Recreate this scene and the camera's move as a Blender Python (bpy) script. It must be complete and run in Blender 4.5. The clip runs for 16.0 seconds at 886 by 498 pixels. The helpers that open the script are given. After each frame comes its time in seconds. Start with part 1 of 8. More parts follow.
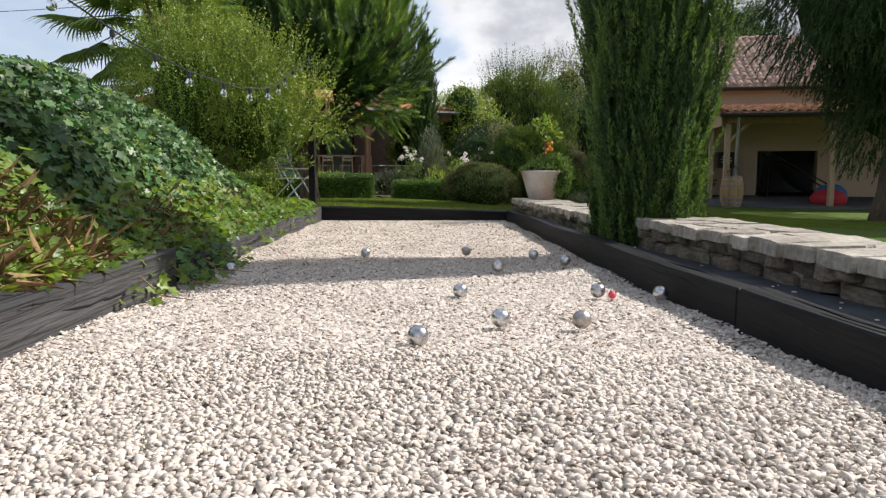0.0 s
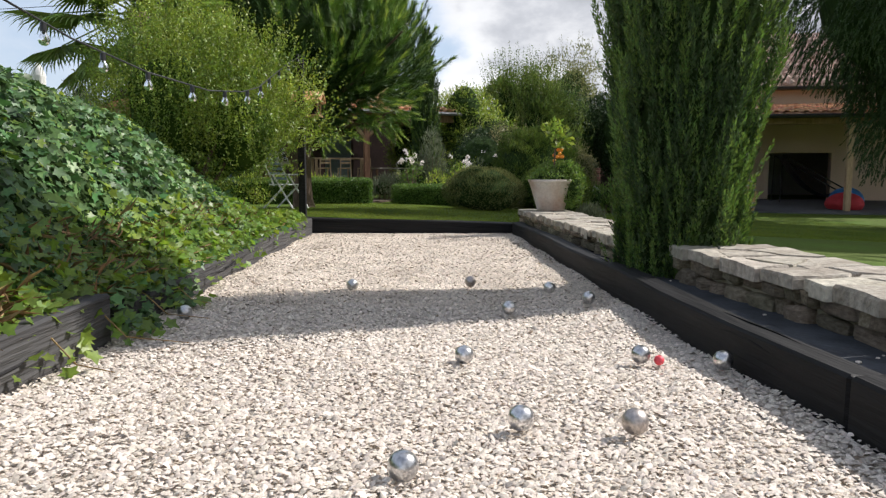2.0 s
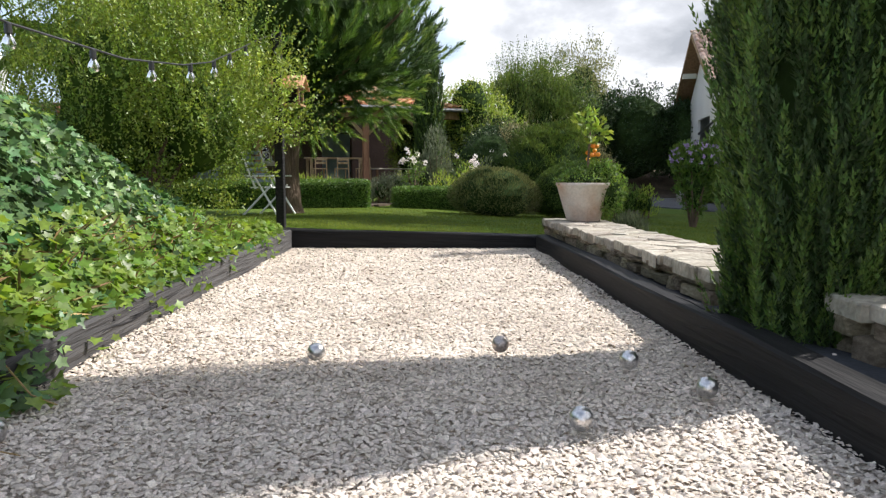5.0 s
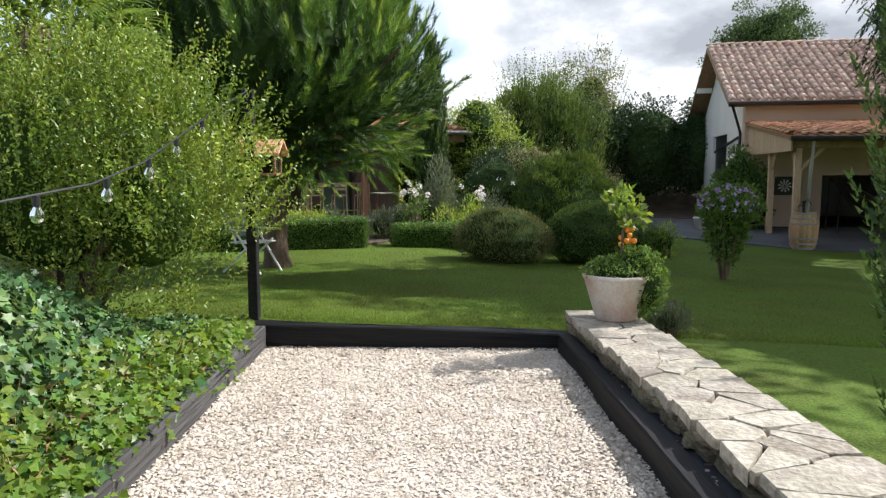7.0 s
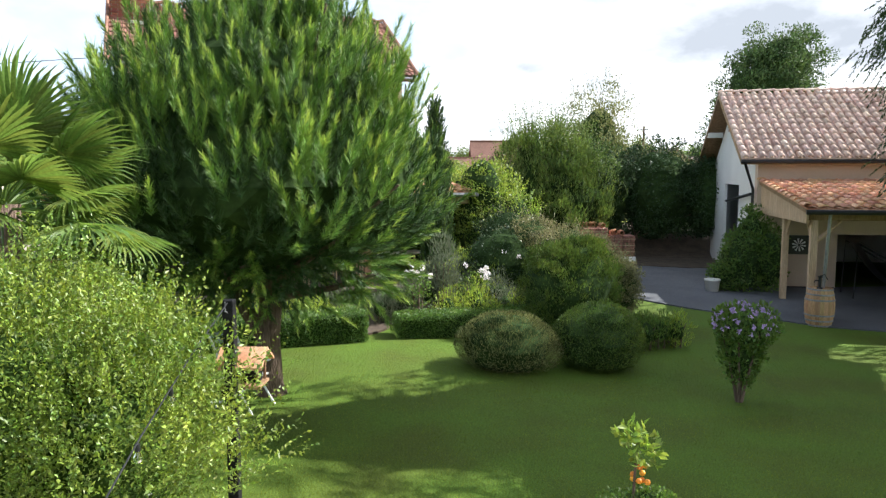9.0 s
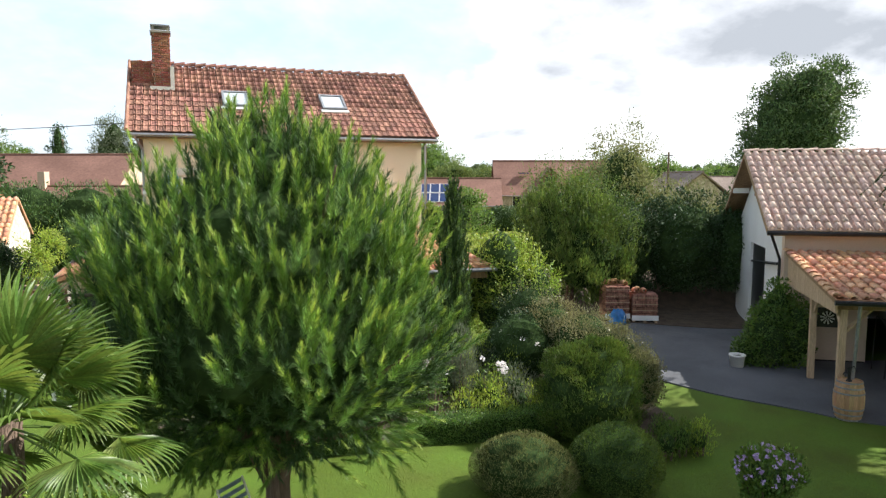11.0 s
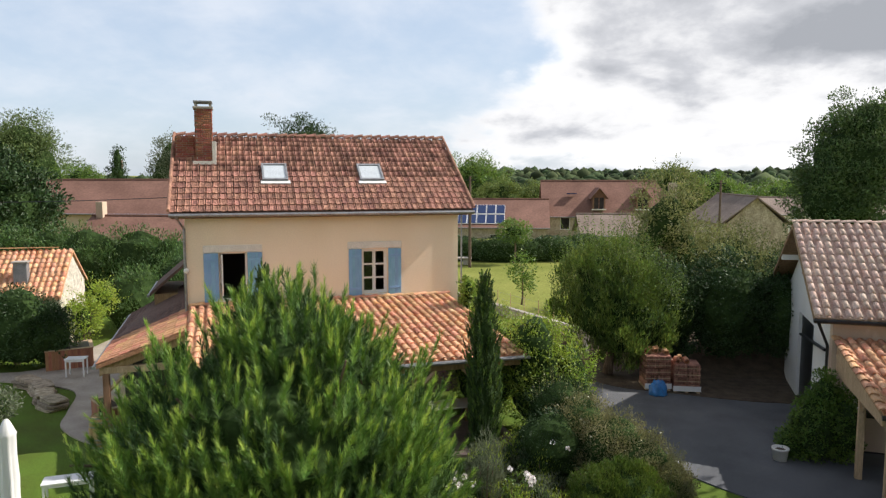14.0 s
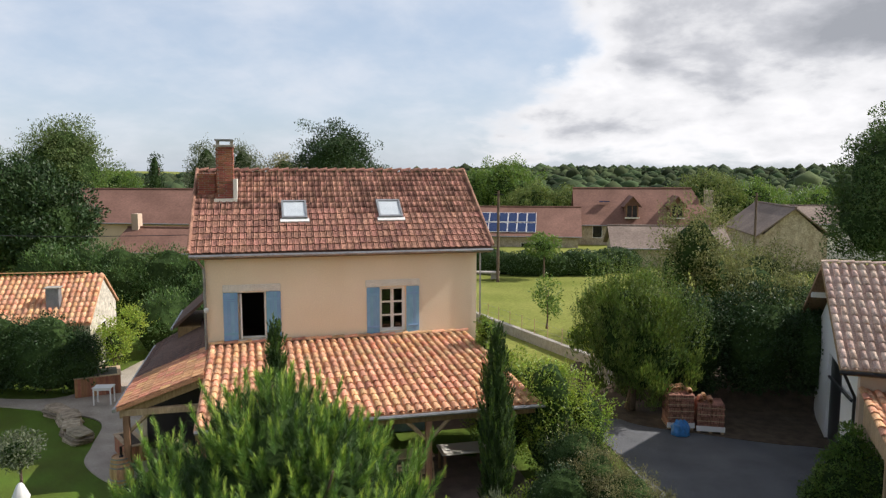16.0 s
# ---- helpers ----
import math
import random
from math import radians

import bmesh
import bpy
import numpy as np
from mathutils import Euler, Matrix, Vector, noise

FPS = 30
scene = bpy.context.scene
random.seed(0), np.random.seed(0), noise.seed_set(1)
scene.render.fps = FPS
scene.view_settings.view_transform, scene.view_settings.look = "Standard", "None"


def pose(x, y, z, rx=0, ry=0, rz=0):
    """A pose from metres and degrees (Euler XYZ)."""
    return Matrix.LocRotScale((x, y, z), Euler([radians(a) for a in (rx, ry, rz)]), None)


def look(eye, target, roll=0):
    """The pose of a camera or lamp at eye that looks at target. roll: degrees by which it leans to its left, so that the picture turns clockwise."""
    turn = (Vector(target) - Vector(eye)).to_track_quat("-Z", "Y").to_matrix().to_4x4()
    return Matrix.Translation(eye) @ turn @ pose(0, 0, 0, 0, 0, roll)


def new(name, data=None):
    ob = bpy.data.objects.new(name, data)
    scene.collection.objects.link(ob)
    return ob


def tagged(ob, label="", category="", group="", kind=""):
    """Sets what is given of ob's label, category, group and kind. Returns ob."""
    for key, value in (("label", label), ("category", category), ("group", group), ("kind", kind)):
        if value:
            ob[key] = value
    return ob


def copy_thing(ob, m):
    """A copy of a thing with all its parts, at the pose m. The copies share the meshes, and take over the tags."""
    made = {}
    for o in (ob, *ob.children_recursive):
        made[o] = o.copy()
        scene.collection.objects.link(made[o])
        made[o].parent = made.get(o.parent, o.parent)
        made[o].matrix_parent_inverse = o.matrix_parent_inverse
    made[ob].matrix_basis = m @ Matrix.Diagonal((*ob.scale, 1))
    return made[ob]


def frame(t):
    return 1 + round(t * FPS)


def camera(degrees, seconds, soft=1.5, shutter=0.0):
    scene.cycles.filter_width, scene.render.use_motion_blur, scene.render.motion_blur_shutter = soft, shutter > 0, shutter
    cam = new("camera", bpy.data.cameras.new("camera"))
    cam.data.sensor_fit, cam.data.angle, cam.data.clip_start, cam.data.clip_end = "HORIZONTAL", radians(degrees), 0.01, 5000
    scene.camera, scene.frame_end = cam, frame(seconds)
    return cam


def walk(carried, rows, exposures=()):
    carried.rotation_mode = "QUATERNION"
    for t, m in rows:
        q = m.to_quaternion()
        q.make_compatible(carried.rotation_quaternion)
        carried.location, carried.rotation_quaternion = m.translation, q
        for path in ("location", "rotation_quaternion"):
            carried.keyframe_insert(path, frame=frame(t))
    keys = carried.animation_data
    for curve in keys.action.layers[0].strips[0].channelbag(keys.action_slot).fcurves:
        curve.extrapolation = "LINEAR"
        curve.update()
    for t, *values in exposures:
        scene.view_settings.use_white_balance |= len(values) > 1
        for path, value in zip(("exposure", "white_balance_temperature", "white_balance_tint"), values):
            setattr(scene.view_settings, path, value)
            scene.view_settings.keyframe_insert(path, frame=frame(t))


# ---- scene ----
# ---- camera: a drone that takes off over the gravel court ----
cam = camera(63.71, 16.0, soft=1.3)
EXPOSURES = [(0.0, 0.12, 6330, 13), (3.0, 0.28, 6320, 12), (5.5, 0.58, 6300, 12), (7.0, 0.54, 6200, 11), (8.0, 0.79, 6130, 10), (9.0, 0.98, 6100, 10), (9.7, 0.96, 6100, 10), (12.0, 0.54, 6420, 11), (14.0, 0.20, 6450, 12), (16.0, 0.05, 6400, 13)]
PATH = [
    (0.0, 0.203, -0.368, 0.662, 0.75, -6.01),
    (0.5, 0.204, -0.203, 0.670, 0.82, -6.04),
    (1.0, 0.198, 0.003, 0.752, 0.83, -6.05),
    (1.5, 0.202, 0.214, 0.796, 0.87, -6.06),
    (2.0, 0.204, 0.432, 0.784, 0.90, -6.06),
    (2.5, 0.200, 0.658, 0.768, 0.94, -6.03),
    (3.0, 0.200, 0.903, 0.753, 0.97, -6.00),
    (5.5, 0.112, 2.451, 0.839, 1.21, -6.03),
    (6.0, 0.109, 2.802, 1.038, 1.28, -6.02),
    (6.5, 0.108, 3.123, 1.278, 1.38, -6.02),
    (7.0, 0.101, 3.426, 1.549, 1.45, -6.03),
    (7.5, 0.109, 3.655, 1.859, 1.50, -6.03),
    (8.0, 0.123, 3.829, 2.265, 1.50, -6.03),
    (8.5, 0.137, 3.992, 2.791, 1.83, -6.04),
    (9.0, 0.175, 4.116, 3.334, 2.06, -6.03),
    (9.5, 0.187, 4.256, 3.895, 2.26, -6.03),
    (12.0, 0.411, 4.712, 6.172, 5.37, -5.60),
    (12.5, 0.456, 4.796, 6.580, 5.97, -5.61),
    (13.0, 0.536, 4.849, 6.943, 6.63, -5.66),
    (13.5, 0.640, 4.879, 7.341, 7.35, -5.71),
    (14.0, 0.778, 4.939, 7.746, 8.07, -5.78),
    (14.5, 0.940, 4.996, 8.163, 8.79, -5.87),
    (15.0, 1.094, 5.088, 8.546, 9.50, -5.95),
    (15.5, 1.224, 5.195, 8.867, 10.21, -6.04),
    (16.0, 1.320, 5.279, 9.159, 10.96, -6.15),
]
walk(cam, [(t, pose(x, y, z, 90 + pitch, 0, yaw)) for t, x, y, z, yaw, pitch in PATH], EXPOSURES)

# ---- sky and sun ----
SUN_EL, SUN_AZ = radians(41.5), radians(20.5)          # azimuth from +x towards +y
SUN_DIR = Vector((math.cos(SUN_EL) * math.cos(SUN_AZ), math.cos(SUN_EL) * math.sin(SUN_AZ), math.sin(SUN_EL)))
world = bpy.data.worlds.new("sky")
scene.world = world
world.use_nodes = True


def wire(tree, a, out, b, inp):
    tree.links.new(a.outputs[out], b.inputs[inp])


def ramp_of(tree, stops):
    n = tree.nodes.new("ShaderNodeValToRGB")
    el = n.color_ramp.elements
    while len(el) < len(stops):
        el.new(0.5)
    for e, (p, c) in zip(el, stops):
        e.position, e.color = p, (*c, 1)
    return n


def build_sky():
    """Pale blue haze with broken cloud: thin towards -x, a grey mass towards +x, white heaps low down."""
    t = world.node_tree
    t.nodes.clear()
    N = t.nodes.new

    def math_node(op, a, b=None):
        n = N("ShaderNodeMath")
        n.operation = op
        for i, v in enumerate((a, b)):
            if isinstance(v, tuple):
                t.links.new(v[0].outputs[v[1]], n.inputs[i])
            elif v is not None:
                n.inputs[i].default_value = v
        return (n, 0)

    def noise(vec, scale, detail, rough, distort=0.0):
        n = N("ShaderNodeTexNoise")
        n.inputs["Scale"].default_value, n.inputs["Detail"].default_value = scale, detail
        n.inputs["Roughness"].default_value, n.inputs["Distortion"].default_value = rough, distort
        wire(t, vec, 0, n, "Vector")
        return (n, "Fac")

    def mix(fac, a, b):
        n = N("ShaderNodeMix")
        n.data_type = "RGBA"
        for v, k in ((fac, "Factor"), (a, "A"), (b, "B")):
            if isinstance(v, tuple) and not isinstance(v[0], float):
                t.links.new(v[0].outputs[v[1]], n.inputs[{"Factor": 0, "A": 6, "B": 7}[k]])
            elif isinstance(v, tuple):
                n.inputs[{"A": 6, "B": 7}[k]].default_value = (*v, 1)
            else:
                n.inputs[0].default_value = v
        return (n, 2)

    sky = N("ShaderNodeTexSky")
    sky.sky_type, sky.sun_disc = "NISHITA", False
    sky.sun_elevation, sky.sun_rotation = SUN_EL, radians(90) - SUN_AZ
    sky.air_density, sky.dust_density = 1.0, 0.8
    scale = N("ShaderNodeVectorMath")
    scale.operation = "SCALE"
    scale.inputs["Scale"].default_value = SKY_STRENGTH
    wire(t, sky, 0, scale, 0)
    co = N("ShaderNodeTexCoord")
    sep = N("ShaderNodeSeparateXYZ")
    wire(t, co, "Generated", sep, 0)

    def span(v, a, b):
        n = N("ShaderNodeMapRange")
        n.interpolation_type = "SMOOTHSTEP"
        n.inputs["From Min"].default_value, n.inputs["From Max"].default_value = a, b
        t.links.new(v[0].outputs[v[1]], n.inputs[0])
        return (n, 0)

    # the sheet of cloud lies level overhead, so that it closes up towards the horizon
    den = math_node("ADD", math_node("MAXIMUM", (sep, 2), 0.0), 0.34)
    flat = N("ShaderNodeCombineXYZ")
    for k in (0, 1):
        q = math_node("DIVIDE", (sep, k), den)
        t.links.new(q[0].outputs[0], flat.inputs[k])
    mp = N("ShaderNodeMapping")
    mp.inputs["Location"].default_value, mp.inputs["Scale"].default_value = SKY_SHIFT, (1.0, 0.9, 1.0)
    wire(t, flat, 0, mp, 0)
    aloft = span((sep, 2), 0.22, 0.75)
    clear = mix(math_node("SUBTRACT", 0.55, math_node("MULTIPLY", aloft, 0.5)), (scale, 0), (0.80, 0.95, 1.13))
    big = noise(mp, 1.7, 12, 0.52, 0.15)
    fine = noise(mp, 5.0, 10, 0.58, 0.15)
    # a grey mass high towards +x, white heaps low over the horizon, thin veils towards -x
    mass = math_node("MULTIPLY", span((sep, 0), -0.10, 0.26), span((sep, 2), 0.05, 0.17))
    heaps = math_node("MULTIPLY", span((sep, 0), -0.22, 0.20), math_node("SUBTRACT", 1.0, span((sep, 2), 0.10, 0.22)))
    body = math_node("ADD", big, math_node("MULTIPLY", mass, 0.22))
    amount = math_node("SUBTRACT", math_node("ADD", body, math_node("MULTIPLY", heaps, 0.10)), math_node("MULTIPLY", aloft, 0.10))
    amount = math_node("SUBTRACT", amount, math_node("MULTIPLY", math_node("SUBTRACT", 1.0, span((sep, 0), -0.35, 0.06)), 0.13))
    cover = span(math_node("ADD", amount, math_node("MULTIPLY", fine, 0.10)), 0.52, 0.64)
    veil = math_node("MULTIPLY", span(math_node("ADD", math_node("MULTIPLY", big, 0.6), math_node("MULTIPLY", fine, 0.4)), 0.36, 0.66), 0.60)
    lit = math_node("ADD", body, math_node("MULTIPLY", math_node("SUBTRACT", fine, 0.5), 0.34))
    tone = ramp_of(t, [(0.50, (1.20, 1.20, 1.19)), (0.60, (1.02, 1.03, 1.03)), (0.67, (0.72, 0.74, 0.77)), (0.78, (0.46, 0.485, 0.52))])
    t.links.new(lit[0].outputs[0], tone.inputs[0])
    cloud = N("ShaderNodeVectorMath")
    cloud.operation = "SCALE"
    cloud.inputs["Scale"].default_value = CLOUD_STRENGTH
    wire(t, tone, 0, cloud, 0)
    both = mix(cover, mix(veil, clear, (0.99, 1.03, 1.08)), (cloud, 0))
    rise = math_node("ADD", math_node("MULTIPLY", math_node("MAXIMUM", (sep, 2), 0.0), 0.08), 0.80)
    bg = N("ShaderNodeBackground")
    t.links.new(both[0].outputs[2], bg.inputs["Color"])
    t.links.new(rise[0].outputs[0], bg.inputs["Strength"])
    out = N("ShaderNodeOutputWorld")
    wire(t, bg, 0, out, 0)


SKY_STRENGTH, CLOUD_STRENGTH, SKY_SHIFT = 0.12, 1.0, (2.3, 4.1, 0.0)
build_sky()
sun = new("sun", bpy.data.lights.new("sun", "SUN"))
sun.data.energy, sun.data.angle, sun.data.color = 5.0, radians(0.55), (1.0, 0.955, 0.88)
sun.matrix_world = look(SUN_DIR * 60, (0, 0, 0))

# ---- materials ----
def M(name, a, b, scale=3.0, rough=0.8, bump=0.3, fine=40.0, obj=0.0, isle=0.0, metal=0.0, leaf=0.0, stretch=(1, 1, 1), hue=0.02, spec=0.5, fine_amt=0.25, dist=0.02):
    """A surface between the colours a and b: broad stains at `scale`, grain at `fine`, each piece a little apart from the next."""
    if leaf:
        a, b = ((c[0] * 1.06, c[1], c[2] + 0.03 * c[1]) for c in (a, b))
    m = bpy.data.materials.new(name)
    m.use_nodes = True
    t = m.node_tree
    p = t.nodes["Principled BSDF"]
    co = t.nodes.new("ShaderNodeTexCoord")
    mp = t.nodes.new("ShaderNodeMapping")
    mp.inputs["Scale"].default_value = stretch
    wire(t, co, "Object", mp, 0)
    rnd = None
    if obj:
        info = t.nodes.new("ShaderNodeObjectInfo")
        rnd = (info, "Random")
        mul = t.nodes.new("ShaderNodeMath")
        mul.operation, mul.inputs[1].default_value = "MULTIPLY", 37.0
        wire(t, info, "Random", mul, 0)
        wire(t, mul, 0, mp, "Location")
    elif isle:
        geo = t.nodes.new("ShaderNodeNewGeometry")
        rnd = (geo, "Random Per Island")
    n1 = t.nodes.new("ShaderNodeTexNoise")
    n1.inputs["Scale"].default_value, n1.inputs["Detail"].default_value = scale, 5
    wire(t, mp, 0, n1, "Vector")
    n2 = t.nodes.new("ShaderNodeTexNoise")
    n2.inputs["Scale"].default_value, n2.inputs["Detail"].default_value = fine, 4
    wire(t, mp, 0, n2, "Vector")
    r = ramp_of(t, [(0.32, a), (0.68, b)])
    wire(t, n1, "Fac", r, 0)
    g = t.nodes.new("ShaderNodeMapRange")
    g.inputs["From Min"].default_value, g.inputs["From Max"].default_value = 0.3, 0.7
    g.inputs["To Min"].default_value, g.inputs["To Max"].default_value = 1 - fine_amt, 1 + fine_amt
    wire(t, n2, "Fac", g, 0)
    hsv = t.nodes.new("ShaderNodeHueSaturation")
    wire(t, r, 0, hsv, "Color")
    last = (g, 0)
    if rnd:
        amt = obj or isle
        v = t.nodes.new("ShaderNodeMapRange")
        v.inputs["To Min"].default_value, v.inputs["To Max"].default_value = 1 - amt, 1 + amt
        wire(t, rnd[0], rnd[1], v, 0)
        mul = t.nodes.new("ShaderNodeMath")
        mul.operation = "MULTIPLY"
        wire(t, g, 0, mul, 0)
        wire(t, v, 0, mul, 1)
        last = (mul, 0)
        h = t.nodes.new("ShaderNodeMath")
        h.operation, h.inputs[1].default_value = "MULTIPLY", 7.31
        wire(t, rnd[0], rnd[1], h, 0)
        fr = t.nodes.new("ShaderNodeMath")
        fr.operation = "FRACT"
        wire(t, h, 0, fr, 0)
        hm = t.nodes.new("ShaderNodeMapRange")
        hm.inputs["To Min"].default_value, hm.inputs["To Max"].default_value = 0.5 - hue, 0.5 + hue
        wire(t, fr, 0, hm, 0)
        wire(t, hm, 0, hsv, "Hue")
    wire(t, last[0], last[1], hsv, "Value")
    wire(t, hsv, 0, p, "Base Color")
    p.inputs["Roughness"].default_value, p.inputs["Metallic"].default_value = rough, metal
    p.inputs["Specular IOR Level"].default_value = spec
    if bump:
        bn = t.nodes.new("ShaderNodeBump")
        bn.inputs["Strength"].default_value, bn.inputs["Distance"].default_value = bump, dist
        wire(t, n2, "Fac", bn, "Height")
        wire(t, bn, 0, p, "Normal")
    if leaf:
        tr = t.nodes.new("ShaderNodeBsdfTranslucent")
        bright = t.nodes.new("ShaderNodeHueSaturation")
        bright.inputs["Saturation"].default_value, bright.inputs["Value"].default_value, bright.inputs["Hue"].default_value = 1.08, 1.5, 0.487
        wire(t, hsv, 0, bright, "Color")
        wire(t, bright, 0, tr, "Color")
        mx = t.nodes.new("ShaderNodeMixShader")
        mx.inputs[0].default_value = leaf
        wire(t, p, 0, mx, 1)
        wire(t, tr, 0, mx, 2)
        wire(t, mx, 0, t.nodes["Material Output"], "Surface")
    return m


def glass(name, rough=0.02, tint=(1, 1, 1)):
    m = bpy.data.materials.new(name)
    m.use_nodes = True
    p = m.node_tree.nodes["Principled BSDF"]
    p.inputs["Base Color"].default_value = (*tint, 1)
    p.inputs["Transmission Weight"].default_value, p.inputs["Roughness"].default_value, p.inputs["IOR"].default_value = 1.0, rough, 1.45
    return m


GRASS = M("lawn", (0.078, 0.105, 0.014), (0.090, 0.158, 0.017), 0.7, 0.9, 0.6, 55, fine_amt=0.45, spec=0.2)
BLADE = M("grass_blade", (0.085, 0.140, 0.014), (0.17, 0.225, 0.03), 0.9, 0.7, 0, isle=0.3, leaf=0.35, spec=0.3)
MEADOW = M("meadow", (0.165, 0.19, 0.038), (0.24, 0.25, 0.062), 0.25, 0.95, 0.4, 9, spec=0.1)
SOIL = M("soil", (0.06, 0.04, 0.025), (0.11, 0.08, 0.05), 3, 0.95, 0.6, 30)
GRIT = M("gravel_bed", (0.50, 0.435, 0.365), (0.64, 0.575, 0.50), 2, 0.95, 0.8, 70)
PEBBLE = M("pebble", (0.56, 0.485, 0.41), (0.74, 0.66, 0.58), 30, 0.85, 0.25, 160, isle=0.25, hue=0.014, dist=0.004)
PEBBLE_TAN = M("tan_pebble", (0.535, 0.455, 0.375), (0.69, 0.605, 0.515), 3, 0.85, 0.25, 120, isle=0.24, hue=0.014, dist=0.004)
DRIVE = M("drive_gravel", (0.080, 0.083, 0.090), (0.13, 0.132, 0.14), 0.6, 0.95, 0.7, 45, fine_amt=0.35)
TERRACE = M("terrace_gravel", (0.30, 0.255, 0.205), (0.42, 0.365, 0.30), 1.2, 0.95, 0.5, 40)
# tar black, set darker still for the wall's shade on the right-hand sleepers
SLEEPER = M("tarred_timber", (0.008, 0.008, 0.009), (0.020, 0.019, 0.020), 5, 0.62, 0.7, 22, obj=0.25, stretch=(1, 0.08, 1.6), dist=0.02, spec=0.2)
FELT = M("weed_felt", (0.026, 0.029, 0.036), (0.058, 0.064, 0.076), 6, 0.75, 0.5, 60, dist=0.004)
SLEEPER_GREY = M("weathered_tarred_timber", (0.028, 0.027, 0.028), (0.075, 0.071, 0.070), 5, 0.75, 0.9, 26, obj=0.2, stretch=(1, 0.08, 1.6), dist=0.03)
STONE = M("wall_stone", (0.20, 0.155, 0.10), (0.40, 0.33, 0.235), 6, 0.9, 0.9, 45, obj=0.35, hue=0.02, dist=0.015)
CAPSTONE = M("cap_stone", (0.30, 0.26, 0.205), (0.50, 0.455, 0.38), 5, 0.9, 0.9, 30, obj=0.15, hue=0.012, dist=0.02)
STEEL = M("boule_steel", (0.55, 0.55, 0.56), (0.70, 0.70, 0.71), 20, 0.28, 0.15, 120, obj=0.1, metal=1.0, hue=0.0, dist=0.002)
STEEL_DULL = M("worn_boule_steel", (0.42, 0.38, 0.36), (0.58, 0.53, 0.50), 20, 0.42, 0.2, 120, metal=1.0, dist=0.002)
RED = M("red_plastic", (0.82, 0.07, 0.09), (0.86, 0.10, 0.13), 10, 0.5, 0)
IVY = M("ivy_leaf", (0.048, 0.118, 0.035), (0.102, 0.195, 0.053), 1.5, 0.46, 0, isle=0.55, leaf=0.14, hue=0.025, spec=0.4)
IVY_NEW = M("young_ivy_leaf", (0.12, 0.22, 0.025), (0.20, 0.30, 0.04), 1.5, 0.42, 0, isle=0.3, leaf=0.4, hue=0.02)
STRAW = M("dry_stalks", (0.22, 0.13, 0.05), (0.36, 0.24, 0.11), 3, 0.9, 0, isle=0.4)
SHRUB = M("shrub_leaf", (0.085, 0.165, 0.017), (0.27, 0.36, 0.044), 2.4, 0.42, 0, isle=0.45, leaf=0.24, hue=0.02)
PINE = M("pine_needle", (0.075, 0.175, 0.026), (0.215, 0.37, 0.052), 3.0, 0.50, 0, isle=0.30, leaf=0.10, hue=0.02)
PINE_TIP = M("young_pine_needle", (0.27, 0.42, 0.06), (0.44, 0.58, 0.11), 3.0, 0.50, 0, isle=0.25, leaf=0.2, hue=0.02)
# inner needles, darkened in colour for the shade within the crown
PINE_SHADED = M("shaded_pine_needle", (0.032, 0.078, 0.016), (0.060, 0.125, 0.026), 2.5, 0.6, 0, isle=0.3, leaf=0.1)
CYPRESS = M("cypress_leaf", (0.030, 0.066, 0.017), (0.062, 0.115, 0.027), 1.2, 0.6, 0, isle=0.4, leaf=0.12)
CYPRESS_TIP = M("young_cypress_leaf", (0.075, 0.15, 0.026), (0.13, 0.22, 0.042), 1.2, 0.55, 0, isle=0.3, leaf=0.3)
YEW = M("yew_leaf", (0.050, 0.100, 0.014), (0.110, 0.170, 0.026), 1.2, 0.6, 0, isle=0.4, leaf=0.32)
BOX = M("box_leaf", (0.07, 0.15, 0.022), (0.125, 0.225, 0.038), 1.5, 0.45, 0, isle=0.4, leaf=0.3)
DARKLEAF = M("dark_leaf", (0.024, 0.052, 0.017), (0.046, 0.086, 0.026), 0.8, 0.5, 0, isle=0.45, leaf=0.12, spec=0.2)
MIDLEAF = M("mid_leaf", (0.075, 0.15, 0.022), (0.135, 0.225, 0.038), 0.7, 0.5, 0, isle=0.4, leaf=0.38)
LIGHTLEAF = M("light_leaf", (0.20, 0.31, 0.04), (0.32, 0.42, 0.07), 0.8, 0.45, 0, isle=0.35, leaf=0.5)
GREYLEAF = M("grey_leaf", (0.095, 0.125, 0.07), (0.16, 0.195, 0.11), 1.2, 0.6, 0, isle=0.35, leaf=0.32)
DULLLEAF = M("bronze_leaf", (0.11, 0.13, 0.045), (0.25, 0.245, 0.11), 1.2, 0.30, 0, isle=0.45, leaf=0.32)
PALMLEAF = M("palm_leaf", (0.085, 0.155, 0.028), (0.18, 0.265, 0.052), 1.0, 0.42, 0, isle=0.25, leaf=0.38)
# shade deep inside foliage, put into the colour of core masses
SHADE_CORE = M("inner_foliage", (0.020, 0.038, 0.011), (0.042, 0.072, 0.020), 4, 0.95, 0.8, 12, spec=0.1)
FEATHERLEAF = M("feathery_leaf", (0.050, 0.097, 0.017), (0.122, 0.190, 0.032), 0.7, 0.55, 0, isle=0.45, leaf=0.35)
VINELEAF = M("vine_leaf", (0.14, 0.24, 0.03), (0.27, 0.37, 0.055), 0.9, 0.45, 0, isle=0.45, leaf=0.35)
WOODLEAF = M("pale_woodland_leaf", (0.10, 0.155, 0.035), (0.17, 0.22, 0.06), 0.6, 0.6, 0, isle=0.4, leaf=0.25, spec=0.2)
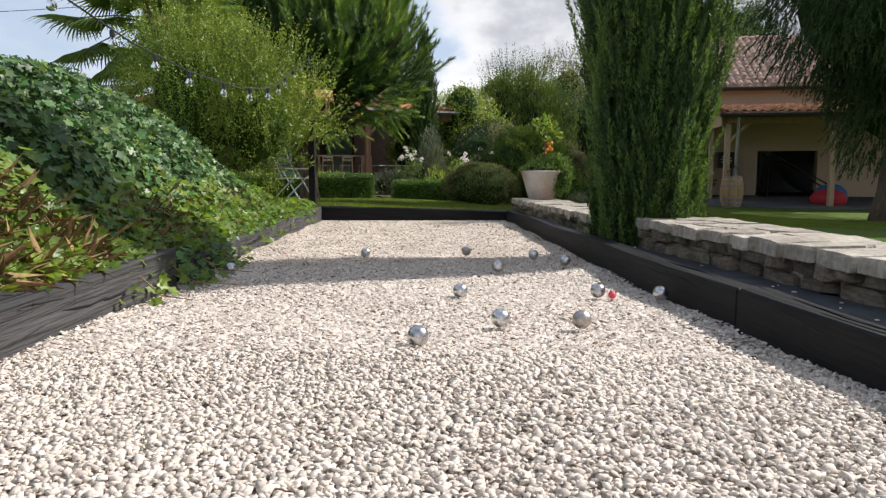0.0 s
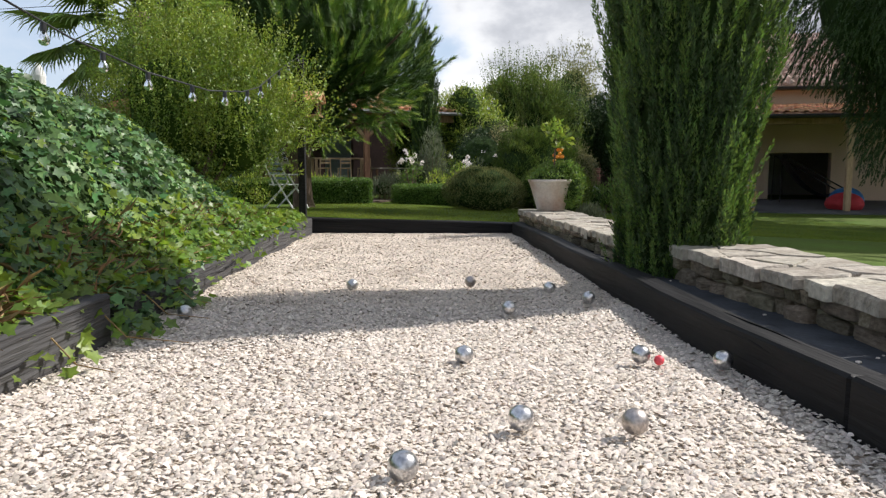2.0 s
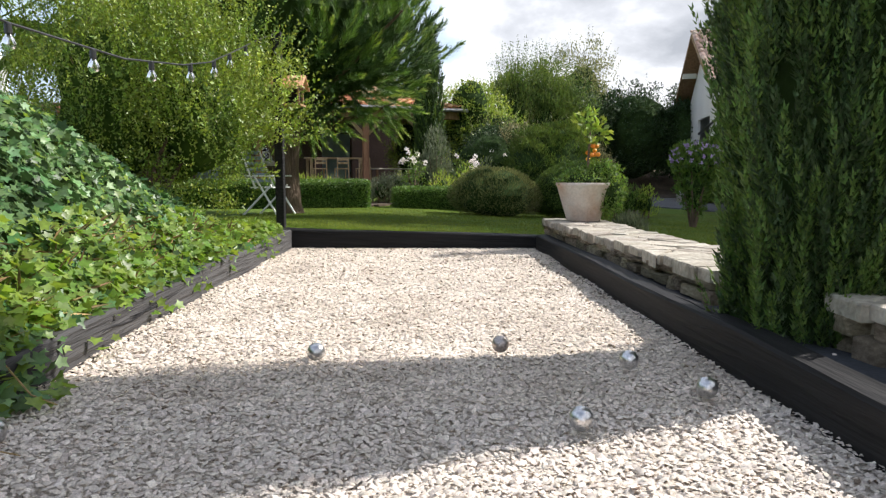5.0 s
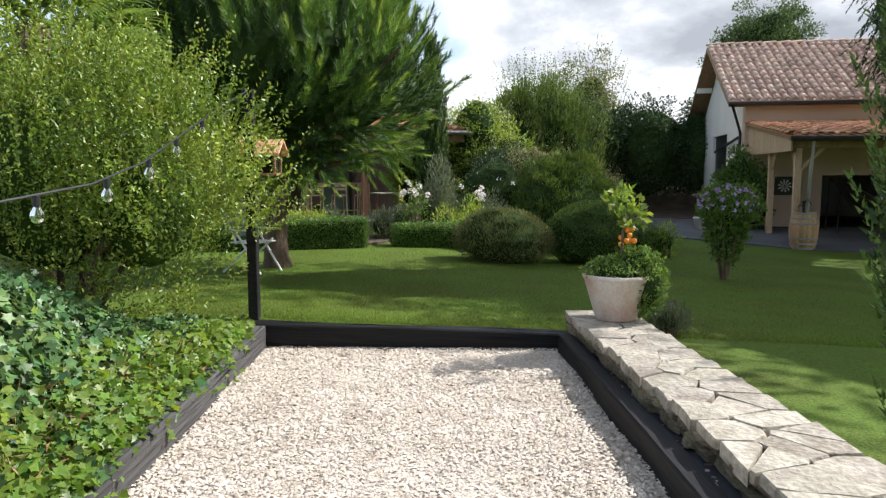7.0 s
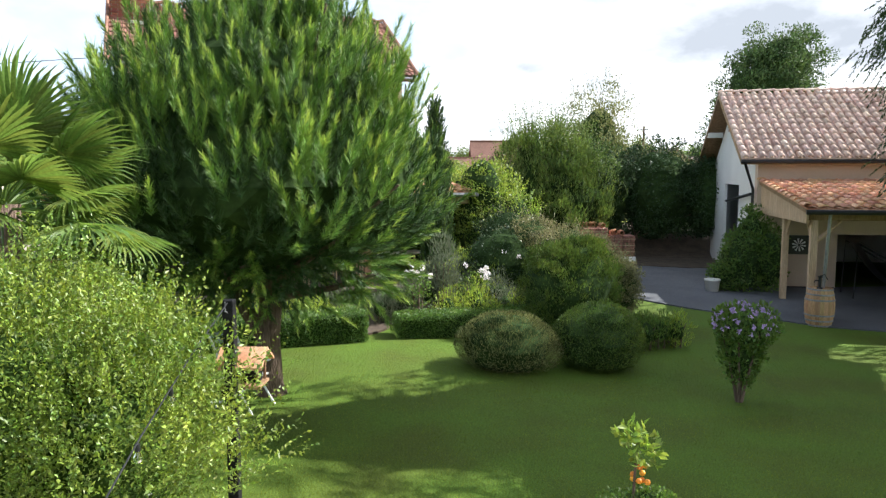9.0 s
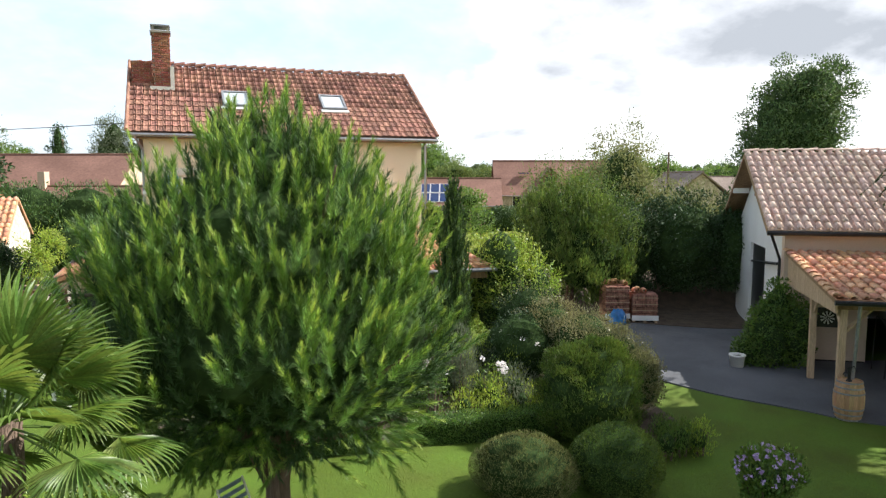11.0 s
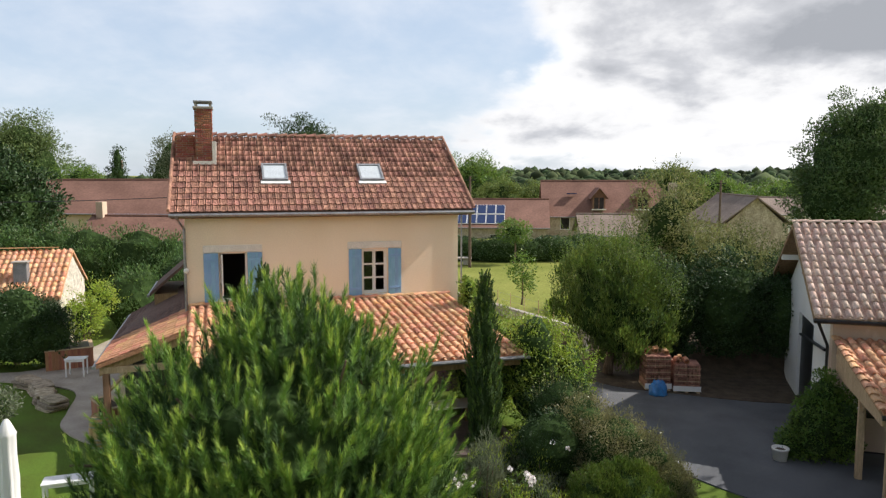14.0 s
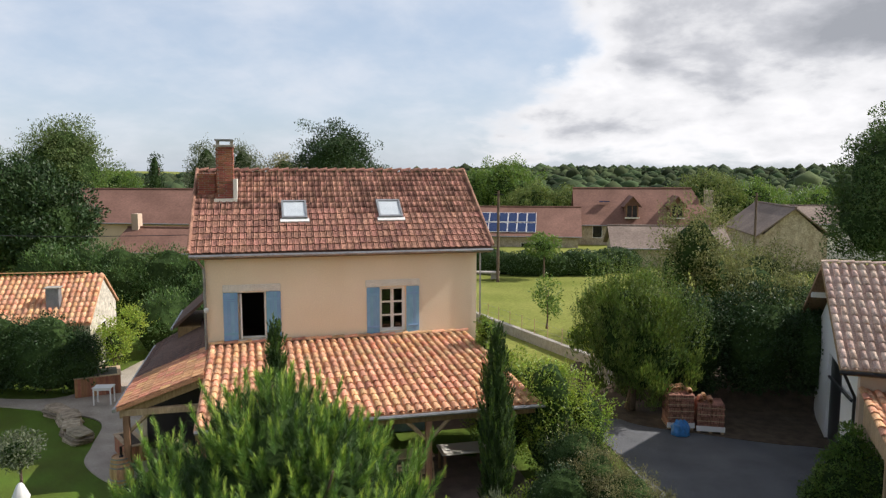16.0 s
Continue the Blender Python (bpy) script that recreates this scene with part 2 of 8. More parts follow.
OLIVELEAF = M("olive_green_leaf", (0.11, 0.14, 0.045), (0.21, 0.23, 0.085), 1.0, 0.6, 0, isle=0.45, leaf=0.3, spec=0.25)
FARLEAF = M("far_leaf", (0.034, 0.058, 0.024), (0.070, 0.098, 0.040), 0.05, 0.9, 0, isle=0.55, leaf=0.1, hue=0.025, spec=0.1)
# the same painted shade for the inside of the big shrub
SHRUB_SHADE_CORE = M("inner_shrub", (0.022, 0.045, 0.008), (0.050, 0.085, 0.014), 5, 0.95, 0.8, 14, spec=0.1)
THUJA = M("thuja_leaf", (0.040, 0.095, 0.018), (0.085, 0.165, 0.03), 0.9, 0.55, 0, isle=0.4, leaf=0.15)
FARTREE = M("broad_far_leaf", (0.075, 0.125, 0.035), (0.13, 0.18, 0.06), 0.6, 0.6, 0, isle=0.4, leaf=0.2, spec=0.2)
OAKLEAF = M("oak_leaf", (0.05, 0.095, 0.028), (0.10, 0.16, 0.048), 0.7, 0.5, 0, isle=0.45, leaf=0.25, spec=0.2)
WEEPLEAF = M("drooping_leaf", (0.028, 0.056, 0.020), (0.060, 0.100, 0.032), 0.8, 0.55, 0, isle=0.45, leaf=0.12, spec=0.2)
BARK = M("bark", (0.10, 0.065, 0.045), (0.20, 0.14, 0.10), 4, 0.95, 1.0, 18, stretch=(3, 3, 0.5), dist=0.04)
PETAL = M("white_petal", (0.80, 0.78, 0.72), (0.85, 0.84, 0.80), 5, 0.6, 0, leaf=0.2)
MAUVE = M("mauve_petal", (0.36, 0.26, 0.48), (0.50, 0.40, 0.60), 5, 0.6, 0, isle=0.2, leaf=0.2)
ORANGE = M("orange_fruit", (0.80, 0.27, 0.02), (0.85, 0.35, 0.03), 9, 0.45, 0.1, 90, obj=0.1)
RENDER_OCHRE = M("ochre_render", (0.79, 0.66, 0.47), (0.85, 0.725, 0.545), 0.5, 0.92, 0.35, 26, fine_amt=0.07)
RENDER_PINK = M("pinkish_render", (0.60, 0.45, 0.33), (0.66, 0.51, 0.39), 0.6, 0.92, 0.3, 26, fine_amt=0.06)
RENDER_WHITE = M("white_render", (0.72, 0.70, 0.66), (0.80, 0.78, 0.74), 0.6, 0.92, 0.3, 26, fine_amt=0.06)
LINTEL = M("pale_stone", (0.68, 0.64, 0.56), (0.76, 0.72, 0.64), 3, 0.85, 0.3, 40)
SHUTTER = M("blue_paint", (0.18, 0.36, 0.56), (0.23, 0.42, 0.62), 2.5, 0.55, 0.15, 60, obj=0.06, fine_amt=0.08)
WHITEPAINT = M("white_paint", (0.74, 0.73, 0.70), (0.80, 0.79, 0.77), 4, 0.5, 0.1, 60, fine_amt=0.06)
DARKROOM = M("dark_interior", (0.035, 0.030, 0.030), (0.06, 0.05, 0.05), 1, 0.9, 0)
TILE_FLAT = M("interlocking_roof_tile", (0.165, 0.072, 0.050), (0.43, 0.215, 0.150), 2.2, 0.88, 0.5, 30, obj=0.30, isle=0.0, hue=0.008, fine_amt=0.4)
TILE_FLAT_J = M("interlocking_roof_tile_rest", (0.165, 0.072, 0.050), (0.43, 0.215, 0.150), 2.2, 0.88, 0.5, 30, isle=0.30, hue=0.008, fine_amt=0.4)
TILE_CANAL = M("canal_tile", (0.60, 0.26, 0.125), (0.76, 0.46, 0.28), 3, 0.85, 0.4, 25, obj=0.30, hue=0.018, fine_amt=0.3)
TILE_CANAL_J = M("canal_tile_rest", (0.60, 0.26, 0.125), (0.76, 0.46, 0.28), 3, 0.85, 0.4, 25, isle=0.30, hue=0.018, fine_amt=0.3)
TILE_BARN = M("weathered_canal_tile", (0.52, 0.34, 0.265), (0.74, 0.57, 0.47), 3, 0.88, 0.4, 25, obj=0.22, hue=0.012, fine_amt=0.3)
TILE_BARN_J = M("weathered_canal_tile_rest", (0.52, 0.34, 0.265), (0.74, 0.57, 0.47), 3, 0.88, 0.4, 25, isle=0.22, hue=0.012, fine_amt=0.3)
# dark brown tile; also paints the shade on the lean-to's back roof
TILE_BROWN_AND_SHADED = M("brown_and_shaded_tile", (0.085, 0.05, 0.04), (0.15, 0.085, 0.065), 0.8, 0.9, 0.5, 14, fine_amt=0.3)
# the lean-to's tiles where sun falls, the light put into the colour
TILE_SUNLIT = M("sunlit_orange_tile", (0.46, 0.20, 0.10), (0.56, 0.29, 0.16), 2, 0.88, 0.4, 20, obj=0.2, fine_amt=0.25)
BRICK = M("chimney_brick", (0.28, 0.09, 0.055), (0.40, 0.16, 0.10), 5, 0.9, 0.6, 30, obj=0.3)
MORTAR = M("mortar", (0.30, 0.27, 0.23), (0.40, 0.37, 0.32), 5, 0.95, 0.4, 40)
LEAD = M("lead_flashing", (0.20, 0.21, 0.22), (0.30, 0.31, 0.32), 4, 0.55, 0.2, 30, metal=0.4)
ZINC = M("zinc_gutter", (0.25, 0.25, 0.26), (0.36, 0.36, 0.37), 4, 0.45, 0.1, 30, metal=0.7)
OAK = M("pale_oak", (0.42, 0.29, 0.17), (0.54, 0.39, 0.25), 4, 0.75, 0.4, 25, stretch=(3, 3, 0.25))
TIMBER = M("brown_timber", (0.22, 0.12, 0.06), (0.34, 0.20, 0.11), 4, 0.75, 0.4, 25, stretch=(3, 3, 0.25), obj=0.15)
CEDAR = M("cedar_board", (0.28, 0.12, 0.06), (0.40, 0.19, 0.10), 3, 0.75, 0.4, 25, stretch=(3, 3, 0.3), obj=0.2)
CASK = M("cask_oak", (0.40, 0.24, 0.11), (0.54, 0.35, 0.18), 4, 0.6, 0.4, 30, stretch=(3, 3, 0.3), obj=0.12)
IRON = M("black_iron", (0.02, 0.02, 0.02), (0.04, 0.04, 0.04), 5, 0.5, 0.2, 40, metal=0.6)
BLACK = M("black_plastic", (0.012, 0.012, 0.013), (0.022, 0.022, 0.024), 5, 0.4, 0)
WHITEWASH = M("limewashed_terracotta", (0.66, 0.63, 0.60), (0.50, 0.34, 0.26), 3.2, 0.85, 0.4, 40, fine_amt=0.1)
CANVAS = M("white_canvas", (0.76, 0.75, 0.72), (0.82, 0.81, 0.79), 3, 0.85, 0.2, 60, fine_amt=0.05)
BLUEBAG = M("blue_sheet", (0.03, 0.16, 0.42), (0.05, 0.22, 0.52), 3, 0.4, 0.3, 8)
REDBAG = M("red_fabric", (0.42, 0.02, 0.03), (0.52, 0.04, 0.05), 3, 0.7, 0.2, 40)
DARKPANE = M("dark_window_pane", (0.012, 0.012, 0.014), (0.03, 0.03, 0.033), 2, 0.12, 0, spec=0.4)
PANEL = M("solar_cell", (0.015, 0.03, 0.09), (0.025, 0.045, 0.12), 3, 0.15, 0)
# rubble paled in colour for the sun on the cottage's end gable
RUBBLE_SUNLIT = M("sunlit_rubble_stone", (0.50, 0.44, 0.35), (0.76, 0.69, 0.58), 2.6, 0.95, 0.9, 7, fine_amt=0.3, dist=0.05)
RUBBLE = M("rubble_stone", (0.34, 0.28, 0.20), (0.52, 0.45, 0.34), 1.6, 0.95, 0.9, 6, fine_amt=0.3, dist=0.05)
FARTILE = M("far_plain_tile", (0.17, 0.085, 0.06), (0.25, 0.13, 0.095), 0.35, 0.9, 0.4, 5, fine_amt=0.18)
GREYTILE = M("grey_brown_tile", (0.17, 0.125, 0.10), (0.26, 0.20, 0.16), 0.35, 0.9, 0.4, 5, fine_amt=0.25)
BULB = glass("bulb_glass")
PANE = glass("window_glass", 0.0)
SKYLITE = M("skylight_pane", (0.48, 0.52, 0.55), (0.56, 0.60, 0.62), 2, 0.08, 0, spec=0.9)
# maroon wall, darkened further in colour for the shade under the porch roof
PORCHWALL_SHADED = M("shaded_porch_render", (0.075, 0.045, 0.045), (0.11, 0.07, 0.07), 1.0, 0.9, 0.2, 20)
# floor colour lowered to carry the porch's shade
PORCHFLOOR_SHADED = M("shaded_porch_floor", (0.13, 0.095, 0.08), (0.20, 0.15, 0.125), 2.0, 0.7, 0.3, 25)
TEAL = M("grey_blue_paint", (0.16, 0.22, 0.27), (0.22, 0.28, 0.33), 3, 0.6, 0.1)

# ---- builders ----
RNG = np.random.default_rng(7)


def mesh_of(name, verts, faces, mat, smooth=False):
    me = bpy.data.meshes.new(name)
    if isinstance(faces, np.ndarray):
        n, k = faces.shape
        me.vertices.add(len(verts))
        me.vertices.foreach_set("co", np.asarray(verts, np.float32).ravel())
        me.loops.add(n * k)
        me.loops.foreach_set("vertex_index", faces.astype(np.int32).ravel())
        me.polygons.add(n)
        me.polygons.foreach_set("loop_start", np.arange(0, n * k, k, dtype=np.int32))
        me.update(calc_edges=True)
    else:
        me.from_pydata([tuple(v) for v in verts], [], faces)
    me.materials.append(mat)
    if smooth:
        me.polygons.foreach_set("use_smooth", np.ones(len(me.polygons), bool))
    return me


def obj(name, me, parent=None, label="", m=None):
    o = new(name, me)
    if m is not None:
        o.matrix_basis = m
    if parent:
        o.parent = parent
    if label:
        o["label"] = label
    return o


def part(name, bm, mat, parent=None, label="", m=None, smooth=False):
    me = bpy.data.meshes.new(name)
    bm.to_mesh(me)
    bm.free()
    me.materials.append(mat)
    if smooth:
        me.polygons.foreach_set("use_smooth", np.ones(len(me.polygons), bool))
    return obj(name, me, parent, label, m)


def thing(name, m, label, category, group="", kind=""):
    return tagged(obj(name, None, None, "", m), label, category, group, kind)


def box(lo, hi, bevel=0.0, bm=None, m=None):
    own = bm is None
    bm = bm or bmesh.new()
    r = bmesh.ops.create_cube(bm, size=1)
    for v in r["verts"]:
        v.co = Vector([lo[k] + (v.co[k] + 0.5) * (hi[k] - lo[k]) for k in range(3)])
        if m is not None:
            v.co = m @ v.co
    if bevel:
        es = list({e for v in r["verts"] for e in v.link_edges})
        bmesh.ops.bevel(bm, geom=es, offset=bevel, segments=1, affect="EDGES")
    return bm


def lathe(profile, n=20, cap=True):
    """A turned body from (radius, height) pairs."""
    bm = bmesh.new()
    rings = [[bm.verts.new((r * math.cos(2 * math.pi * k / n), r * math.sin(2 * math.pi * k / n), z)) for k in range(n)] for r, z in profile]
    for a, b in zip(rings, rings[1:]):
        for k in range(n):
            bm.faces.new((a[k], a[(k + 1) % n], b[(k + 1) % n], b[k]))
    if cap:
        bm.faces.new(rings[0][::-1])
        bm.faces.new(rings[-1])
    return bm


def tube(pts, radii, n=8, bm=None):
    """A limb through the points, with a radius at each."""
    bm = bm or bmesh.new()
    pts = [Vector(p) for p in pts]
    rings = []
    for i, p in enumerate(pts):
        d = (pts[min(i + 1, len(pts) - 1)] - pts[max(i - 1, 0)]).normalized()
        a = d.orthogonal().normalized()
        if abs(d.z) < 0.95:
            a = d.cross(Vector((0, 0, 1))).normalized()
        b = d.cross(a)
        r = radii[i] if hasattr(radii, "__len__") else radii
        rings.append([bm.verts.new(p + r * (math.cos(2 * math.pi * k / n) * a + math.sin(2 * math.pi * k / n) * b)) for k in range(n)])
    for a, b in zip(rings, rings[1:]):
        for k in range(n):
            bm.faces.new((a[k], a[(k + 1) % n], b[(k + 1) % n], b[k]))
    bm.faces.new(rings[0][::-1])
    bm.faces.new(rings[-1])
    return bm


def prism(outline, z0, z1, bm=None):
    """A flat outline in x and y, drawn up from z0 to z1."""
    bm = bm or bmesh.new()
    lo = [bm.verts.new((x, y, z0)) for x, y in outline]
    hi = [bm.verts.new((x, y, z1)) for x, y in outline]
    bm.faces.new(lo[::-1])
    bm.faces.new(hi)
    for k in range(len(lo)):
        j = (k + 1) % len(lo)
        bm.faces.new((lo[k], lo[j], hi[j], hi[k]))
    bmesh.ops.recalc_face_normals(bm, faces=bm.faces)
    return bm


def slab(quad, thick, bm=None):
    """A sheet between four corners in space, with thickness downwards."""
    bm = bm or bmesh.new()
    top = [bm.verts.new(q) for q in quad]
    low = [bm.verts.new((q[0], q[1], q[2] - thick)) for q in quad]
    bm.faces.new(top)
    bm.faces.new(low[::-1])
    for k in range(len(top)):
        j = (k + 1) % len(top)
        bm.faces.new((top[j], top[k], low[k], low[j]))
    bmesh.ops.recalc_face_normals(bm, faces=bm.faces)
    return bm


def smooth01(v, a, b):
    s = np.clip((np.asarray(v, float) - a) / (b - a), 0, 1)
    return s * s * (3 - 2 * s)


def lumps(p, freq, seed=0.0):
    """Cheap lumpy noise in about -1..1 for an array of points."""
    x, y, z = (np.asarray(p) * freq + seed).T
    return (np.sin(1.7 * x + 1.3 * np.sin(1.1 * y + seed)) + np.sin(1.9 * y + 1.2 * np.sin(1.3 * z + 2)) + np.sin(2.1 * z + 1.4 * np.sin(0.9 * x + 1))) / 3


def unit(v):
    return v / np.maximum(np.linalg.norm(v, axis=-1, keepdims=True), 1e-9)


def sphere_dirs(n):
    return unit(RNG.normal(size=(n, 3)))


# leaf outlines: length along +y, half-width along x, a fold along the rib
LEAF = (np.array([(0, 0, 0), (-0.5, 0.45, 0.12), (0, 1, 0), (0.5, 0.45, 0.12)]), np.array([(0, 2, 1), (0, 3, 2)]))
IVY_LEAF = (np.array([(0, 0.36, -0.03), (0, 0.02, 0), (-0.42, -0.06, 0.05), (-0.36, 0.24, 0.02), (-0.60, 0.50, 0.07), (-0.24, 0.60, 0.02), (0, 1.0, -0.05),
                      (0.24, 0.60, 0.02), (0.60, 0.50, 0.07), (0.36, 0.24, 0.02), (0.42, -0.06, 0.05)]),
            np.array([(0, k + 1, k) for k in range(1, 10)] + [(0, 1, 10)]))
TRI_LEAF = (np.array([(-0.42, 0.12, 0), (0.5, 0.35, 0.1), (-0.05, 1, 0)]), np.array([(0, 1, 2)]))
NEEDLE = (np.array([(-0.5, 0, 0), (0.5, 0, 0), (0, 1, 0)]), np.array([(0, 1, 2)]))


def leaf_mesh(name, at, along, face, size, width, mat, shape=LEAF):
    """Many leaves as one mesh: each at a point, growing along a way, its upper side towards another."""
    n = len(at)
    y = unit(along)
    x = unit(np.cross(y, face))
    z = np.cross(x, y)
    size = np.broadcast_to(size, n)[:, None, None]
    sv = shape[0]
    v = at[:, None] + size * (sv[None, :, :1] * width * x[:, None] + sv[None, :, 1:2] * y[:, None] + sv[None, :, 2:] * z[:, None])
    f = (np.arange(n)[:, None, None] * len(sv) + shape[1][None]).reshape(-1, 3)
    return mesh_of(name, v.reshape(-1, 3), f, mat)


def crown(blobs, n, depth=0.35, rough=0.16, freq=2.2, seed=0.0):
    """Points in the outer shell of a crown of overlapping ellipsoids (centre, radii), and the ways out."""
    c = np.array([b[0] for b in blobs], float)
    r = np.array([b[1] for b in blobs], float)
    w = (r[:, 0] * r[:, 1] * r[:, 2]) ** (2 / 3)
    k = RNG.choice(len(blobs), size=n, p=w / w.sum())
    d = sphere_dirs(n)
    s = 1 + rough * lumps(d * r[k] + c[k], freq, seed) - depth * RNG.random(n) ** 1.7
    p = c[k] + d * r[k] * s[:, None]
    keep = np.ones(n, bool)
    for i in range(len(blobs)):
        q = ((p - c[i]) / r[i])
        keep &= (np.linalg.norm(q, axis=1) > 0.72 - depth * 0.3) | (k == i)
    return p[keep], unit(d[keep] / r[k][keep])


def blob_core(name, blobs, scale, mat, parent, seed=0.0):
    """The inside of a crown: a mass coloured dark for the shade between the leaves."""
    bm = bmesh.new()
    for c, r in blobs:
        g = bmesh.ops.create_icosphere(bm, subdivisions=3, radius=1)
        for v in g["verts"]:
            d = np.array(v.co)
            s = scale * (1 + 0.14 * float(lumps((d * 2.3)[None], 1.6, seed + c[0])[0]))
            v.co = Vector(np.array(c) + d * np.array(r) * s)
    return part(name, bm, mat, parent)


def clumped(blobs, n, clumps, depth, rough, freq, seed, spread):
    """Leaves gathered in many small tufts over the outer shell of a crown, with gaps between the tufts."""
    c, d = crown(blobs, clumps, depth * 0.75, rough, freq, seed)
    mean = float(np.mean([sum(b[1]) / 3 for b in blobs]))
    rad = mean * spread * RNG.uniform(0.65, 1.35, len(c))
    k = RNG.choice(len(c), n, p=rad ** 2 / (rad ** 2).sum())
    e = sphere_dirs(n)
    p = c[k] + e * (rad[k] * RNG.random(n) ** 0.45)[:, None] * np.array((1.0, 1.0, 0.8))
    return p, unit(0.6 * d[k] + 0.8 * e)


def sprays(p, axis, k, long, leaf, width, mat, name, parent, open0=1.1, open1=0.4, shape=NEEDLE, thin=0.0):
    """Twigs at the points p along their axes, each with k needles or scales round it; they close up to the tip."""
    n = len(p)
    L = long * RNG.uniform(0.6, 1.3, n)
    s = np.tile(np.linspace(0.0, 1.0, k), (n, 1)) + RNG.uniform(-0.02, 0.02, (n, k))
    a = unit(np.cross(axis, sphere_dirs(n)))
    c = np.cross(axis, a)
    phi = RNG.uniform(0, 2 * np.pi, (n, k))
    ring = a[:, None] * np.cos(phi)[..., None] + c[:, None] * np.sin(phi)[..., None]
    way = unit(axis[:, None] + ring * (open0 + (open1 - open0) * s)[..., None])
    root = p[:, None] + axis[:, None] * (s * L[:, None])[..., None] + ring * (thin * (1 - 0.8 * s))[..., None]
    me = leaf_mesh(name, root.reshape(-1, 3), way.reshape(-1, 3), np.repeat(axis, k, 0) + 0.5 * sphere_dirs(n * k), leaf * RNG.uniform(0.7, 1.2, n * k), width, mat, shape)
    o = obj(name, me, parent)
    o["kind"] = "stuff"
    return o


def foliage(name, blobs, n, size, mat, parent, width=0.5, depth=0.35, rough=0.16, freq=2.2, up=0.3, out=0.6, rand=0.7, core=0.8, seed=0.0, label="", floor=None, coremat=None, clumps=None, spread=0.24):
    if clumps is None:
        clumps = min(420, 60 + 55 * len(blobs))
    if clumps:
        q, e = clumped(blobs, int(n * 0.72), clumps, depth, rough, freq, seed, spread)
        p, d = crown(blobs, int(n * 0.28), depth, rough, freq, seed)
        p, d = np.concatenate([p, q]), np.concatenate([d, e])
    else:
        p, d = crown(blobs, n, depth, rough, freq, seed)
    if floor is not None:
        k = p[:, 2] > floor
        p, d = p[k], d[k]
    m = len(p)
    along = out * d + up * np.array((0, 0, 1)) + rand * sphere_dirs(m)
    face = d + 0.6 * sphere_dirs(m) + np.array((0, 0, 0.4))
    o = obj(name, leaf_mesh(name, p, along, face, size * RNG.uniform(0.7, 1.25, m) * (1.25 if size >= 0.1 else 1.0), width, mat, TRI_LEAF if size >= 0.1 else LEAF), parent, label)
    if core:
        blob_core("inner_" + name, blobs, core, coremat or SHADE_CORE, parent, seed)
    return o


def lerp(a, b, t):
    return tuple(x + (y - x) * t for x, y in zip(a, b))


def limb_set(parent, base, height, radius, tips, mat=None, bend=0.15, name="trunk"):
    """A trunk with limbs up to the given tips."""
    mat = mat or BARK
    b = Vector(base)
    top = b + Vector((bend * height * 0.3, 0.05 * height, height))
    pts = [b + (top - b) * s + Vector((0.06 * math.sin(5 * s), 0.05 * math.cos(4 * s), 0)) * height * 0.3 for s in (0, 0.12, 0.35, 0.65, 1)]
    part(name, tube(pts, [radius * q for q in (1.35, 1.0, 0.85, 0.7, 0.5)], 10), mat, parent, smooth=True)
    for tip in tips:
        tip = Vector(tip)
        s = RNG.uniform(0.55, 0.95)
        a = b + (top - b) * s
        mid = (a + tip) / 2 + Vector((0, 0, 0.12 * (tip - a).length))
        part("limb", tube([a, mid, tip], [radius * 0.5, radius * 0.3, radius * 0.1], 6), mat, parent, smooth=True)


# ---- ground ----
# the plot of the house lies in axes of its own, turned and set off from those of the court
OUTER = Matrix.Translation((1.092, 0.750, 0.235)) @ Matrix.Rotation(radians(2.098), 4, "Z") @ Matrix.Scale(0.950, 4)


def outer(points):
    return [tuple((OUTER @ Vector((x, y, 0)))[:2]) for x, y in points]


COURT_L = lambda y: -1.26 - 0.050 * (y - 2.2)
COURT_R = lambda y: 1.325 - 0.052 * (y - 2.0)
COURT_END = 9.66
court_z = lambda y: 0.036 - 0.0042 * (y - 4.0) + 0.040 * (1 - smooth01(y, 1.2, 3.6))


def lawn_z(x, y):
    """Height of the garden: it falls gently to the right and towards the drive, and rises again to the field."""
    x, y = np.asarray(x, float), np.asarray(y, float)
    z = 0.22 - 0.045 * (np.clip(x, -1.7, 8.3) + 1.7) - 0.022 * (np.clip(y, 10, 18) - 10)
    z = z + 0.22 * np.maximum(smooth01(y, 19, 26), smooth01(-x, 4.5, 8.5) * smooth01(y, 12, 16))
    field = smooth01(y, 33.6, 36.0) * (1 - smooth01(x, 9, 14)) * smooth01(x, -12, -7)
    z = z + field * (0.95 - z)
    far = np.hypot(x, y - 20)
    z = z + smooth01(far, 60, 140) * (-1.0 - z)
    hill = smooth01(far, 230, 620) * (7.5 + 3.5 * np.sin(x * 0.006 + 0.6) + 2.0 * np.sin(x * 0.017 + y * 0.004))
    return z + hill


def mound_z(x, y):
    """The ivy bank beside the court."""
    x, y = np.asarray(x, float), np.asarray(y, float)
    off = COURT_L(y) - 0.16 - x
    rise = smooth01(off, -0.15, 1.35) * (1 - 0.75 * smooth01(off, 2.4, 4.8))
    along = 1.15 * (1 - smooth01(y, 6.3, 10.0)) + 0.06
    return 0.17 + rise * along + 0.05 * np.sin(2.1 * y + x) * rise


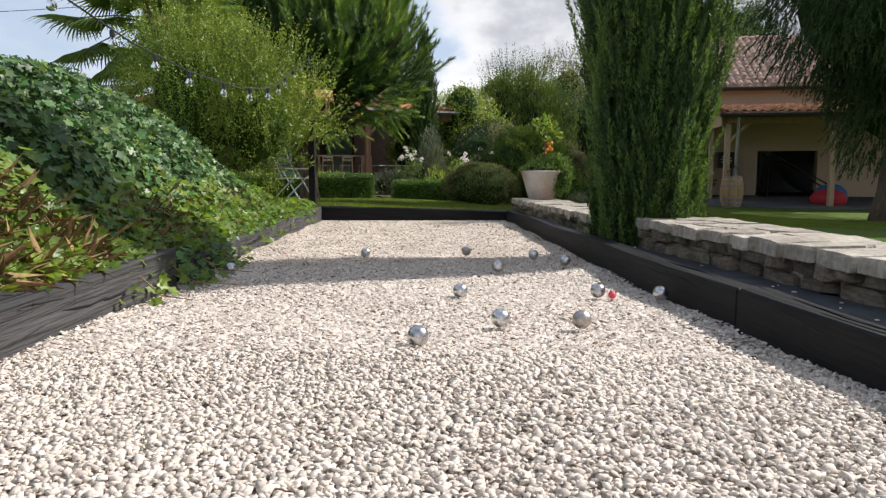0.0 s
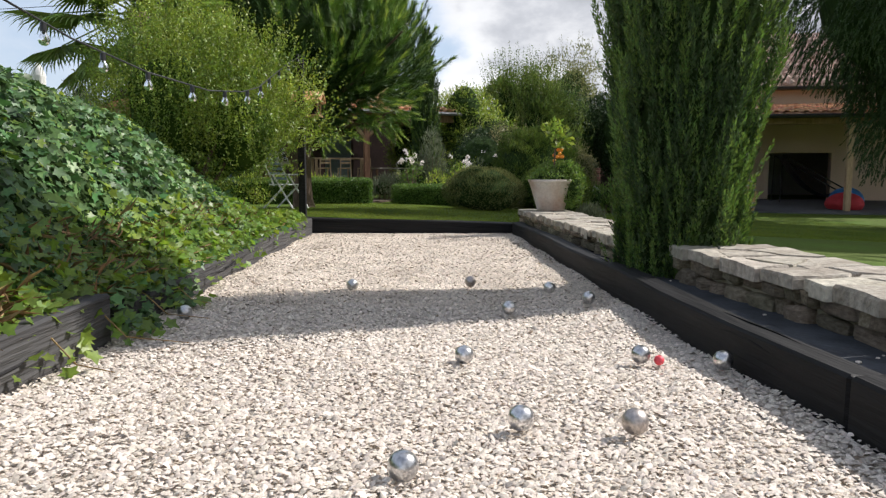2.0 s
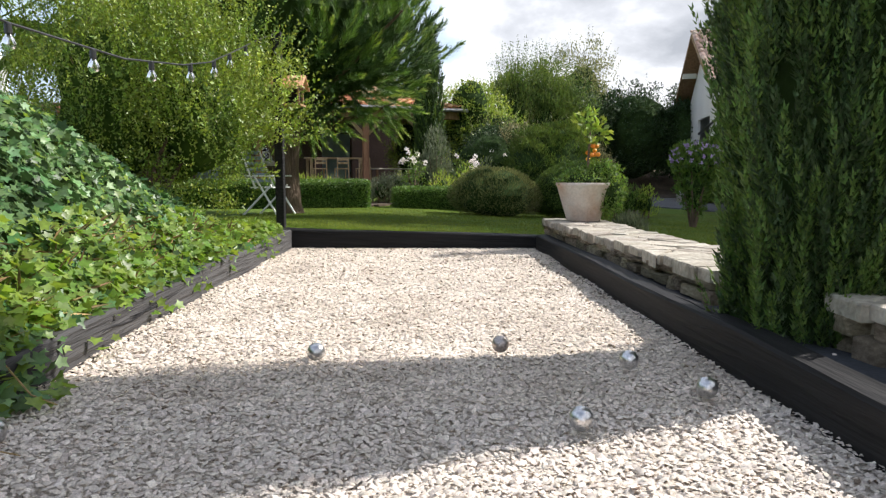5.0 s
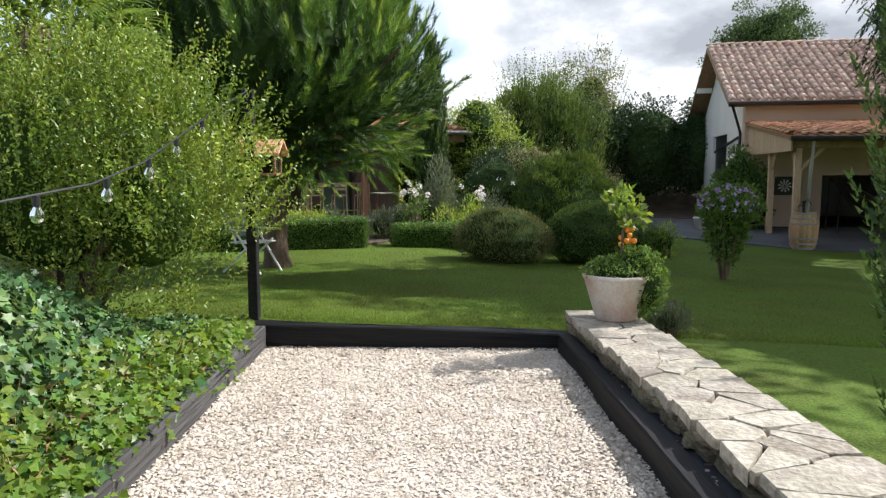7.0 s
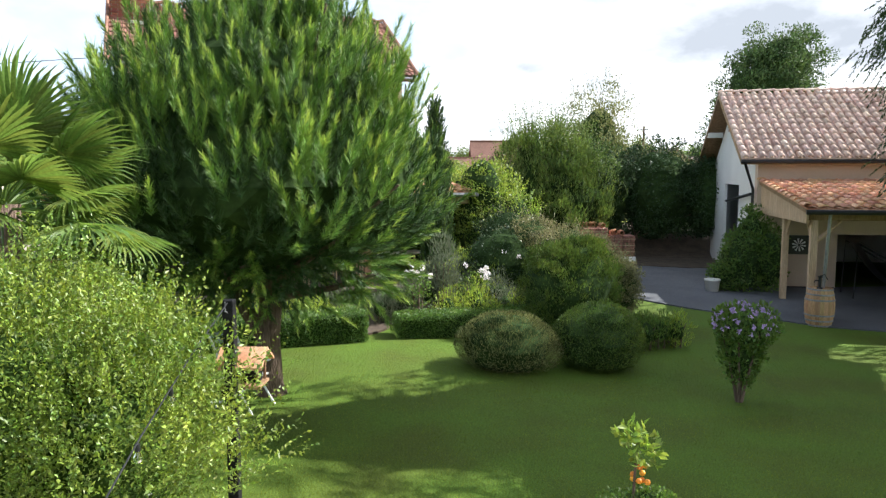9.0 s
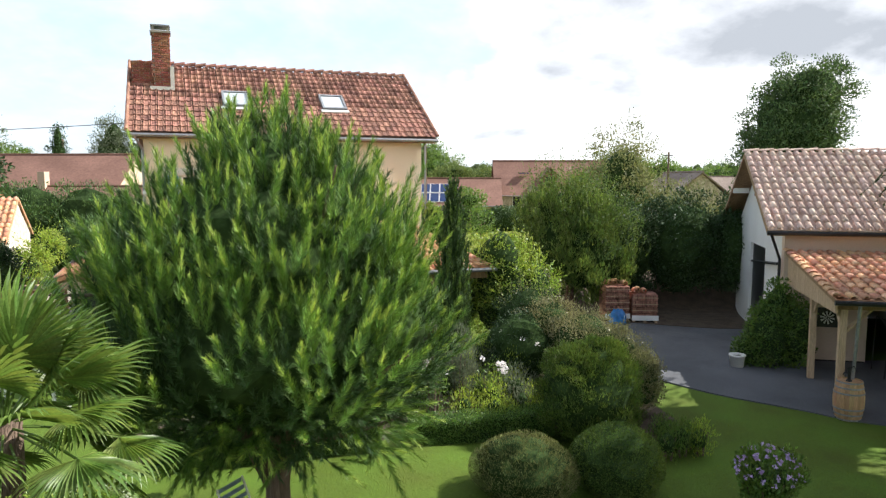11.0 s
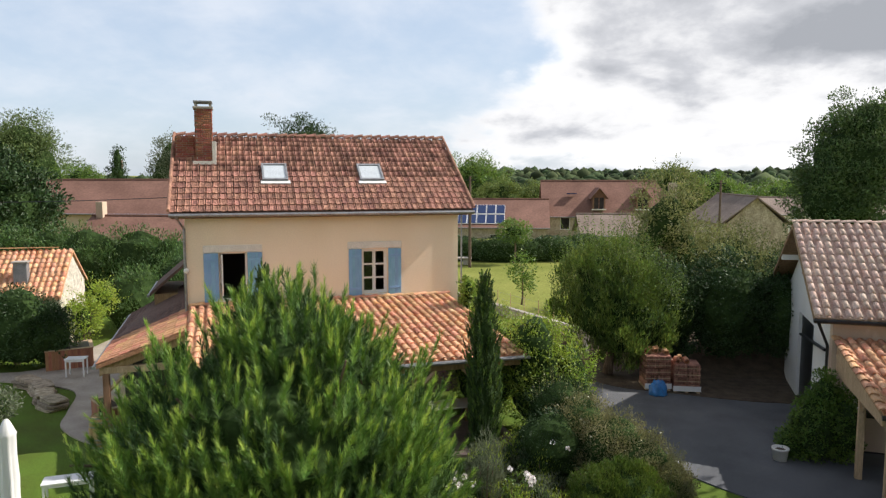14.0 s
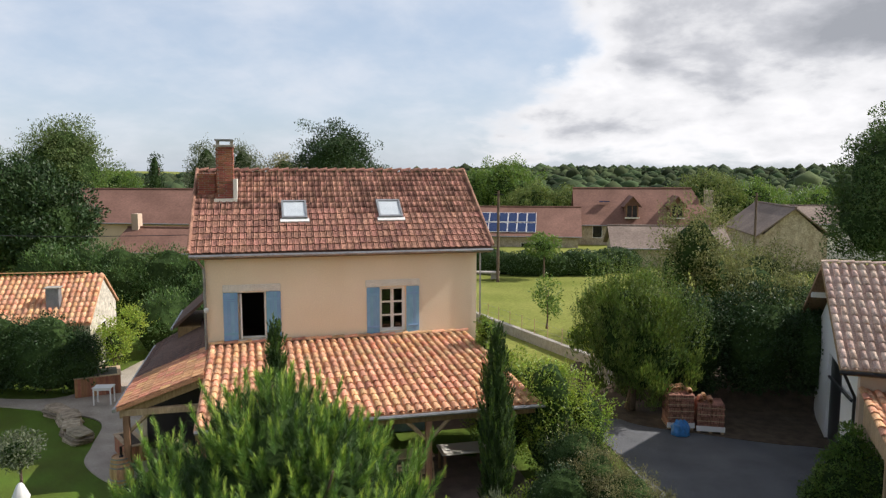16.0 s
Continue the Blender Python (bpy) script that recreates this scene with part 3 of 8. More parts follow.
def build_ground():
    def axis(edges, near, far):
        out = list(edges)
        a, b = min(edges), max(edges)
        v, s = b, near
        while v < far:
            v += s
            s = min(s * 1.06, 120)
            out.append(v)
        v, s = a, near
        while v > -far:
            v -= s
            s = min(s * 1.06, 120)
            out.append(v)
        return sorted(out)
    xs = axis([-1.80, -1.79] + [-1.79 + 0.4 * k for k in range(1, 9)] + [1.59, 1.60], 0.6, 1500)
    ys = axis([-4.0, -3.99] + [-3.5 + 0.6 * k for k in range(0, 23)] + [9.85, 9.86], 0.6, 1500)
    X, Y = np.meshgrid(xs, ys)
    Z = lawn_z(X, Y)
    Z = np.where((X > -1.795) & (X < 1.595) & (Y > -3.995) & (Y < 9.855), -0.12, Z)
    nx, ny = len(xs), len(ys)
    i = (np.arange(ny - 1)[:, None] * nx + np.arange(nx - 1)).ravel()
    me = mesh_of("ground", np.stack([X, Y, Z], -1).reshape(-1, 3), np.stack([i, i + 1, i + nx + 1, i + nx], 1), GRASS, True)
    me.materials.append(MEADOW)
    cx = np.array([p.center[:2] for p in me.polygons])
    far = (np.hypot(cx[:, 0], cx[:, 1] - 20) > 45) | ((cx[:, 1] > 34.4) & (cx[:, 0] > -11) & (cx[:, 0] < 12))
    me.polygons.foreach_set("material_index", far.astype(np.int32))
    tagged(obj("ground", me), "mown green lawn that passes into meadow", "lawn", kind="structure")


build_ground()


def sheet(name, outline, z, mat, label, lift=0.012, kind="structure", category="ground", slope=0.0):
    """A thin bed laid on the lawn inside an outline, following its slope."""
    bm = bmesh.new()
    n = 26
    o = np.array(outline)
    lo, hi = o.min(0), o.max(0)
    def inside(p):
        c = False
        for k in range(len(o)):
            a, b = o[k], o[k - 1]
            if (a[1] > p[1]) != (b[1] > p[1]) and p[0] < (b[0] - a[0]) * (p[1] - a[1]) / (b[1] - a[1]) + a[0]:
                c = not c
        return c
    f = bm.faces.new([bm.verts.new((x, y, 0)) for x, y in outline])
    for k in range(1, n):
        for ax in (0, 1):
            co = [0, 0, 0]
            co[ax] = lo[ax] + (hi[ax] - lo[ax]) * k / n
            no = [0, 0, 0]
            no[ax] = 1
            bmesh.ops.bisect_plane(bm, geom=list(bm.verts) + list(bm.edges) + list(bm.faces), plane_co=co, plane_no=no)
    for v in bm.verts:
        v.co.z = float(lawn_z(v.co.x, v.co.y)) + lift if z is None else (z(v.co.y) if callable(z) else z + slope * v.co.y)
    r = bmesh.ops.extrude_face_region(bm, geom=list(bm.faces))
    for v in r["geom"]:
        if isinstance(v, bmesh.types.BMVert):
            v.co.z -= 0.06
    bmesh.ops.recalc_face_normals(bm, faces=bm.faces)
    return tagged(part(name, bm, mat), label, category, kind=kind)


def rounded(pts, steps=6):
    """A closed outline through the points, as a smooth curve."""
    out, n = [], len(pts)
    P = [np.array(p, float) for p in pts]
    for k in range(n):
        a, b, c, d = P[k - 1], P[k], P[(k + 1) % n], P[(k + 2) % n]
        for s in range(steps):
            t = s / steps
            out.append(tuple(0.5 * (2 * b + (c - a) * t + (2 * a - 5 * b + 4 * c - d) * t * t + (3 * b - a - 3 * c + d) * t ** 3)))
    return out

# ---- the gravel court ----
sheet("pavement_court", [(-1.78, -3.98), (1.58, -3.98), (1.58, 9.84), (-1.78, 9.84)], lambda y: float(court_z(y)) - 0.022, GRIT, "bed of pale fine gravel under the loose stones", category="gravel")


def pebbles(name, x0, x1, y0, y1, step, size, subdiv, mat=None):
    xs, ys = np.meshgrid(np.arange(x0, x1, step), np.arange(y0, y1, step))
    p = np.stack([xs.ravel(), ys.ravel()], 1) + RNG.uniform(-0.6, 0.6, (xs.size, 2)) * step
    p = p[(p[:, 0] > COURT_L(p[:, 1]) - 0.02) & (p[:, 0] < COURT_R(p[:, 1]) + 0.02) & (p[:, 1] < COURT_END)]
    n = len(p)
    if subdiv:
        bm = bmesh.new()
        bmesh.ops.create_icosphere(bm, subdivisions=1, radius=1)
        bv = np.array([v.co[:] for v in bm.verts])
        bf = np.array([[v.index for v in f.verts] for f in bm.faces if f.calc_center_median().z > -0.35])
        bm.free()
    else:
        bv = np.array([(1, 0, 0), (0, 1, 0), (-1, 0, 0), (0, -1, 0), (0.2, 0.1, 0.9), (0, 0, -0.8)], float)
        bf = np.array([(0, 1, 4), (1, 2, 4), (2, 3, 4), (3, 0, 4)])
    a = RNG.uniform(0, 2 * np.pi, n)
    tilt = RNG.normal(0, 0.28, (n, 2))
    s = size * RNG.uniform(0.5, 1.45, (n, 1)) * np.stack([RNG.uniform(0.8, 1.3, n), RNG.uniform(0.6, 1.0, n), RNG.uniform(0.28, 0.62, n)], 1)
    v = bv[None] * (1 + RNG.uniform(-0.38, 0.34, (n, len(bv), 1))) * s[:, None]
    ca, sa = np.cos(a)[:, None], np.sin(a)[:, None]
    x, y = v[..., 0] * ca - v[..., 1] * sa, v[..., 0] * sa + v[..., 1] * ca
    z = v[..., 2] + x * tilt[:, :1] + y * tilt[:, 1:]
    heap = 0.008 * np.sin(1.9 * p[:, 0] + 0.7 * p[:, 1]) + 0.007 * np.sin(4.3 * p[:, 1] + 2.0 * p[:, 0])
    base = RNG.uniform(-0.004, 0.006, n) + heap - 0.006 + court_z(p[:, 1])
    V = np.stack([x + p[:, :1], y + p[:, 1:], z + base[:, None]], -1)
    F = (np.arange(n)[:, None, None] * len(bv) + bf[None]).reshape(-1, 3)
    tagged(obj(name, mesh_of(name, V.reshape(-1, 3), F, mat or PEBBLE)), "loose pale cream limestone gravel covering the court", "gravel", kind="stuff")


pebbles("gravel", -1.8, 1.6, 0.5, 1.9, 0.0122, 0.0098, True)
pebbles("gravel", -1.8, 1.6, 1.9, 4.4, 0.0142, 0.0102, False)
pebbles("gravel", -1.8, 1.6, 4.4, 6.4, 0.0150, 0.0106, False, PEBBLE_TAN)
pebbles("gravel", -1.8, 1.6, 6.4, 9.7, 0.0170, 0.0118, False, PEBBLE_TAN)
pebbles("gravel", -1.8, 1.6, -2.5, 0.5, 0.03, 0.02, False)


def sleeper(a, b, z0, z1, width, label, group="tarred sleepers round the court", mat=None):
    """A squared tarred timber from a to b in plan, with worn edges and an uneven top."""
    a, b = Vector((*a, 0)), Vector((*b, 0))
    L = (b - a).length
    bm = box((-width / 2, 0, z0), (width / 2, L, z1), 0.012)
    for k in range(1, 9):
        bmesh.ops.bisect_plane(bm, geom=list(bm.verts) + list(bm.edges) + list(bm.faces), plane_co=(0, L * k / 9, 0), plane_no=(0, 1, 0))
    for v in bm.verts:
        v.co.x += 0.008 * math.sin(3.1 * v.co.y + a.x * 5) * (1 if v.co.z > z0 + 0.05 else 0.4)
        v.co.z += 0.008 * math.sin(2.3 * v.co.y + 9 * v.co.x + a.y)
    ang = math.atan2(-(b - a).x, (b - a).y)
    o = tagged(part("sleeper", bm, mat or SLEEPER, None, "", Matrix.Translation((a.x, a.y, 0)) @ Matrix.Rotation(ang, 4, "Z")), label, "timber sleeper", group)
    rng = random.Random(int(100 * (a.x + 7 * a.y)))
    face = width / 2 * (1 if a.x < 0 else -1)
    for k in range(5):
        y0, dy, z = rng.uniform(0.1, L - 0.7), rng.uniform(0.25, 0.7), rng.uniform(z0 + 0.2, z1 - 0.02)
        part("crack", tube([(face, y0 + dy * s, z + 0.012 * math.sin(4 * s + k)) for s in (0, 0.3, 0.6, 1)], [0.001, 0.005, 0.004, 0.001], 5), SLEEPER, o)
        x = rng.uniform(-0.3, 0.3) * width
        part("crack", tube([(x + 0.01 * math.sin(5 * s + k), y0 + dy * s, z1 + 0.004 * math.sin(2.3 * (y0 + dy * s) + 9 * x + a.y)) for s in (0, 0.3, 0.6, 1)], [0.001, 0.005, 0.004, 0.001], 5), SLEEPER, o)
    return o


for k, (y0, y1, h) in enumerate([(-1.6, 1.0, 0.26), (1.01, 3.55, 0.245), (3.85, 6.5, 0.18), (6.51, 9.62, 0.20)]):
    sleeper((COURT_L(y0) - 0.11, y0), (COURT_L(y1) - 0.11, y1), -0.1, h, 0.2, "weathered black tarred timber sleeper below the ivy bank", mat=SLEEPER_GREY)
for k, (y0, y1, h, dx) in enumerate([(-1.6, 0.2, 0.22, 0), (0.21, 2.42, 0.225, 0), (2.43, 9.56, 0.205, 0.01)]):
    o = sleeper((COURT_R(y0) + 0.075 + dx, y0), (COURT_R(y1) + 0.075 + dx, y1), -0.1, h, 0.13, "tarred timber sleeper along the stone wall, blacker for its shade")
    if k == 2:
        o.matrix_basis = o.matrix_basis @ Matrix.Rotation(radians(-0.30), 4, "X")
end = sleeper((-1.80, COURT_END + 0.10), (1.09, COURT_END + 0.05), -0.1, 0.215, 0.17, "black tarred timber sleeper closing the far end")
end.matrix_basis = end.matrix_basis @ Matrix.Rotation(radians(-1.5), 4, "X")

# ledge of dark soil and felt between sleepers and wall
sheet("trim_ledge", [(COURT_R(0.0) + 0.10, 0.0), (2.12, 0.0), (1.85, 2.8), (1.66, 4.75), (1.55, 5.6), (1.20, 9.6), (COURT_R(9.6) + 0.10, 9.6)], 0.172, FELT, "black weed felt ledge behind the sleepers", category="ledge", slope=-0.006)


def strewn_stones():
    """Single pale stones that lie about on the felt."""
    rng = random.Random(21)
    bm = bmesh.new()
    for _ in range(70):
        y = rng.uniform(1.4, 9.2)
        x = COURT_R(y) + 0.16 + rng.random() ** 1.6 * max(0.05, wall_line(y) - COURT_R(y) - 0.18)
        r = rng.uniform(0.005, 0.011)
        for v in bmesh.ops.create_icosphere(bm, subdivisions=1, radius=1.0, matrix=Matrix.Translation((x, y, 0.172 - 0.006 * y + 0.4 * r)) @ Matrix.Rotation(rng.uniform(0, 6), 4, "Z") @ Matrix.Diagonal((r * 1.3, r, r * 0.6, 1)))["verts"]:
            v.co += Vector((rng.uniform(-1, 1), rng.uniform(-1, 1), rng.uniform(-0.5, 0.5))) * 0.18 * r
    tagged(part("strewn_stones", bm, PEBBLE, None), "few loose pale stones on the black felt", "gravel", kind="stuff")


# ---- dry stone wall ----
def rock(rng, sx, sy, sz):
    bm = bmesh.new()
    bmesh.ops.create_cube(bm, size=1)
    bmesh.ops.bevel(bm, geom=list(bm.edges), offset=0.16, segments=1, affect="EDGES")
    for v in bm.verts:
        v.co = Vector((v.co.x * sx * (1 + rng.uniform(-0.16, 0.12)), v.co.y * sy * (1 + rng.uniform(-0.12, 0.10)), v.co.z * sz * (1 + rng.uniform(-0.22, 0.12))))
    return bm


def wall_line(y):
    return 1.53 + 0.105 * (4.75 - y) if y < 5.2 else 1.35 - 0.085 * (y - 6.1)


def stone_wall(y0, y1, top, label, cap_seed):
    """A dry stone wall: rubble courses in front, flat slabs on top."""
    rng = random.Random(cap_seed)
    w = thing("stone_wall", pose(0, 0, 0), label, "stone wall", kind="structure")
    w.name = "wall_dry_stone"
    bm = prism([(wall_line(y0) + 0.07, y0 + 0.05), (wall_line(y0) + 0.52, y0 + 0.05), (wall_line(y1) + 0.52, y1 - 0.05), (wall_line(y1) + 0.07, y1 - 0.05)], -0.15, top - 0.055)
    part("wall_core", bm, RUBBLE, w)
    base = [rock(rng, 1, 1, 1) for _ in range(7)]
    shapes = []
    for bm in base:
        me = bpy.data.meshes.new("stone")
        bm.to_mesh(me)
        bm.free()
        me.materials.append(STONE)
        shapes.append(me)
    rows = [(0.02, 0.13), (0.13, 0.215), (0.215, top - 0.045)]
    for side, off in ((0, 0.080), (1, 0.52)):
        for z0, z1 in rows:
            y = y0
            while y < y1 - 0.04:
                L = min(rng.choice((0.09, 0.13, 0.18, 0.24, 0.32)) * rng.uniform(0.85, 1.15), y1 - y)
                h = (z1 - z0) * rng.uniform(0.75, 1.30)
                o = obj("stone", rng.choice(shapes), w)
                o.matrix_basis = pose(wall_line(y) + off + rng.uniform(-0.02, 0.02), y + L / 2, (z0 + z1) / 2 + rng.uniform(-0.008, 0.008), rng.uniform(-4, 4), rng.uniform(-5, 5), rng.uniform(-4, 4) + 2.7) @ Matrix.Diagonal((0.16, L * 0.97, h * 0.96, 1))
                y += L
    # flat slabs fitted to one another like crazy paving
    cell = 0.25
    seeds = []
    y = y0 + 0.1
    while y < y1 - 0.05:
        across = rng.choice((1, 2, 2, 2, 3))
        for k in range(across):
            seeds.append(Vector((0.60 * (k + 0.5) / across + rng.uniform(-0.07, 0.07) - 0.02, y + rng.uniform(-0.10, 0.10))))
        y += cell * rng.uniform(0.75, 1.25)
    for a in seeds:
        poly = [Vector((-0.01, y0 - 0.03)), Vector((0.59, y0 - 0.03)), Vector((0.59, y1 + 0.03)), Vector((-0.01, y1 + 0.03))]
        for b in seeds:
            if b is not a and (b - a).length < 1.2:
                mid, way = (a + b) / 2, (b - a).normalized()
                out = []
                for u, v in zip(poly, poly[1:] + poly[:1]):
                    du, dv = (u - mid).dot(way), (v - mid).dot(way)
                    if du <= 0:
                        out.append(u)
                    if du * dv < 0:
                        out.append(u + (v - u) * du / (du - dv))
                poly = out
        if len(poly) < 3:
            continue
        c = sum(poly, Vector((0, 0))) / len(poly)
        ring = []
        for u, v in zip(poly, poly[1:] + poly[:1]):
            m = max(1, int((v - u).length / 0.10))
            ring += [u + (v - u) * q / m for q in range(m)]
        gap = 0.004
        ring = [(q - c) * max(0.2, 1 - gap / max((q - c).length, 0.02)) + Vector((rng.uniform(-0.007, 0.007), rng.uniform(-0.007, 0.007))) for q in ring]
        thick, lift = rng.uniform(0.05, 0.075), rng.uniform(-0.006, 0.006)
        tx, ty = rng.uniform(-0.015, 0.015), rng.uniform(-0.015, 0.015)
        bm = bmesh.new()
        rows_ = [[bm.verts.new((q.x * f, q.y * f, z + tx * q.x + ty * q.y + (rng.uniform(-0.004, 0.004) if z > -0.02 else 0))) for q in ring] for f, z in ((1.0, -thick), (1.0, -0.012), (0.965, 0.0))]
        for lo_, hi_ in zip(rows_, rows_[1:]):
            for k in range(len(ring)):
                bm.faces.new((lo_[k], lo_[(k + 1) % len(ring)], hi_[(k + 1) % len(ring)], hi_[k]))
        heart = bm.verts.new((0, 0, 0.002))
        for k in range(len(ring)):
            bm.faces.new((rows_[2][k], rows_[2][(k + 1) % len(ring)], heart))
        part("cap_stone", bm, CAPSTONE, w, "", pose(wall_line(c.y) + c.x, c.y, top + lift))
    return w


strewn_stones()
stone_wall(-0.8, 4.78, 0.345, "low dry stone wall of ochre rubble with flat pale cap slabs", 3)
stone_wall(5.66, 9.80, 0.315, "low dry stone wall with pale cap slabs ending at the pot", 5)


# ---- boules ----
def boule(x, y, dull=False):
    bm = bmesh.new()
    bmesh.ops.create_uvsphere(bm, u_segments=32, v_segments=20, radius=0.037)
    o = part("boule", bm, STEEL_DULL if dull else STEEL, None, "", pose(x, y, court_z(y) + 0.041, RNG.uniform(0, 90), 0, RNG.uniform(0, 90)), True)
    for z in (-0.006, 0.006):
        g = part("groove", tube([(0.0366 * math.cos(a) * 0.985, 0.0366 * math.sin(a) * 0.985, z) for a in np.linspace(0, 2 * math.pi, 25)], 0.0006, 4), IRON, o)
    return tagged(o, "dull bronze-toned steel boule lying on the gravel" if dull else "shiny grooved steel boule lying on the gravel", "boule", "boules on the court")


for x, y, dull in [(0.087, 2.008, 0), (0.391, 2.366, 0), (0.702, 2.339, 1), (0.243, 3.139, 0), (0.494, 4.16, 0), (0.929, 3.156, 0), (1.215, 3.068, 0), (0.80, 4.85, 0), (0.975, 4.48, 0), (-0.45, 4.95, 0), (0.312, 5.10, 1), (-1.176, 4.012, 0)]:
    boule(x, y, bool(dull))
bm = bmesh.new()
bmesh.ops.create_icosphere(bm, subdivisions=3, radius=0.0195)
tagged(part("jack", bm, RED, None, "", pose(0.997, 3.14, court_z(3.14) + 0.022), True), "small red jack ball beside a boule", "jack ball")

# ---- roofs of separate tiles ----
def piece_mesh(name, profile, mat, thick=0.25, rise=0.32, taper=0.85):
    """One tile: a profile across (x, z), unit length down the slope, the lower end lifted over the next."""
    n = len(profile)
    v = [(x * taper, 0.0, z) for x, z in profile] + [(x, 1.06, z + rise) for x, z in profile] + [(x, 1.06, z + rise - thick) for x, z in profile]
    f = [(k, k + 1, n + k + 1, n + k) for k in range(n - 1)] + [(n + k, n + k + 1, 2 * n + k + 1, 2 * n + k) for k in range(n - 1)]
    return mesh_of(name, v, [q[::-1] for q in f], mat)


CANAL = [(0.5 * math.cos(a), 0.62 * math.sin(a)) for a in np.linspace(math.pi, 0, 7)]
FLAT = [(-0.5, 0.0), (-0.46, 0.30), (-0.36, 0.30), (-0.30, 0.05), (0.28, 0.05), (0.34, 0.34), (0.46, 0.34), (0.5, 0.0)]


def tile_field(parent, A, B, C, D, cols, rows, profile, mats, width, height, most=300, part_name="tile", jitter=0.03):
    """Tiles over the quad A (top left), B (top right), C (low right), D (low left): the lowest rows as pieces, the rest joined."""
    A, B, C, D = (np.array(q, float) for q in (A, B, C, D))
    one = piece_mesh(part_name, profile, mats[0])
    pv = np.array([v.co[:] for v in one.vertices])
    pf = [tuple(p.vertices) for p in one.polygons]
    rest_v, rest_f, made = [], [], 0
    per_row = cols
    for j in range(rows - 1, -1, -1):
        for i in range(cols):
            f, t0, t1 = (i + 0.5) / cols, j / rows, (j + 1) / rows
            p0 = (A + (B - A) * f) * (1 - t0) + (D + (C - D) * f) * t0
            p1 = (A + (B - A) * f) * (1 - t1) + (D + (C - D) * f) * t1
            down = p1 - p0
            across = unit(((B - A) * (1 - t0) + (C - D) * t0)[None])[0]
            nrm = unit(np.cross(unit(down[None]), across[None]))[0]
            if nrm[2] < 0:
                nrm = -nrm
            w = np.linalg.norm((B - A) * (1 - t0) + (C - D) * t0) / cols
            p0 = p0 + across * RNG.normal(0, jitter) * w + nrm * RNG.normal(0, 0.004)
            m = np.eye(4)
            m[:3, 0], m[:3, 1], m[:3, 2], m[:3, 3] = across * w * width, down * (1 + RNG.normal(0, 0.015)), nrm * height, p0
            if made < most:
                o = obj(part_name, one, parent)
                o.matrix_basis = Matrix(m.tolist())
                made += 1
            else:
                k = len(rest_v) * len(pv)
                rest_v.append(pv @ m[:3, :3].T + m[:3, 3])
                rest_f += [tuple(k + q for q in fc) for fc in pf]
    if rest_v:
        o = obj(part_name + "_field", mesh_of(part_name + "_field", np.concatenate(rest_v), np.array(rest_f), mats[1]), parent)
        o["kind"] = "stuff"


def gable_wall(x, y0, y1, ym, z0, ze, zr, t, bm=None):
    """A gable wall across y at x, with its peak at ym."""
    bm = bm or bmesh.new()
    prof = [(y0, z0), (y1, z0), (y1, ze), (ym, zr), (y0, ze)]
    a = [bm.verts.new((x, y, z)) for y, z in prof]
    b = [bm.verts.new((x + t, y, z)) for y, z in prof]
    bm.faces.new(a[::-1])
    bm.faces.new(b)
    for k in range(5):
        bm.faces.new((a[k], a[(k + 1) % 5], b[(k + 1) % 5], b[k]))
    bmesh.ops.recalc_face_normals(bm, faces=bm.faces)
    return bm


def wall_with_openings(x0, x1, y0, y1, z0, z1, holes):
    """A wall along x with rectangular openings (xa, xb, za, zb)."""
    bm = bmesh.new()
    xs = sorted({x0, x1, *(h[0] for h in holes), *(h[1] for h in holes)})
    for a, b in zip(xs, xs[1:]):
        cut = sorted((h[2], h[3]) for h in holes if h[0] <= a and h[1] >= b)
        z = z0
        for c, d in cut:
            if c > z:
                box((a, y0, z), (b, y1, c), 0, bm)
            z = d
        if z < z1:
            box((a, y0, z), (b, y1, z1), 0, bm)
    bmesh.ops.remove_doubles(bm, verts=bm.verts, dist=0.0005)
    return bm


# ---- the house ----
def brick_stack(parent, x0, x1, y0, y1, z0, z1, name="chimney"):
    """A square brick stack with its courses laid as pieces on all four sides."""
    st = part(name, box((x0 + 0.01, y0 + 0.01, z0), (x1 - 0.01, y1 - 0.01, z1)), MORTAR, parent, "weathered red brick chimney stack")
    bm = box((-0.5, -0.5, -0.5), (0.5, 0.5, 0.5), 0.08)
    me = bpy.data.meshes.new("brick")
    bm.to_mesh(me)
    bm.free()
    me.materials.append(BRICK)
    rows = int((z1 - z0) / 0.075)
    for j in range(rows):
        z = z0 + (j + 0.5) * (z1 - z0) / rows
        for side in range(4):
            L = (x1 - x0) if side % 2 == 0 else (y1 - y0)
            n = max(2, round(L / 0.22))
            for k in range(n):
                s = (k + 0.5 + (0.25 if j % 2 else -0.25) * 0.6) / n * L
                o = obj("brick", me, st)
                if side % 2 == 0:
                    c, d = (x0 + s, y0 if side == 0 else y1), (L / n * 0.93, 0.06)
                else:
                    c, d = (x0 if side == 1 else x1, y0 + s), (0.06, L / n * 0.93)
                o.matrix_basis = Matrix.Translation((c[0] + RNG.normal(0, 0.003), c[1] + RNG.normal(0, 0.003), z)) @ Matrix.Diagonal((d[0], d[1], (z1 - z0) / rows * 0.86, 1))
    return st


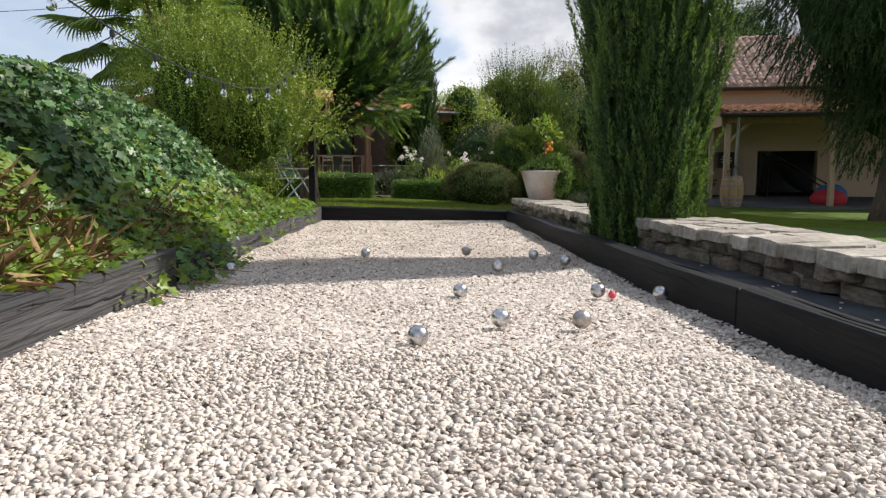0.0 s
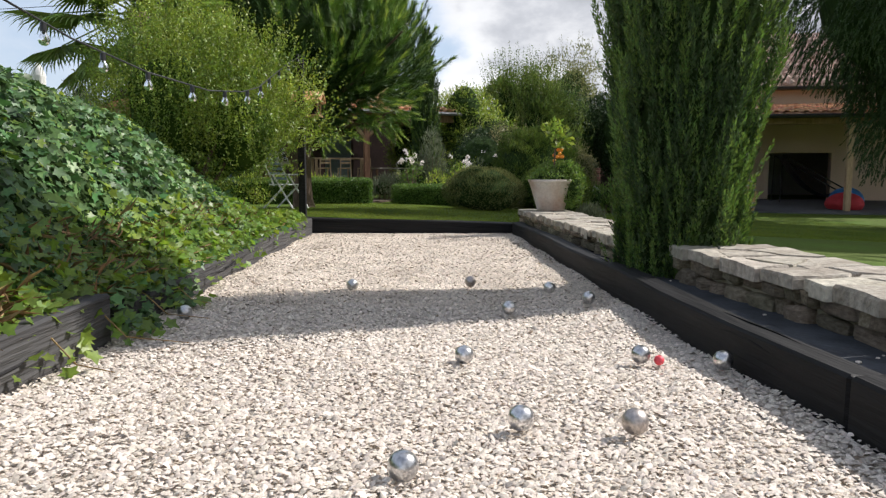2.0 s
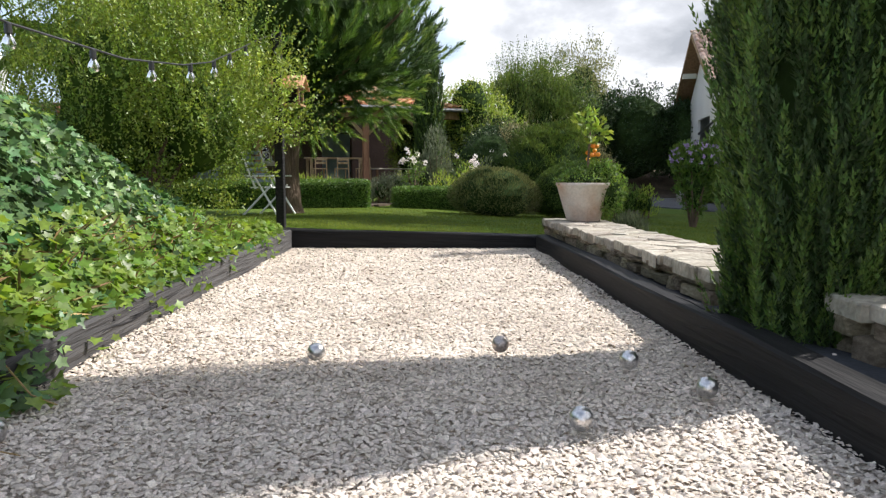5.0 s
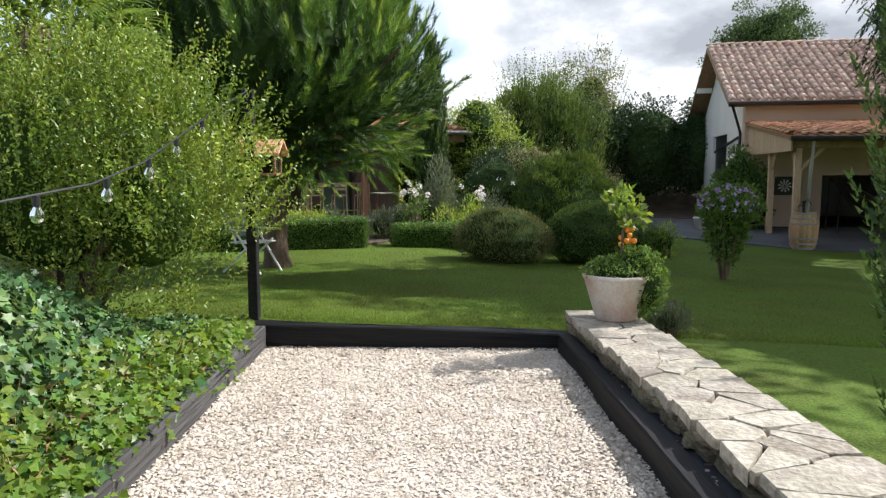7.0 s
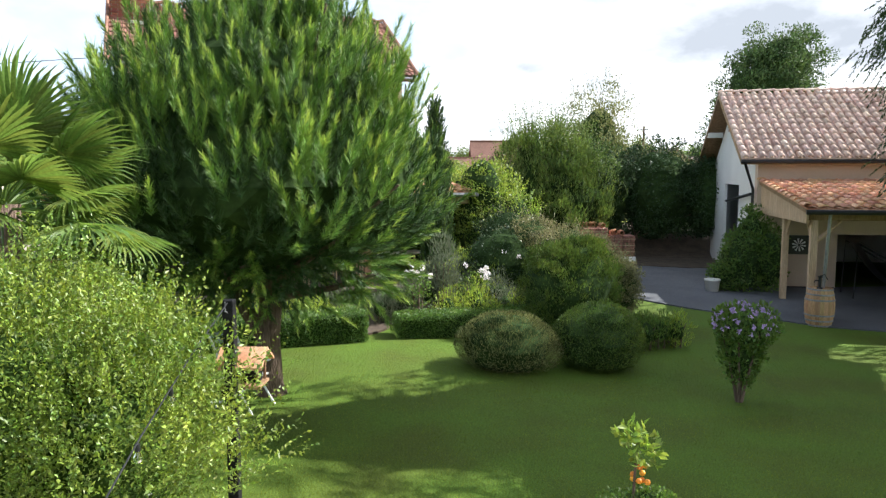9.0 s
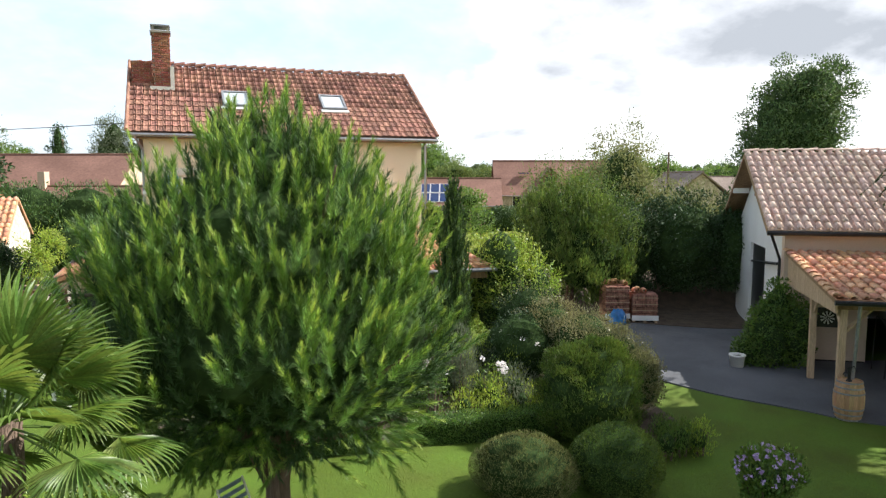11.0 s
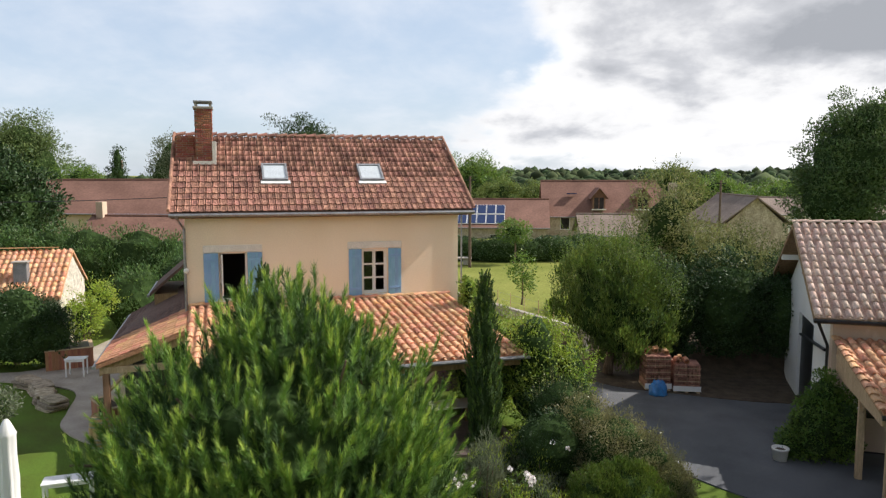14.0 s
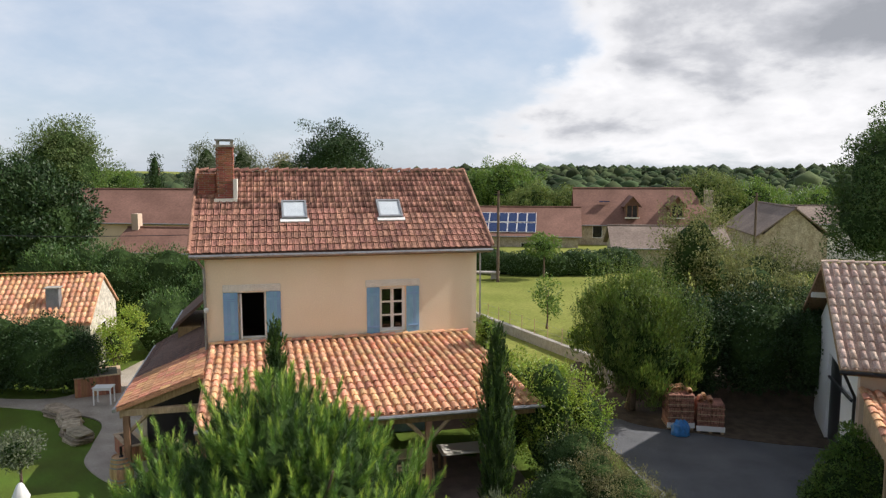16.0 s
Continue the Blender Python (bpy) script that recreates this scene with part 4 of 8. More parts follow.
def shutter(parent, x0, x1, z0, z1, y):
    s = part("shutter", box((x0, y - 0.035, z0), (x1, y, z1), 0.004), SHUTTER, parent, "faded sky-blue painted plank shutter")
    n = 4
    for k in range(n):
        a = x0 + (x1 - x0) * k / n
        part("plank", box((a + 0.006, y - 0.043, z0 + 0.01), (a + (x1 - x0) / n - 0.006, y - 0.034, z1 - 0.01), 0.003), SHUTTER, s)
    for z in (z0 + 0.25, z1 - 0.25):
        part("batten", box((x0 + 0.02, y - 0.058, z - 0.04), (x1 - 0.02, y - 0.042, z + 0.04), 0.004), SHUTTER, s)
        part("hinge_strap", box((x0 + 0.03, y - 0.063, z - 0.012), (x1 - 0.06, y - 0.057, z + 0.012), 0.002), SHUTTER, s)
    part("latch", box(((x0 + x1) / 2 - 0.015, y - 0.06, (z0 + z1) / 2 - 0.14), ((x0 + x1) / 2 + 0.015, y - 0.045, (z0 + z1) / 2 + 0.14), 0.003), SHUTTER, s)
    return s


def casement(parent, x0, x1, z0, z1, y, leaves, name="window"):
    w = part(name, wall_with_openings(x0, x1, y, y + 0.07, z0, z1, [(x0 + 0.05, x1 - 0.05, z0 + 0.05, z1 - 0.05)]), WHITEPAINT, parent, "white painted wooden casement window")
    part("sill", box((x0 - 0.05, y - 0.30, z0 - 0.07), (x1 + 0.05, y, z0 - 0.002), 0.01), LINTEL, w, "pale stone window sill")
    for a, b, turn in leaves:
        m = Matrix.Translation((a if turn <= 0 else b, y + 0.03, 0)) @ Matrix.Rotation(radians(turn), 4, "Z")
        L = b - a
        s = 0 if turn <= 0 else -L
        h = z1 - z0 - 0.1
        holes = [(s + 0.05, s + L - 0.05, z0 + 0.05 + 0.06 + k * (h - 0.06) / 3, z0 + 0.05 + (k + 1) * (h - 0.06) / 3) for k in range(3)]
        f = part("sash", wall_with_openings(s, s + L, -0.02, 0.02, z0 + 0.05, z1 - 0.05, holes), WHITEPAINT, w, "", m)
        for hx0, hx1, hz0, hz1 in holes:
            g = part("pane", box((hx0, -0.004, hz0), (hx1, 0.004, hz1)), PANE, f)
            g.visible_shadow = False
    return w


def build_house():
    H = thing("house", pose(-10.3, 26.8, 0, 0, 0, 22.5), "two-storey ochre rendered house with red tiled roof and blue shutters", "house")
    x0, x1, d, zt = -0.68, 8.64, 7.4, 6.72
    wins = [(0.36, 1.24, 3.80, 5.40), (5.12, 6.04, 3.80, 5.40)]
    low = [(1.0, 2.1, 0.0, 2.15), (3.2, 4.2, 0.95, 2.15), (5.6, 6.8, 0.0, 2.15)]
    part("wall", wall_with_openings(x0, x1, 0, 0.4, 3.3, zt, wins), RENDER_OCHRE, H)
    # lower wall in its own darker colour, which includes the porch shade
    part("porch_wall", wall_with_openings(x0, x1, 0, 0.4, -0.4, 3.298, low), PORCHWALL_SHADED, H, "dark maroon wall under the porch, with its shade in the colour")
    part("wall", box((x0, d - 0.4, -0.4), (x1, d, zt)), RENDER_OCHRE, H)
    for x in (x0, x1 - 0.4):
        part("gable", gable_wall(x, 0.402, d - 0.402, d / 2, -0.4, zt, 9.15, 0.4), RENDER_OCHRE, H)
    part("floor_slab", box((x0 + 0.41, 0.41, 3.2), (x1 - 0.41, d - 0.41, 3.4)), DARKROOM, H)
    part("inner_wall", box((x0 + 0.41, 2.6, -0.3), (x1 - 0.41, 2.7, 3.19)), DARKROOM, H)
    part("inner_wall", box((x0 + 0.41, 3.6, 3.41), (x1 - 0.41, 3.7, 6.6)), DARKROOM, H)
    # roof
    ze, zr, ov = 6.78, 9.42, 0.38
    rx0, rx1 = -1.12, 9.12
    for s in (0, 1):
        y_e = -ov if s == 0 else d + ov
        part("roof_deck", slab([(rx0 + 0.03, d / 2, zr - 0.04), (rx1 - 0.03, d / 2, zr - 0.04), (rx1 - 0.03, y_e, ze - 0.04), (rx0 + 0.03, y_e, ze - 0.04)], 0.14), TILE_BROWN_AND_SHADED, H)
    tile_field(H, (rx0, d / 2, zr), (rx1, d / 2, zr), (rx1, -ov, ze), (rx0, -ov, ze), 46, 14, FLAT, (TILE_FLAT, TILE_FLAT_J), 1.0, 0.10)
    one = piece_mesh("ridge_tile", [(0.5 * math.cos(a), 0.5 * math.sin(a)) for a in np.linspace(math.pi, 0, 7)], TILE_FLAT)
    n = 28
    for k in range(n):
        o = obj("ridge_tile", one, H)
        o.matrix_basis = Matrix.Translation((rx0 + (rx1 - rx0) * k / n, d / 2, zr - 0.02)) @ Matrix.Rotation(radians(-90), 4, "Z") @ Matrix.Diagonal((0.26, (rx1 - rx0) / n, 0.22, 1))
    part("verge", tube([(rx1 + 0.02, d / 2, zr + 0.10), (rx1 + 0.02, -ov, ze + 0.06)], 0.055, 8), TILE_FLAT_J, H)
    part("verge", tube([(rx0 - 0.02, d / 2, zr + 0.10), (rx0 - 0.02, -ov, ze + 0.06)], 0.055, 8), TILE_FLAT_J, H)
    part("fascia", box((rx0 + 0.05, -ov + 0.02, ze - 0.22), (rx1 - 0.05, -ov + 0.05, ze - 0.05)), TIMBER, H)
    part("gutter", tube([(rx0, -ov - 0.06, ze - 0.10), (rx1, -ov - 0.06, ze - 0.12)], 0.06, 8), ZINC, H)
    part("downpipe", tube([(x0 - 0.25, -ov - 0.06, ze - 0.12), (x0 - 0.02, -0.07, ze - 0.55), (x0 - 0.02, -0.07, 3.4)], 0.045, 8), ZINC, H)
    part("downpipe", tube([(x1 + 0.12, -0.05, ze - 0.25), (x1 + 0.12, -0.05, 3.5)], 0.03, 6), ZINC, H)
    # windows
    for (a, b, c, e), leaves in zip(wins, ([(0.40, 0.80, -82)], [(5.17, 5.58, 0), (5.59, 5.99, 0.01)])):
        part("lintel", box((a - 0.50, -0.03, e + 0.02), (b + 0.50, 0.2, e + 0.26), 0.012), LINTEL, H, "pale stone lintel over the window")
        casement(H, a, b, c, e, 0.18, leaves)
    shutter(H, -0.13, 0.34, 3.76, 5.40, -0.01)
    shutter(H, 1.26, 1.74, 3.76, 5.40, -0.01)
    shutter(H, 4.66, 5.11, 3.76, 5.40, -0.01)
    shutter(H, 6.06, 6.52, 3.76, 5.40, -0.01)
    casement(H, 3.2, 4.2, 0.95, 2.15, 0.18, [(3.25, 3.69, 0), (3.71, 4.15, 0.01)])
    for a, b in ((1.0, 2.1), (5.6, 6.8)):
        dr = part("door", box((a + 0.03, 0.2, 0.0), (b - 0.03, 0.26, 2.12), 0.006), TEAL, H, "grey-blue painted plank door")
        part("door_handle", tube([(a + 0.15, 0.19, 1.0), (a + 0.15, 0.12, 1.0), (a + 0.27, 0.12, 1.0)], 0.012, 6), IRON, dr)
    part("wall_lamp", lathe([(0.0, -0.10), (0.07, -0.06), (0.09, 0.02), (0.05, 0.07), (0.0, 0.09)], 12, False), WHITEPAINT, H, "small white wall lamp", Matrix.Translation((x0 + 0.02, -0.12, 4.86)), True)
    # skylights
    sl = Vector((0, -(d / 2 + ov), ze - zr)).normalized()
    nr = Vector((0, sl.z, -sl.y))
    nr = nr if nr.z > 0 else -nr
    for xc in (2.30, 5.72):
        c = Vector((xc, d / 2, zr)) + sl * 2.62
        m = Matrix((( 1, sl.x, nr.x, c.x), (0, sl.y, nr.y, c.y), (0, sl.z, nr.z, c.z), (0, 0, 0, 1)))
        f = part("skylight", wall_with_openings(-0.44, 0.44, -0.02, 0.14, -0.52, 0.52, [(-0.37, 0.37, -0.44, 0.44)]), LEAD, H, "roof window with a grey metal frame", m @ Matrix(((1, 0, 0, 0), (0, 0, 1, 0), (0, 1, 0, 0), (0, 0, 0, 1))))
        part("glazing", box((-0.37, -0.44, 0.06), (0.37, 0.44, 0.10)), SKYLITE, f, "", (m @ Matrix(((1, 0, 0, 0), (0, 0, 1, 0), (0, 1, 0, 0), (0, 0, 0, 1)))).inverted() @ m)
        part("flashing", box((-0.5, 0.50, 0.02), (0.5, 0.68, 0.07)), WHITEPAINT, f, "pale lead apron", (m @ Matrix(((1, 0, 0, 0), (0, 0, 1, 0), (0, 1, 0, 0), (0, 0, 0, 1)))).inverted() @ m)
    # chimneys
    st = brick_stack(H, -0.33, 0.20, 2.15, 2.75, 8.0, 10.28)
    part("chimney_cap", box((-0.40, 2.08, 10.28), (0.27, 2.82, 10.36), 0.01), MORTAR, st)
    for cx, cy in ((-0.34, 2.14), (0.14, 2.14), (-0.34, 2.68), (0.14, 2.68)):
        part("cap_leg", box((cx, cy, 10.36), (cx + 0.08, cy + 0.08, 10.50)), MORTAR, st)
    part("chimney_cowl", box((-0.38, 2.10, 10.50), (0.25, 2.80, 10.56), 0.01), LEAD, st)
    part("flashing", box((-0.45, 1.98, 8.28), (0.34, 2.14, 8.46)), LINTEL, st)
    part("flashing", box((0.21, 2.0, 8.34), (0.34, 3.0, 9.15)), LINTEL, st)
    brick_stack(H, -1.02, -0.42, 2.4, 3.1, 6.9, 9.35)
    # porch roof
    A, B, C, D = (-0.62, -0.03, 3.68), (8.25, -0.03, 3.68), (9.05, -5.5, 2.74), (-0.62, -5.5, 2.74)
    porch = thing("porch", pose(-10.3, 26.8, 0, 0, 0, 22.5), "timber porch with an orange canal-tiled roof along the house", "porch")
    low = lambda q, k: (q[0], q[1], q[2] - k)
    part("roof_deck", slab([low(q, 0.03) for q in (A, B, C, D)], 0.10), TILE_CANAL_J, porch)
    tile_field(porch, low(A, 0.02), low(B, 0.02), low(C, 0.02), low(D, 0.02), 36, 14, CANAL, (TILE_CANAL, TILE_CANAL_J), 0.74, 0.11)
    one = piece_mesh("ridge_tile", CANAL, TILE_CANAL)
    for k in range(20):
        o = obj("ridge_tile", one, porch)
        o.matrix_basis = Matrix.Translation((A[0] + (B[0] - A[0]) * k / 20, -0.1, 3.70)) @ Matrix.Rotation(radians(-90), 4, "Z") @ Matrix.Diagonal((0.2, 0.46, 0.12, 1))
    part("gutter", tube([(-0.6, -5.58, 2.66), (9.1, -5.58, 2.64)], 0.06, 8), ZINC, porch)
    part("beam", box((-0.6, -5.35, 2.36), (8.9, -5.17, 2.60), 0.01), TIMBER, porch)
    for x in (-0.45, 2.4, 5.7, 7.72):
        p = part("post", box((x - 0.09, -5.35, -0.15), (x + 0.09, -5.17, 2.36), 0.01), TIMBER, porch)
        for s in (-1, 1):
            part("brace", tube([(x, -5.26, 1.75), (x + s * 0.62, -5.26, 2.38)], 0.06, 4), OAK, p, "pale new oak brace")
    part("side_beam", box((8.2, -5.2, 2.42), (8.36, -0.1, 2.62), 0.01), TIMBER, porch)
    # floor painted as dark as it lies in shade
    part("paving", box((-0.8, -5.9, -0.3), (8.9, 0, 0.03), 0.01), PORCHFLOOR_SHADED, porch)
    # left wing
    W = thing("lean_to", pose(-10.3, 26.8, 0, 0, 0, 22.5), "side lean-to with flat tiles, brown for shade, orange for sun at the front", "lean-to")
    # one tiled roof: back part coloured as shaded, front part as sunlit
    a, b, c, e = (-0.70, 5.2, 3.85), (-0.62, -2.5, 3.38), (-3.05, -2.55, 2.55), (-3.02, 5.2, 2.62)
    part("roof_deck", slab([a, lerp(a, b, 0.62), lerp(e, c, 0.62), e], 0.12), TILE_BROWN_AND_SHADED, W)
    tile_field(W, a, lerp(a, b, 0.62), lerp(e, c, 0.62), e, 17, 9, FLAT, (TILE_BROWN_AND_SHADED, TILE_BROWN_AND_SHADED), 0.98, 0.04, part_name="flat_tile")
    part("roof_front", slab([low(lerp(a, b, 0.62), 0.02), low(b, 0.02), low(c, 0.02), low(lerp(e, c, 0.62), 0.02)], 0.12), TILE_SUNLIT, W)
    tile_field(W, lerp(a, b, 0.62), b, c, lerp(e, c, 0.62), 10, 8, FLAT, (TILE_SUNLIT, TILE_SUNLIT), 0.98, 0.05, part_name="flat_tile")
    part("gutter", tube([(-3.1, 5.2, 2.52), (-3.12, -2.6, 2.46)], 0.06, 8), ZINC, W)
    part("front_beam", slab([(-3.0, -2.42, 2.42), (-0.62, -2.42, 3.25), (-0.62, -2.30, 3.25), (-3.0, -2.30, 2.42)], 0.26), TIMBER, W)
    part("tie_beam", box((-3.0, -2.44, 2.22), (-0.5, -2.28, 2.42), 0.01), OAK, W)
    p = part("post", box((-2.92, -2.44, 0.0), (-2.74, -2.26, 2.25), 0.01), TIMBER, W)
    part("brace", tube([(-2.83, -2.35, 1.65), (-2.2, -2.35, 2.25)], 0.06, 4), OAK, p)
    part("wall", box((-2.9, 0.5, 0), (-2.75, 5.1, 2.45)), RENDER_OCHRE, W)
    part("wall", box((-2.74, 0.5, 0), (-0.7, 0.65, 2.45)), DARKROOM, W)
    part("upper_roof", slab([(-0.7, 7.2, 4.9), (-0.7, 3.6, 4.9), (-2.2, 3.6, 3.6), (-2.2, 7.2, 3.6)], 0.12), TILE_BROWN_AND_SHADED, W)
    part("upper_wall", box((-2.05, 3.7, 2.6), (-0.7, 7.1, 3.55)), TIMBER, W)
    part("upper_gutter", tube([(-2.26, 7.2, 3.52), (-2.26, 3.6, 3.50)], 0.05, 8), ZINC, W)
    return H


build_house()


# ---- the barn with its open lean-to ----
def build_barn():
    m = pose(9.05, 26.47, 0, 0, 0, -9.2)
    B = thing("barn", m, "rendered barn with a weathered canal-tile roof", "barn")
    L, d, ze, zr = 14.0, 7.92, 3.80, 6.20
    part("wall", wall_with_openings(0, L, 0, 0.35, -0.8, 3.72, [(2.35, 4.4, -0.38, 1.5)]), RENDER_PINK, B)
    part("wall", box((0, d - 0.35, -0.8), (L, d, 3.72)), RENDER_WHITE, B)
    # left gable with a barn opening
    part("gable", gable_wall(0, 0.352, 2.66, 2.66, -0.8, 3.7, 5.18, 0.35), RENDER_WHITE, B)
    part("gable", gable_wall(0, 5.26, d - 0.352, 5.26, -0.8, 3.7, 5.18, 0.35), RENDER_WHITE, B)
    bm = bmesh.new()
    pr = [(2.662, 2.95), (5.258, 2.95), (5.258, 5.20), (3.96, 6.05), (2.662, 5.20)]
    va = [bm.verts.new((0, y, z)) for y, z in pr]
    vb = [bm.verts.new((0.35, y, z)) for y, z in pr]
    bm.faces.new(va)
    bm.faces.new(vb[::-1])
    for k in range(5):
        bm.faces.new((va[k], va[(k + 1) % 5], vb[(k + 1) % 5], vb[k]))
    bmesh.ops.recalc_face_normals(bm, faces=bm.faces)
    part("gable", bm, RENDER_WHITE, B)
    part("gable", gable_wall(L - 0.35, 0.352, d - 0.352, d / 2, -0.8, 3.7, 6.0, 0.35), RENDER_WHITE, B)
    part("barn_door", box((0.10, 2.66, -0.8), (0.18, 5.26, 2.95)), BLACK, B, "dark plank barn door")
    x0, x1, ov = -0.6, L + 0.5, 0.42
    for s in (0, 1):
        ye = -ov if s == 0 else d + ov
        part("roof_deck", slab([(x0 + 0.02, d / 2, zr - 0.05), (x1, d / 2, zr - 0.05), (x1, ye, ze - 0.05), (x0 + 0.02, ye, ze - 0.05)], 0.14), TIMBER, B)
        part("under_tiles", slab([(x0 + 0.04, d / 2, zr - 0.01), (x1, d / 2, zr - 0.01), (x1, ye + (0.03 if s == 0 else -0.03), ze - 0.01), (x0 + 0.04, ye + (0.03 if s == 0 else -0.03), ze - 0.01)], 0.035), TILE_BARN_J, B)
    tile_field(B, (x0, d / 2, zr), (x1, d / 2, zr), (x1, -ov, ze), (x0, -ov, ze), 58, 13, CANAL, (TILE_BARN, TILE_BARN_J), 0.72, 0.12, most=0)
    one = piece_mesh("ridge_tile", CANAL, TILE_BARN)
    for k in range(32):
        o = obj("ridge_tile", one, B)
        o.matrix_basis = Matrix.Translation((x0 + 0.47 * k, d / 2, zr + 0.02)) @ Matrix.Rotation(radians(-90), 4, "Z") @ Matrix.Diagonal((0.24, 0.47, 0.12, 1))
    part("purlin", box((x0 + 0.05, d / 2 + 2.0, 4.72), (0.0, d / 2 + 2.2, 4.92)), RENDER_WHITE, B)
    part("purlin", box((x0 + 0.05, d / 2 - 2.2, 4.72), (0.0, d / 2 - 2.0, 4.92)), TIMBER, B)
    part("gutter", tube([(x0, -ov - 0.05, ze - 0.10), (x1, -ov - 0.05, ze - 0.12)], 0.06, 8), BLACK, B)
    part("downpipe", tube([(x0 + 0.12, -ov - 0.05, ze - 0.15), (-0.08, 0.2, 2.85), (-0.08, 0.25, -0.5)], 0.045, 8), BLACK, B)
    part("gutter_bracket", tube([(-0.12, 0.3, 2.7), (-0.12, 4.2, 2.35)], 0.05, 6), BLACK, B)
    # lean-to
    Lt = thing("open_shed", m, "open timber lean-to with canal tiles against the barn", "lean-to")
    A, Bq, C, D = (0.05, -0.02, 3.13), (L, -0.02, 3.13), (L, -4.95, 2.50), (0.07, -4.95, 2.50)
    low = lambda q, k: (q[0], q[1], q[2] - k)
    part("roof_deck", slab([low(q, 0.03) for q in (A, Bq, C, D)], 0.10), TIMBER, Lt)
    tile_field(Lt, A, Bq, C, D, 54, 11, CANAL, (TILE_CANAL, TILE_CANAL_J), 0.74, 0.11, most=0)
    part("under_tiles", slab([low(q, 0.005) for q in (A, Bq, C, D)], 0.025), TILE_CANAL_J, Lt)
    one = piece_mesh("verge_tile", CANAL, TILE_CANAL)
    for k in range(12):
        o = obj("verge_tile", one, Lt)
        p = lerp(A, D, k / 12)
        o.matrix_basis = Matrix.Translation((p[0], p[1], p[2] + 0.03)) @ Matrix.Rotation(radians(180), 4, "Z") @ Matrix.Rotation(radians(-6), 4, "X") @ Matrix.Diagonal((0.22, 0.42, 0.12, 1))
    part("gutter", tube([(0.02, -5.03, 2.42), (L, -5.03, 2.40)], 0.06, 8), BLACK, Lt)
    bm = bmesh.new()
    q = [(0.10, -0.1, 2.97), (0.12, -4.7, 2.40), (0.12, -4.7, 2.12), (0.11, -0.9, 2.12), (0.10, -0.1, 2.20)]
    va = [bm.verts.new(p) for p in q]
    vb = [bm.verts.new((p[0] + 0.05, p[1], p[2])) for p in q]
    bm.faces.new(va)
    bm.faces.new(vb[::-1])
    for k in range(5):
        bm.faces.new((va[k], va[(k + 1) % 5], vb[(k + 1) % 5], vb[k]))
    bmesh.ops.recalc_face_normals(bm, faces=bm.faces)
    part("side_boarding", bm, OAK, Lt, "pale oak boarding under the verge")
    part("beam", box((0.20, -4.62, 2.20), (L, -4.46, 2.42), 0.01), TIMBER, Lt)
    for x, y in ((0.36, -2.0), (0.36, -4.5), (3.36, -4.6), (7.0, -4.6)):
        p = part("post", box((x - 0.08, y - 0.08, -0.8), (x + 0.08, y + 0.08, 2.22), 0.008), OAK, Lt)
        part("brace", tube([(x, y, 1.6), (x + (0.6 if y < -4 else 0.0), y + (0 if y < -4 else -0.5), 2.2)], 0.05, 4), OAK, p)
        part("brace", tube([(x, y, 1.65), (x + (-0.02 if y < -4 else 0.0), y + 0.5, 2.22)], 0.05, 4), OAK, p)
    part("downpipe", tube([(0.58, -4.95, 2.4), (0.58, -4.68, 0.3)], 0.04, 8), ZINC, Lt)
    return B


build_barn()

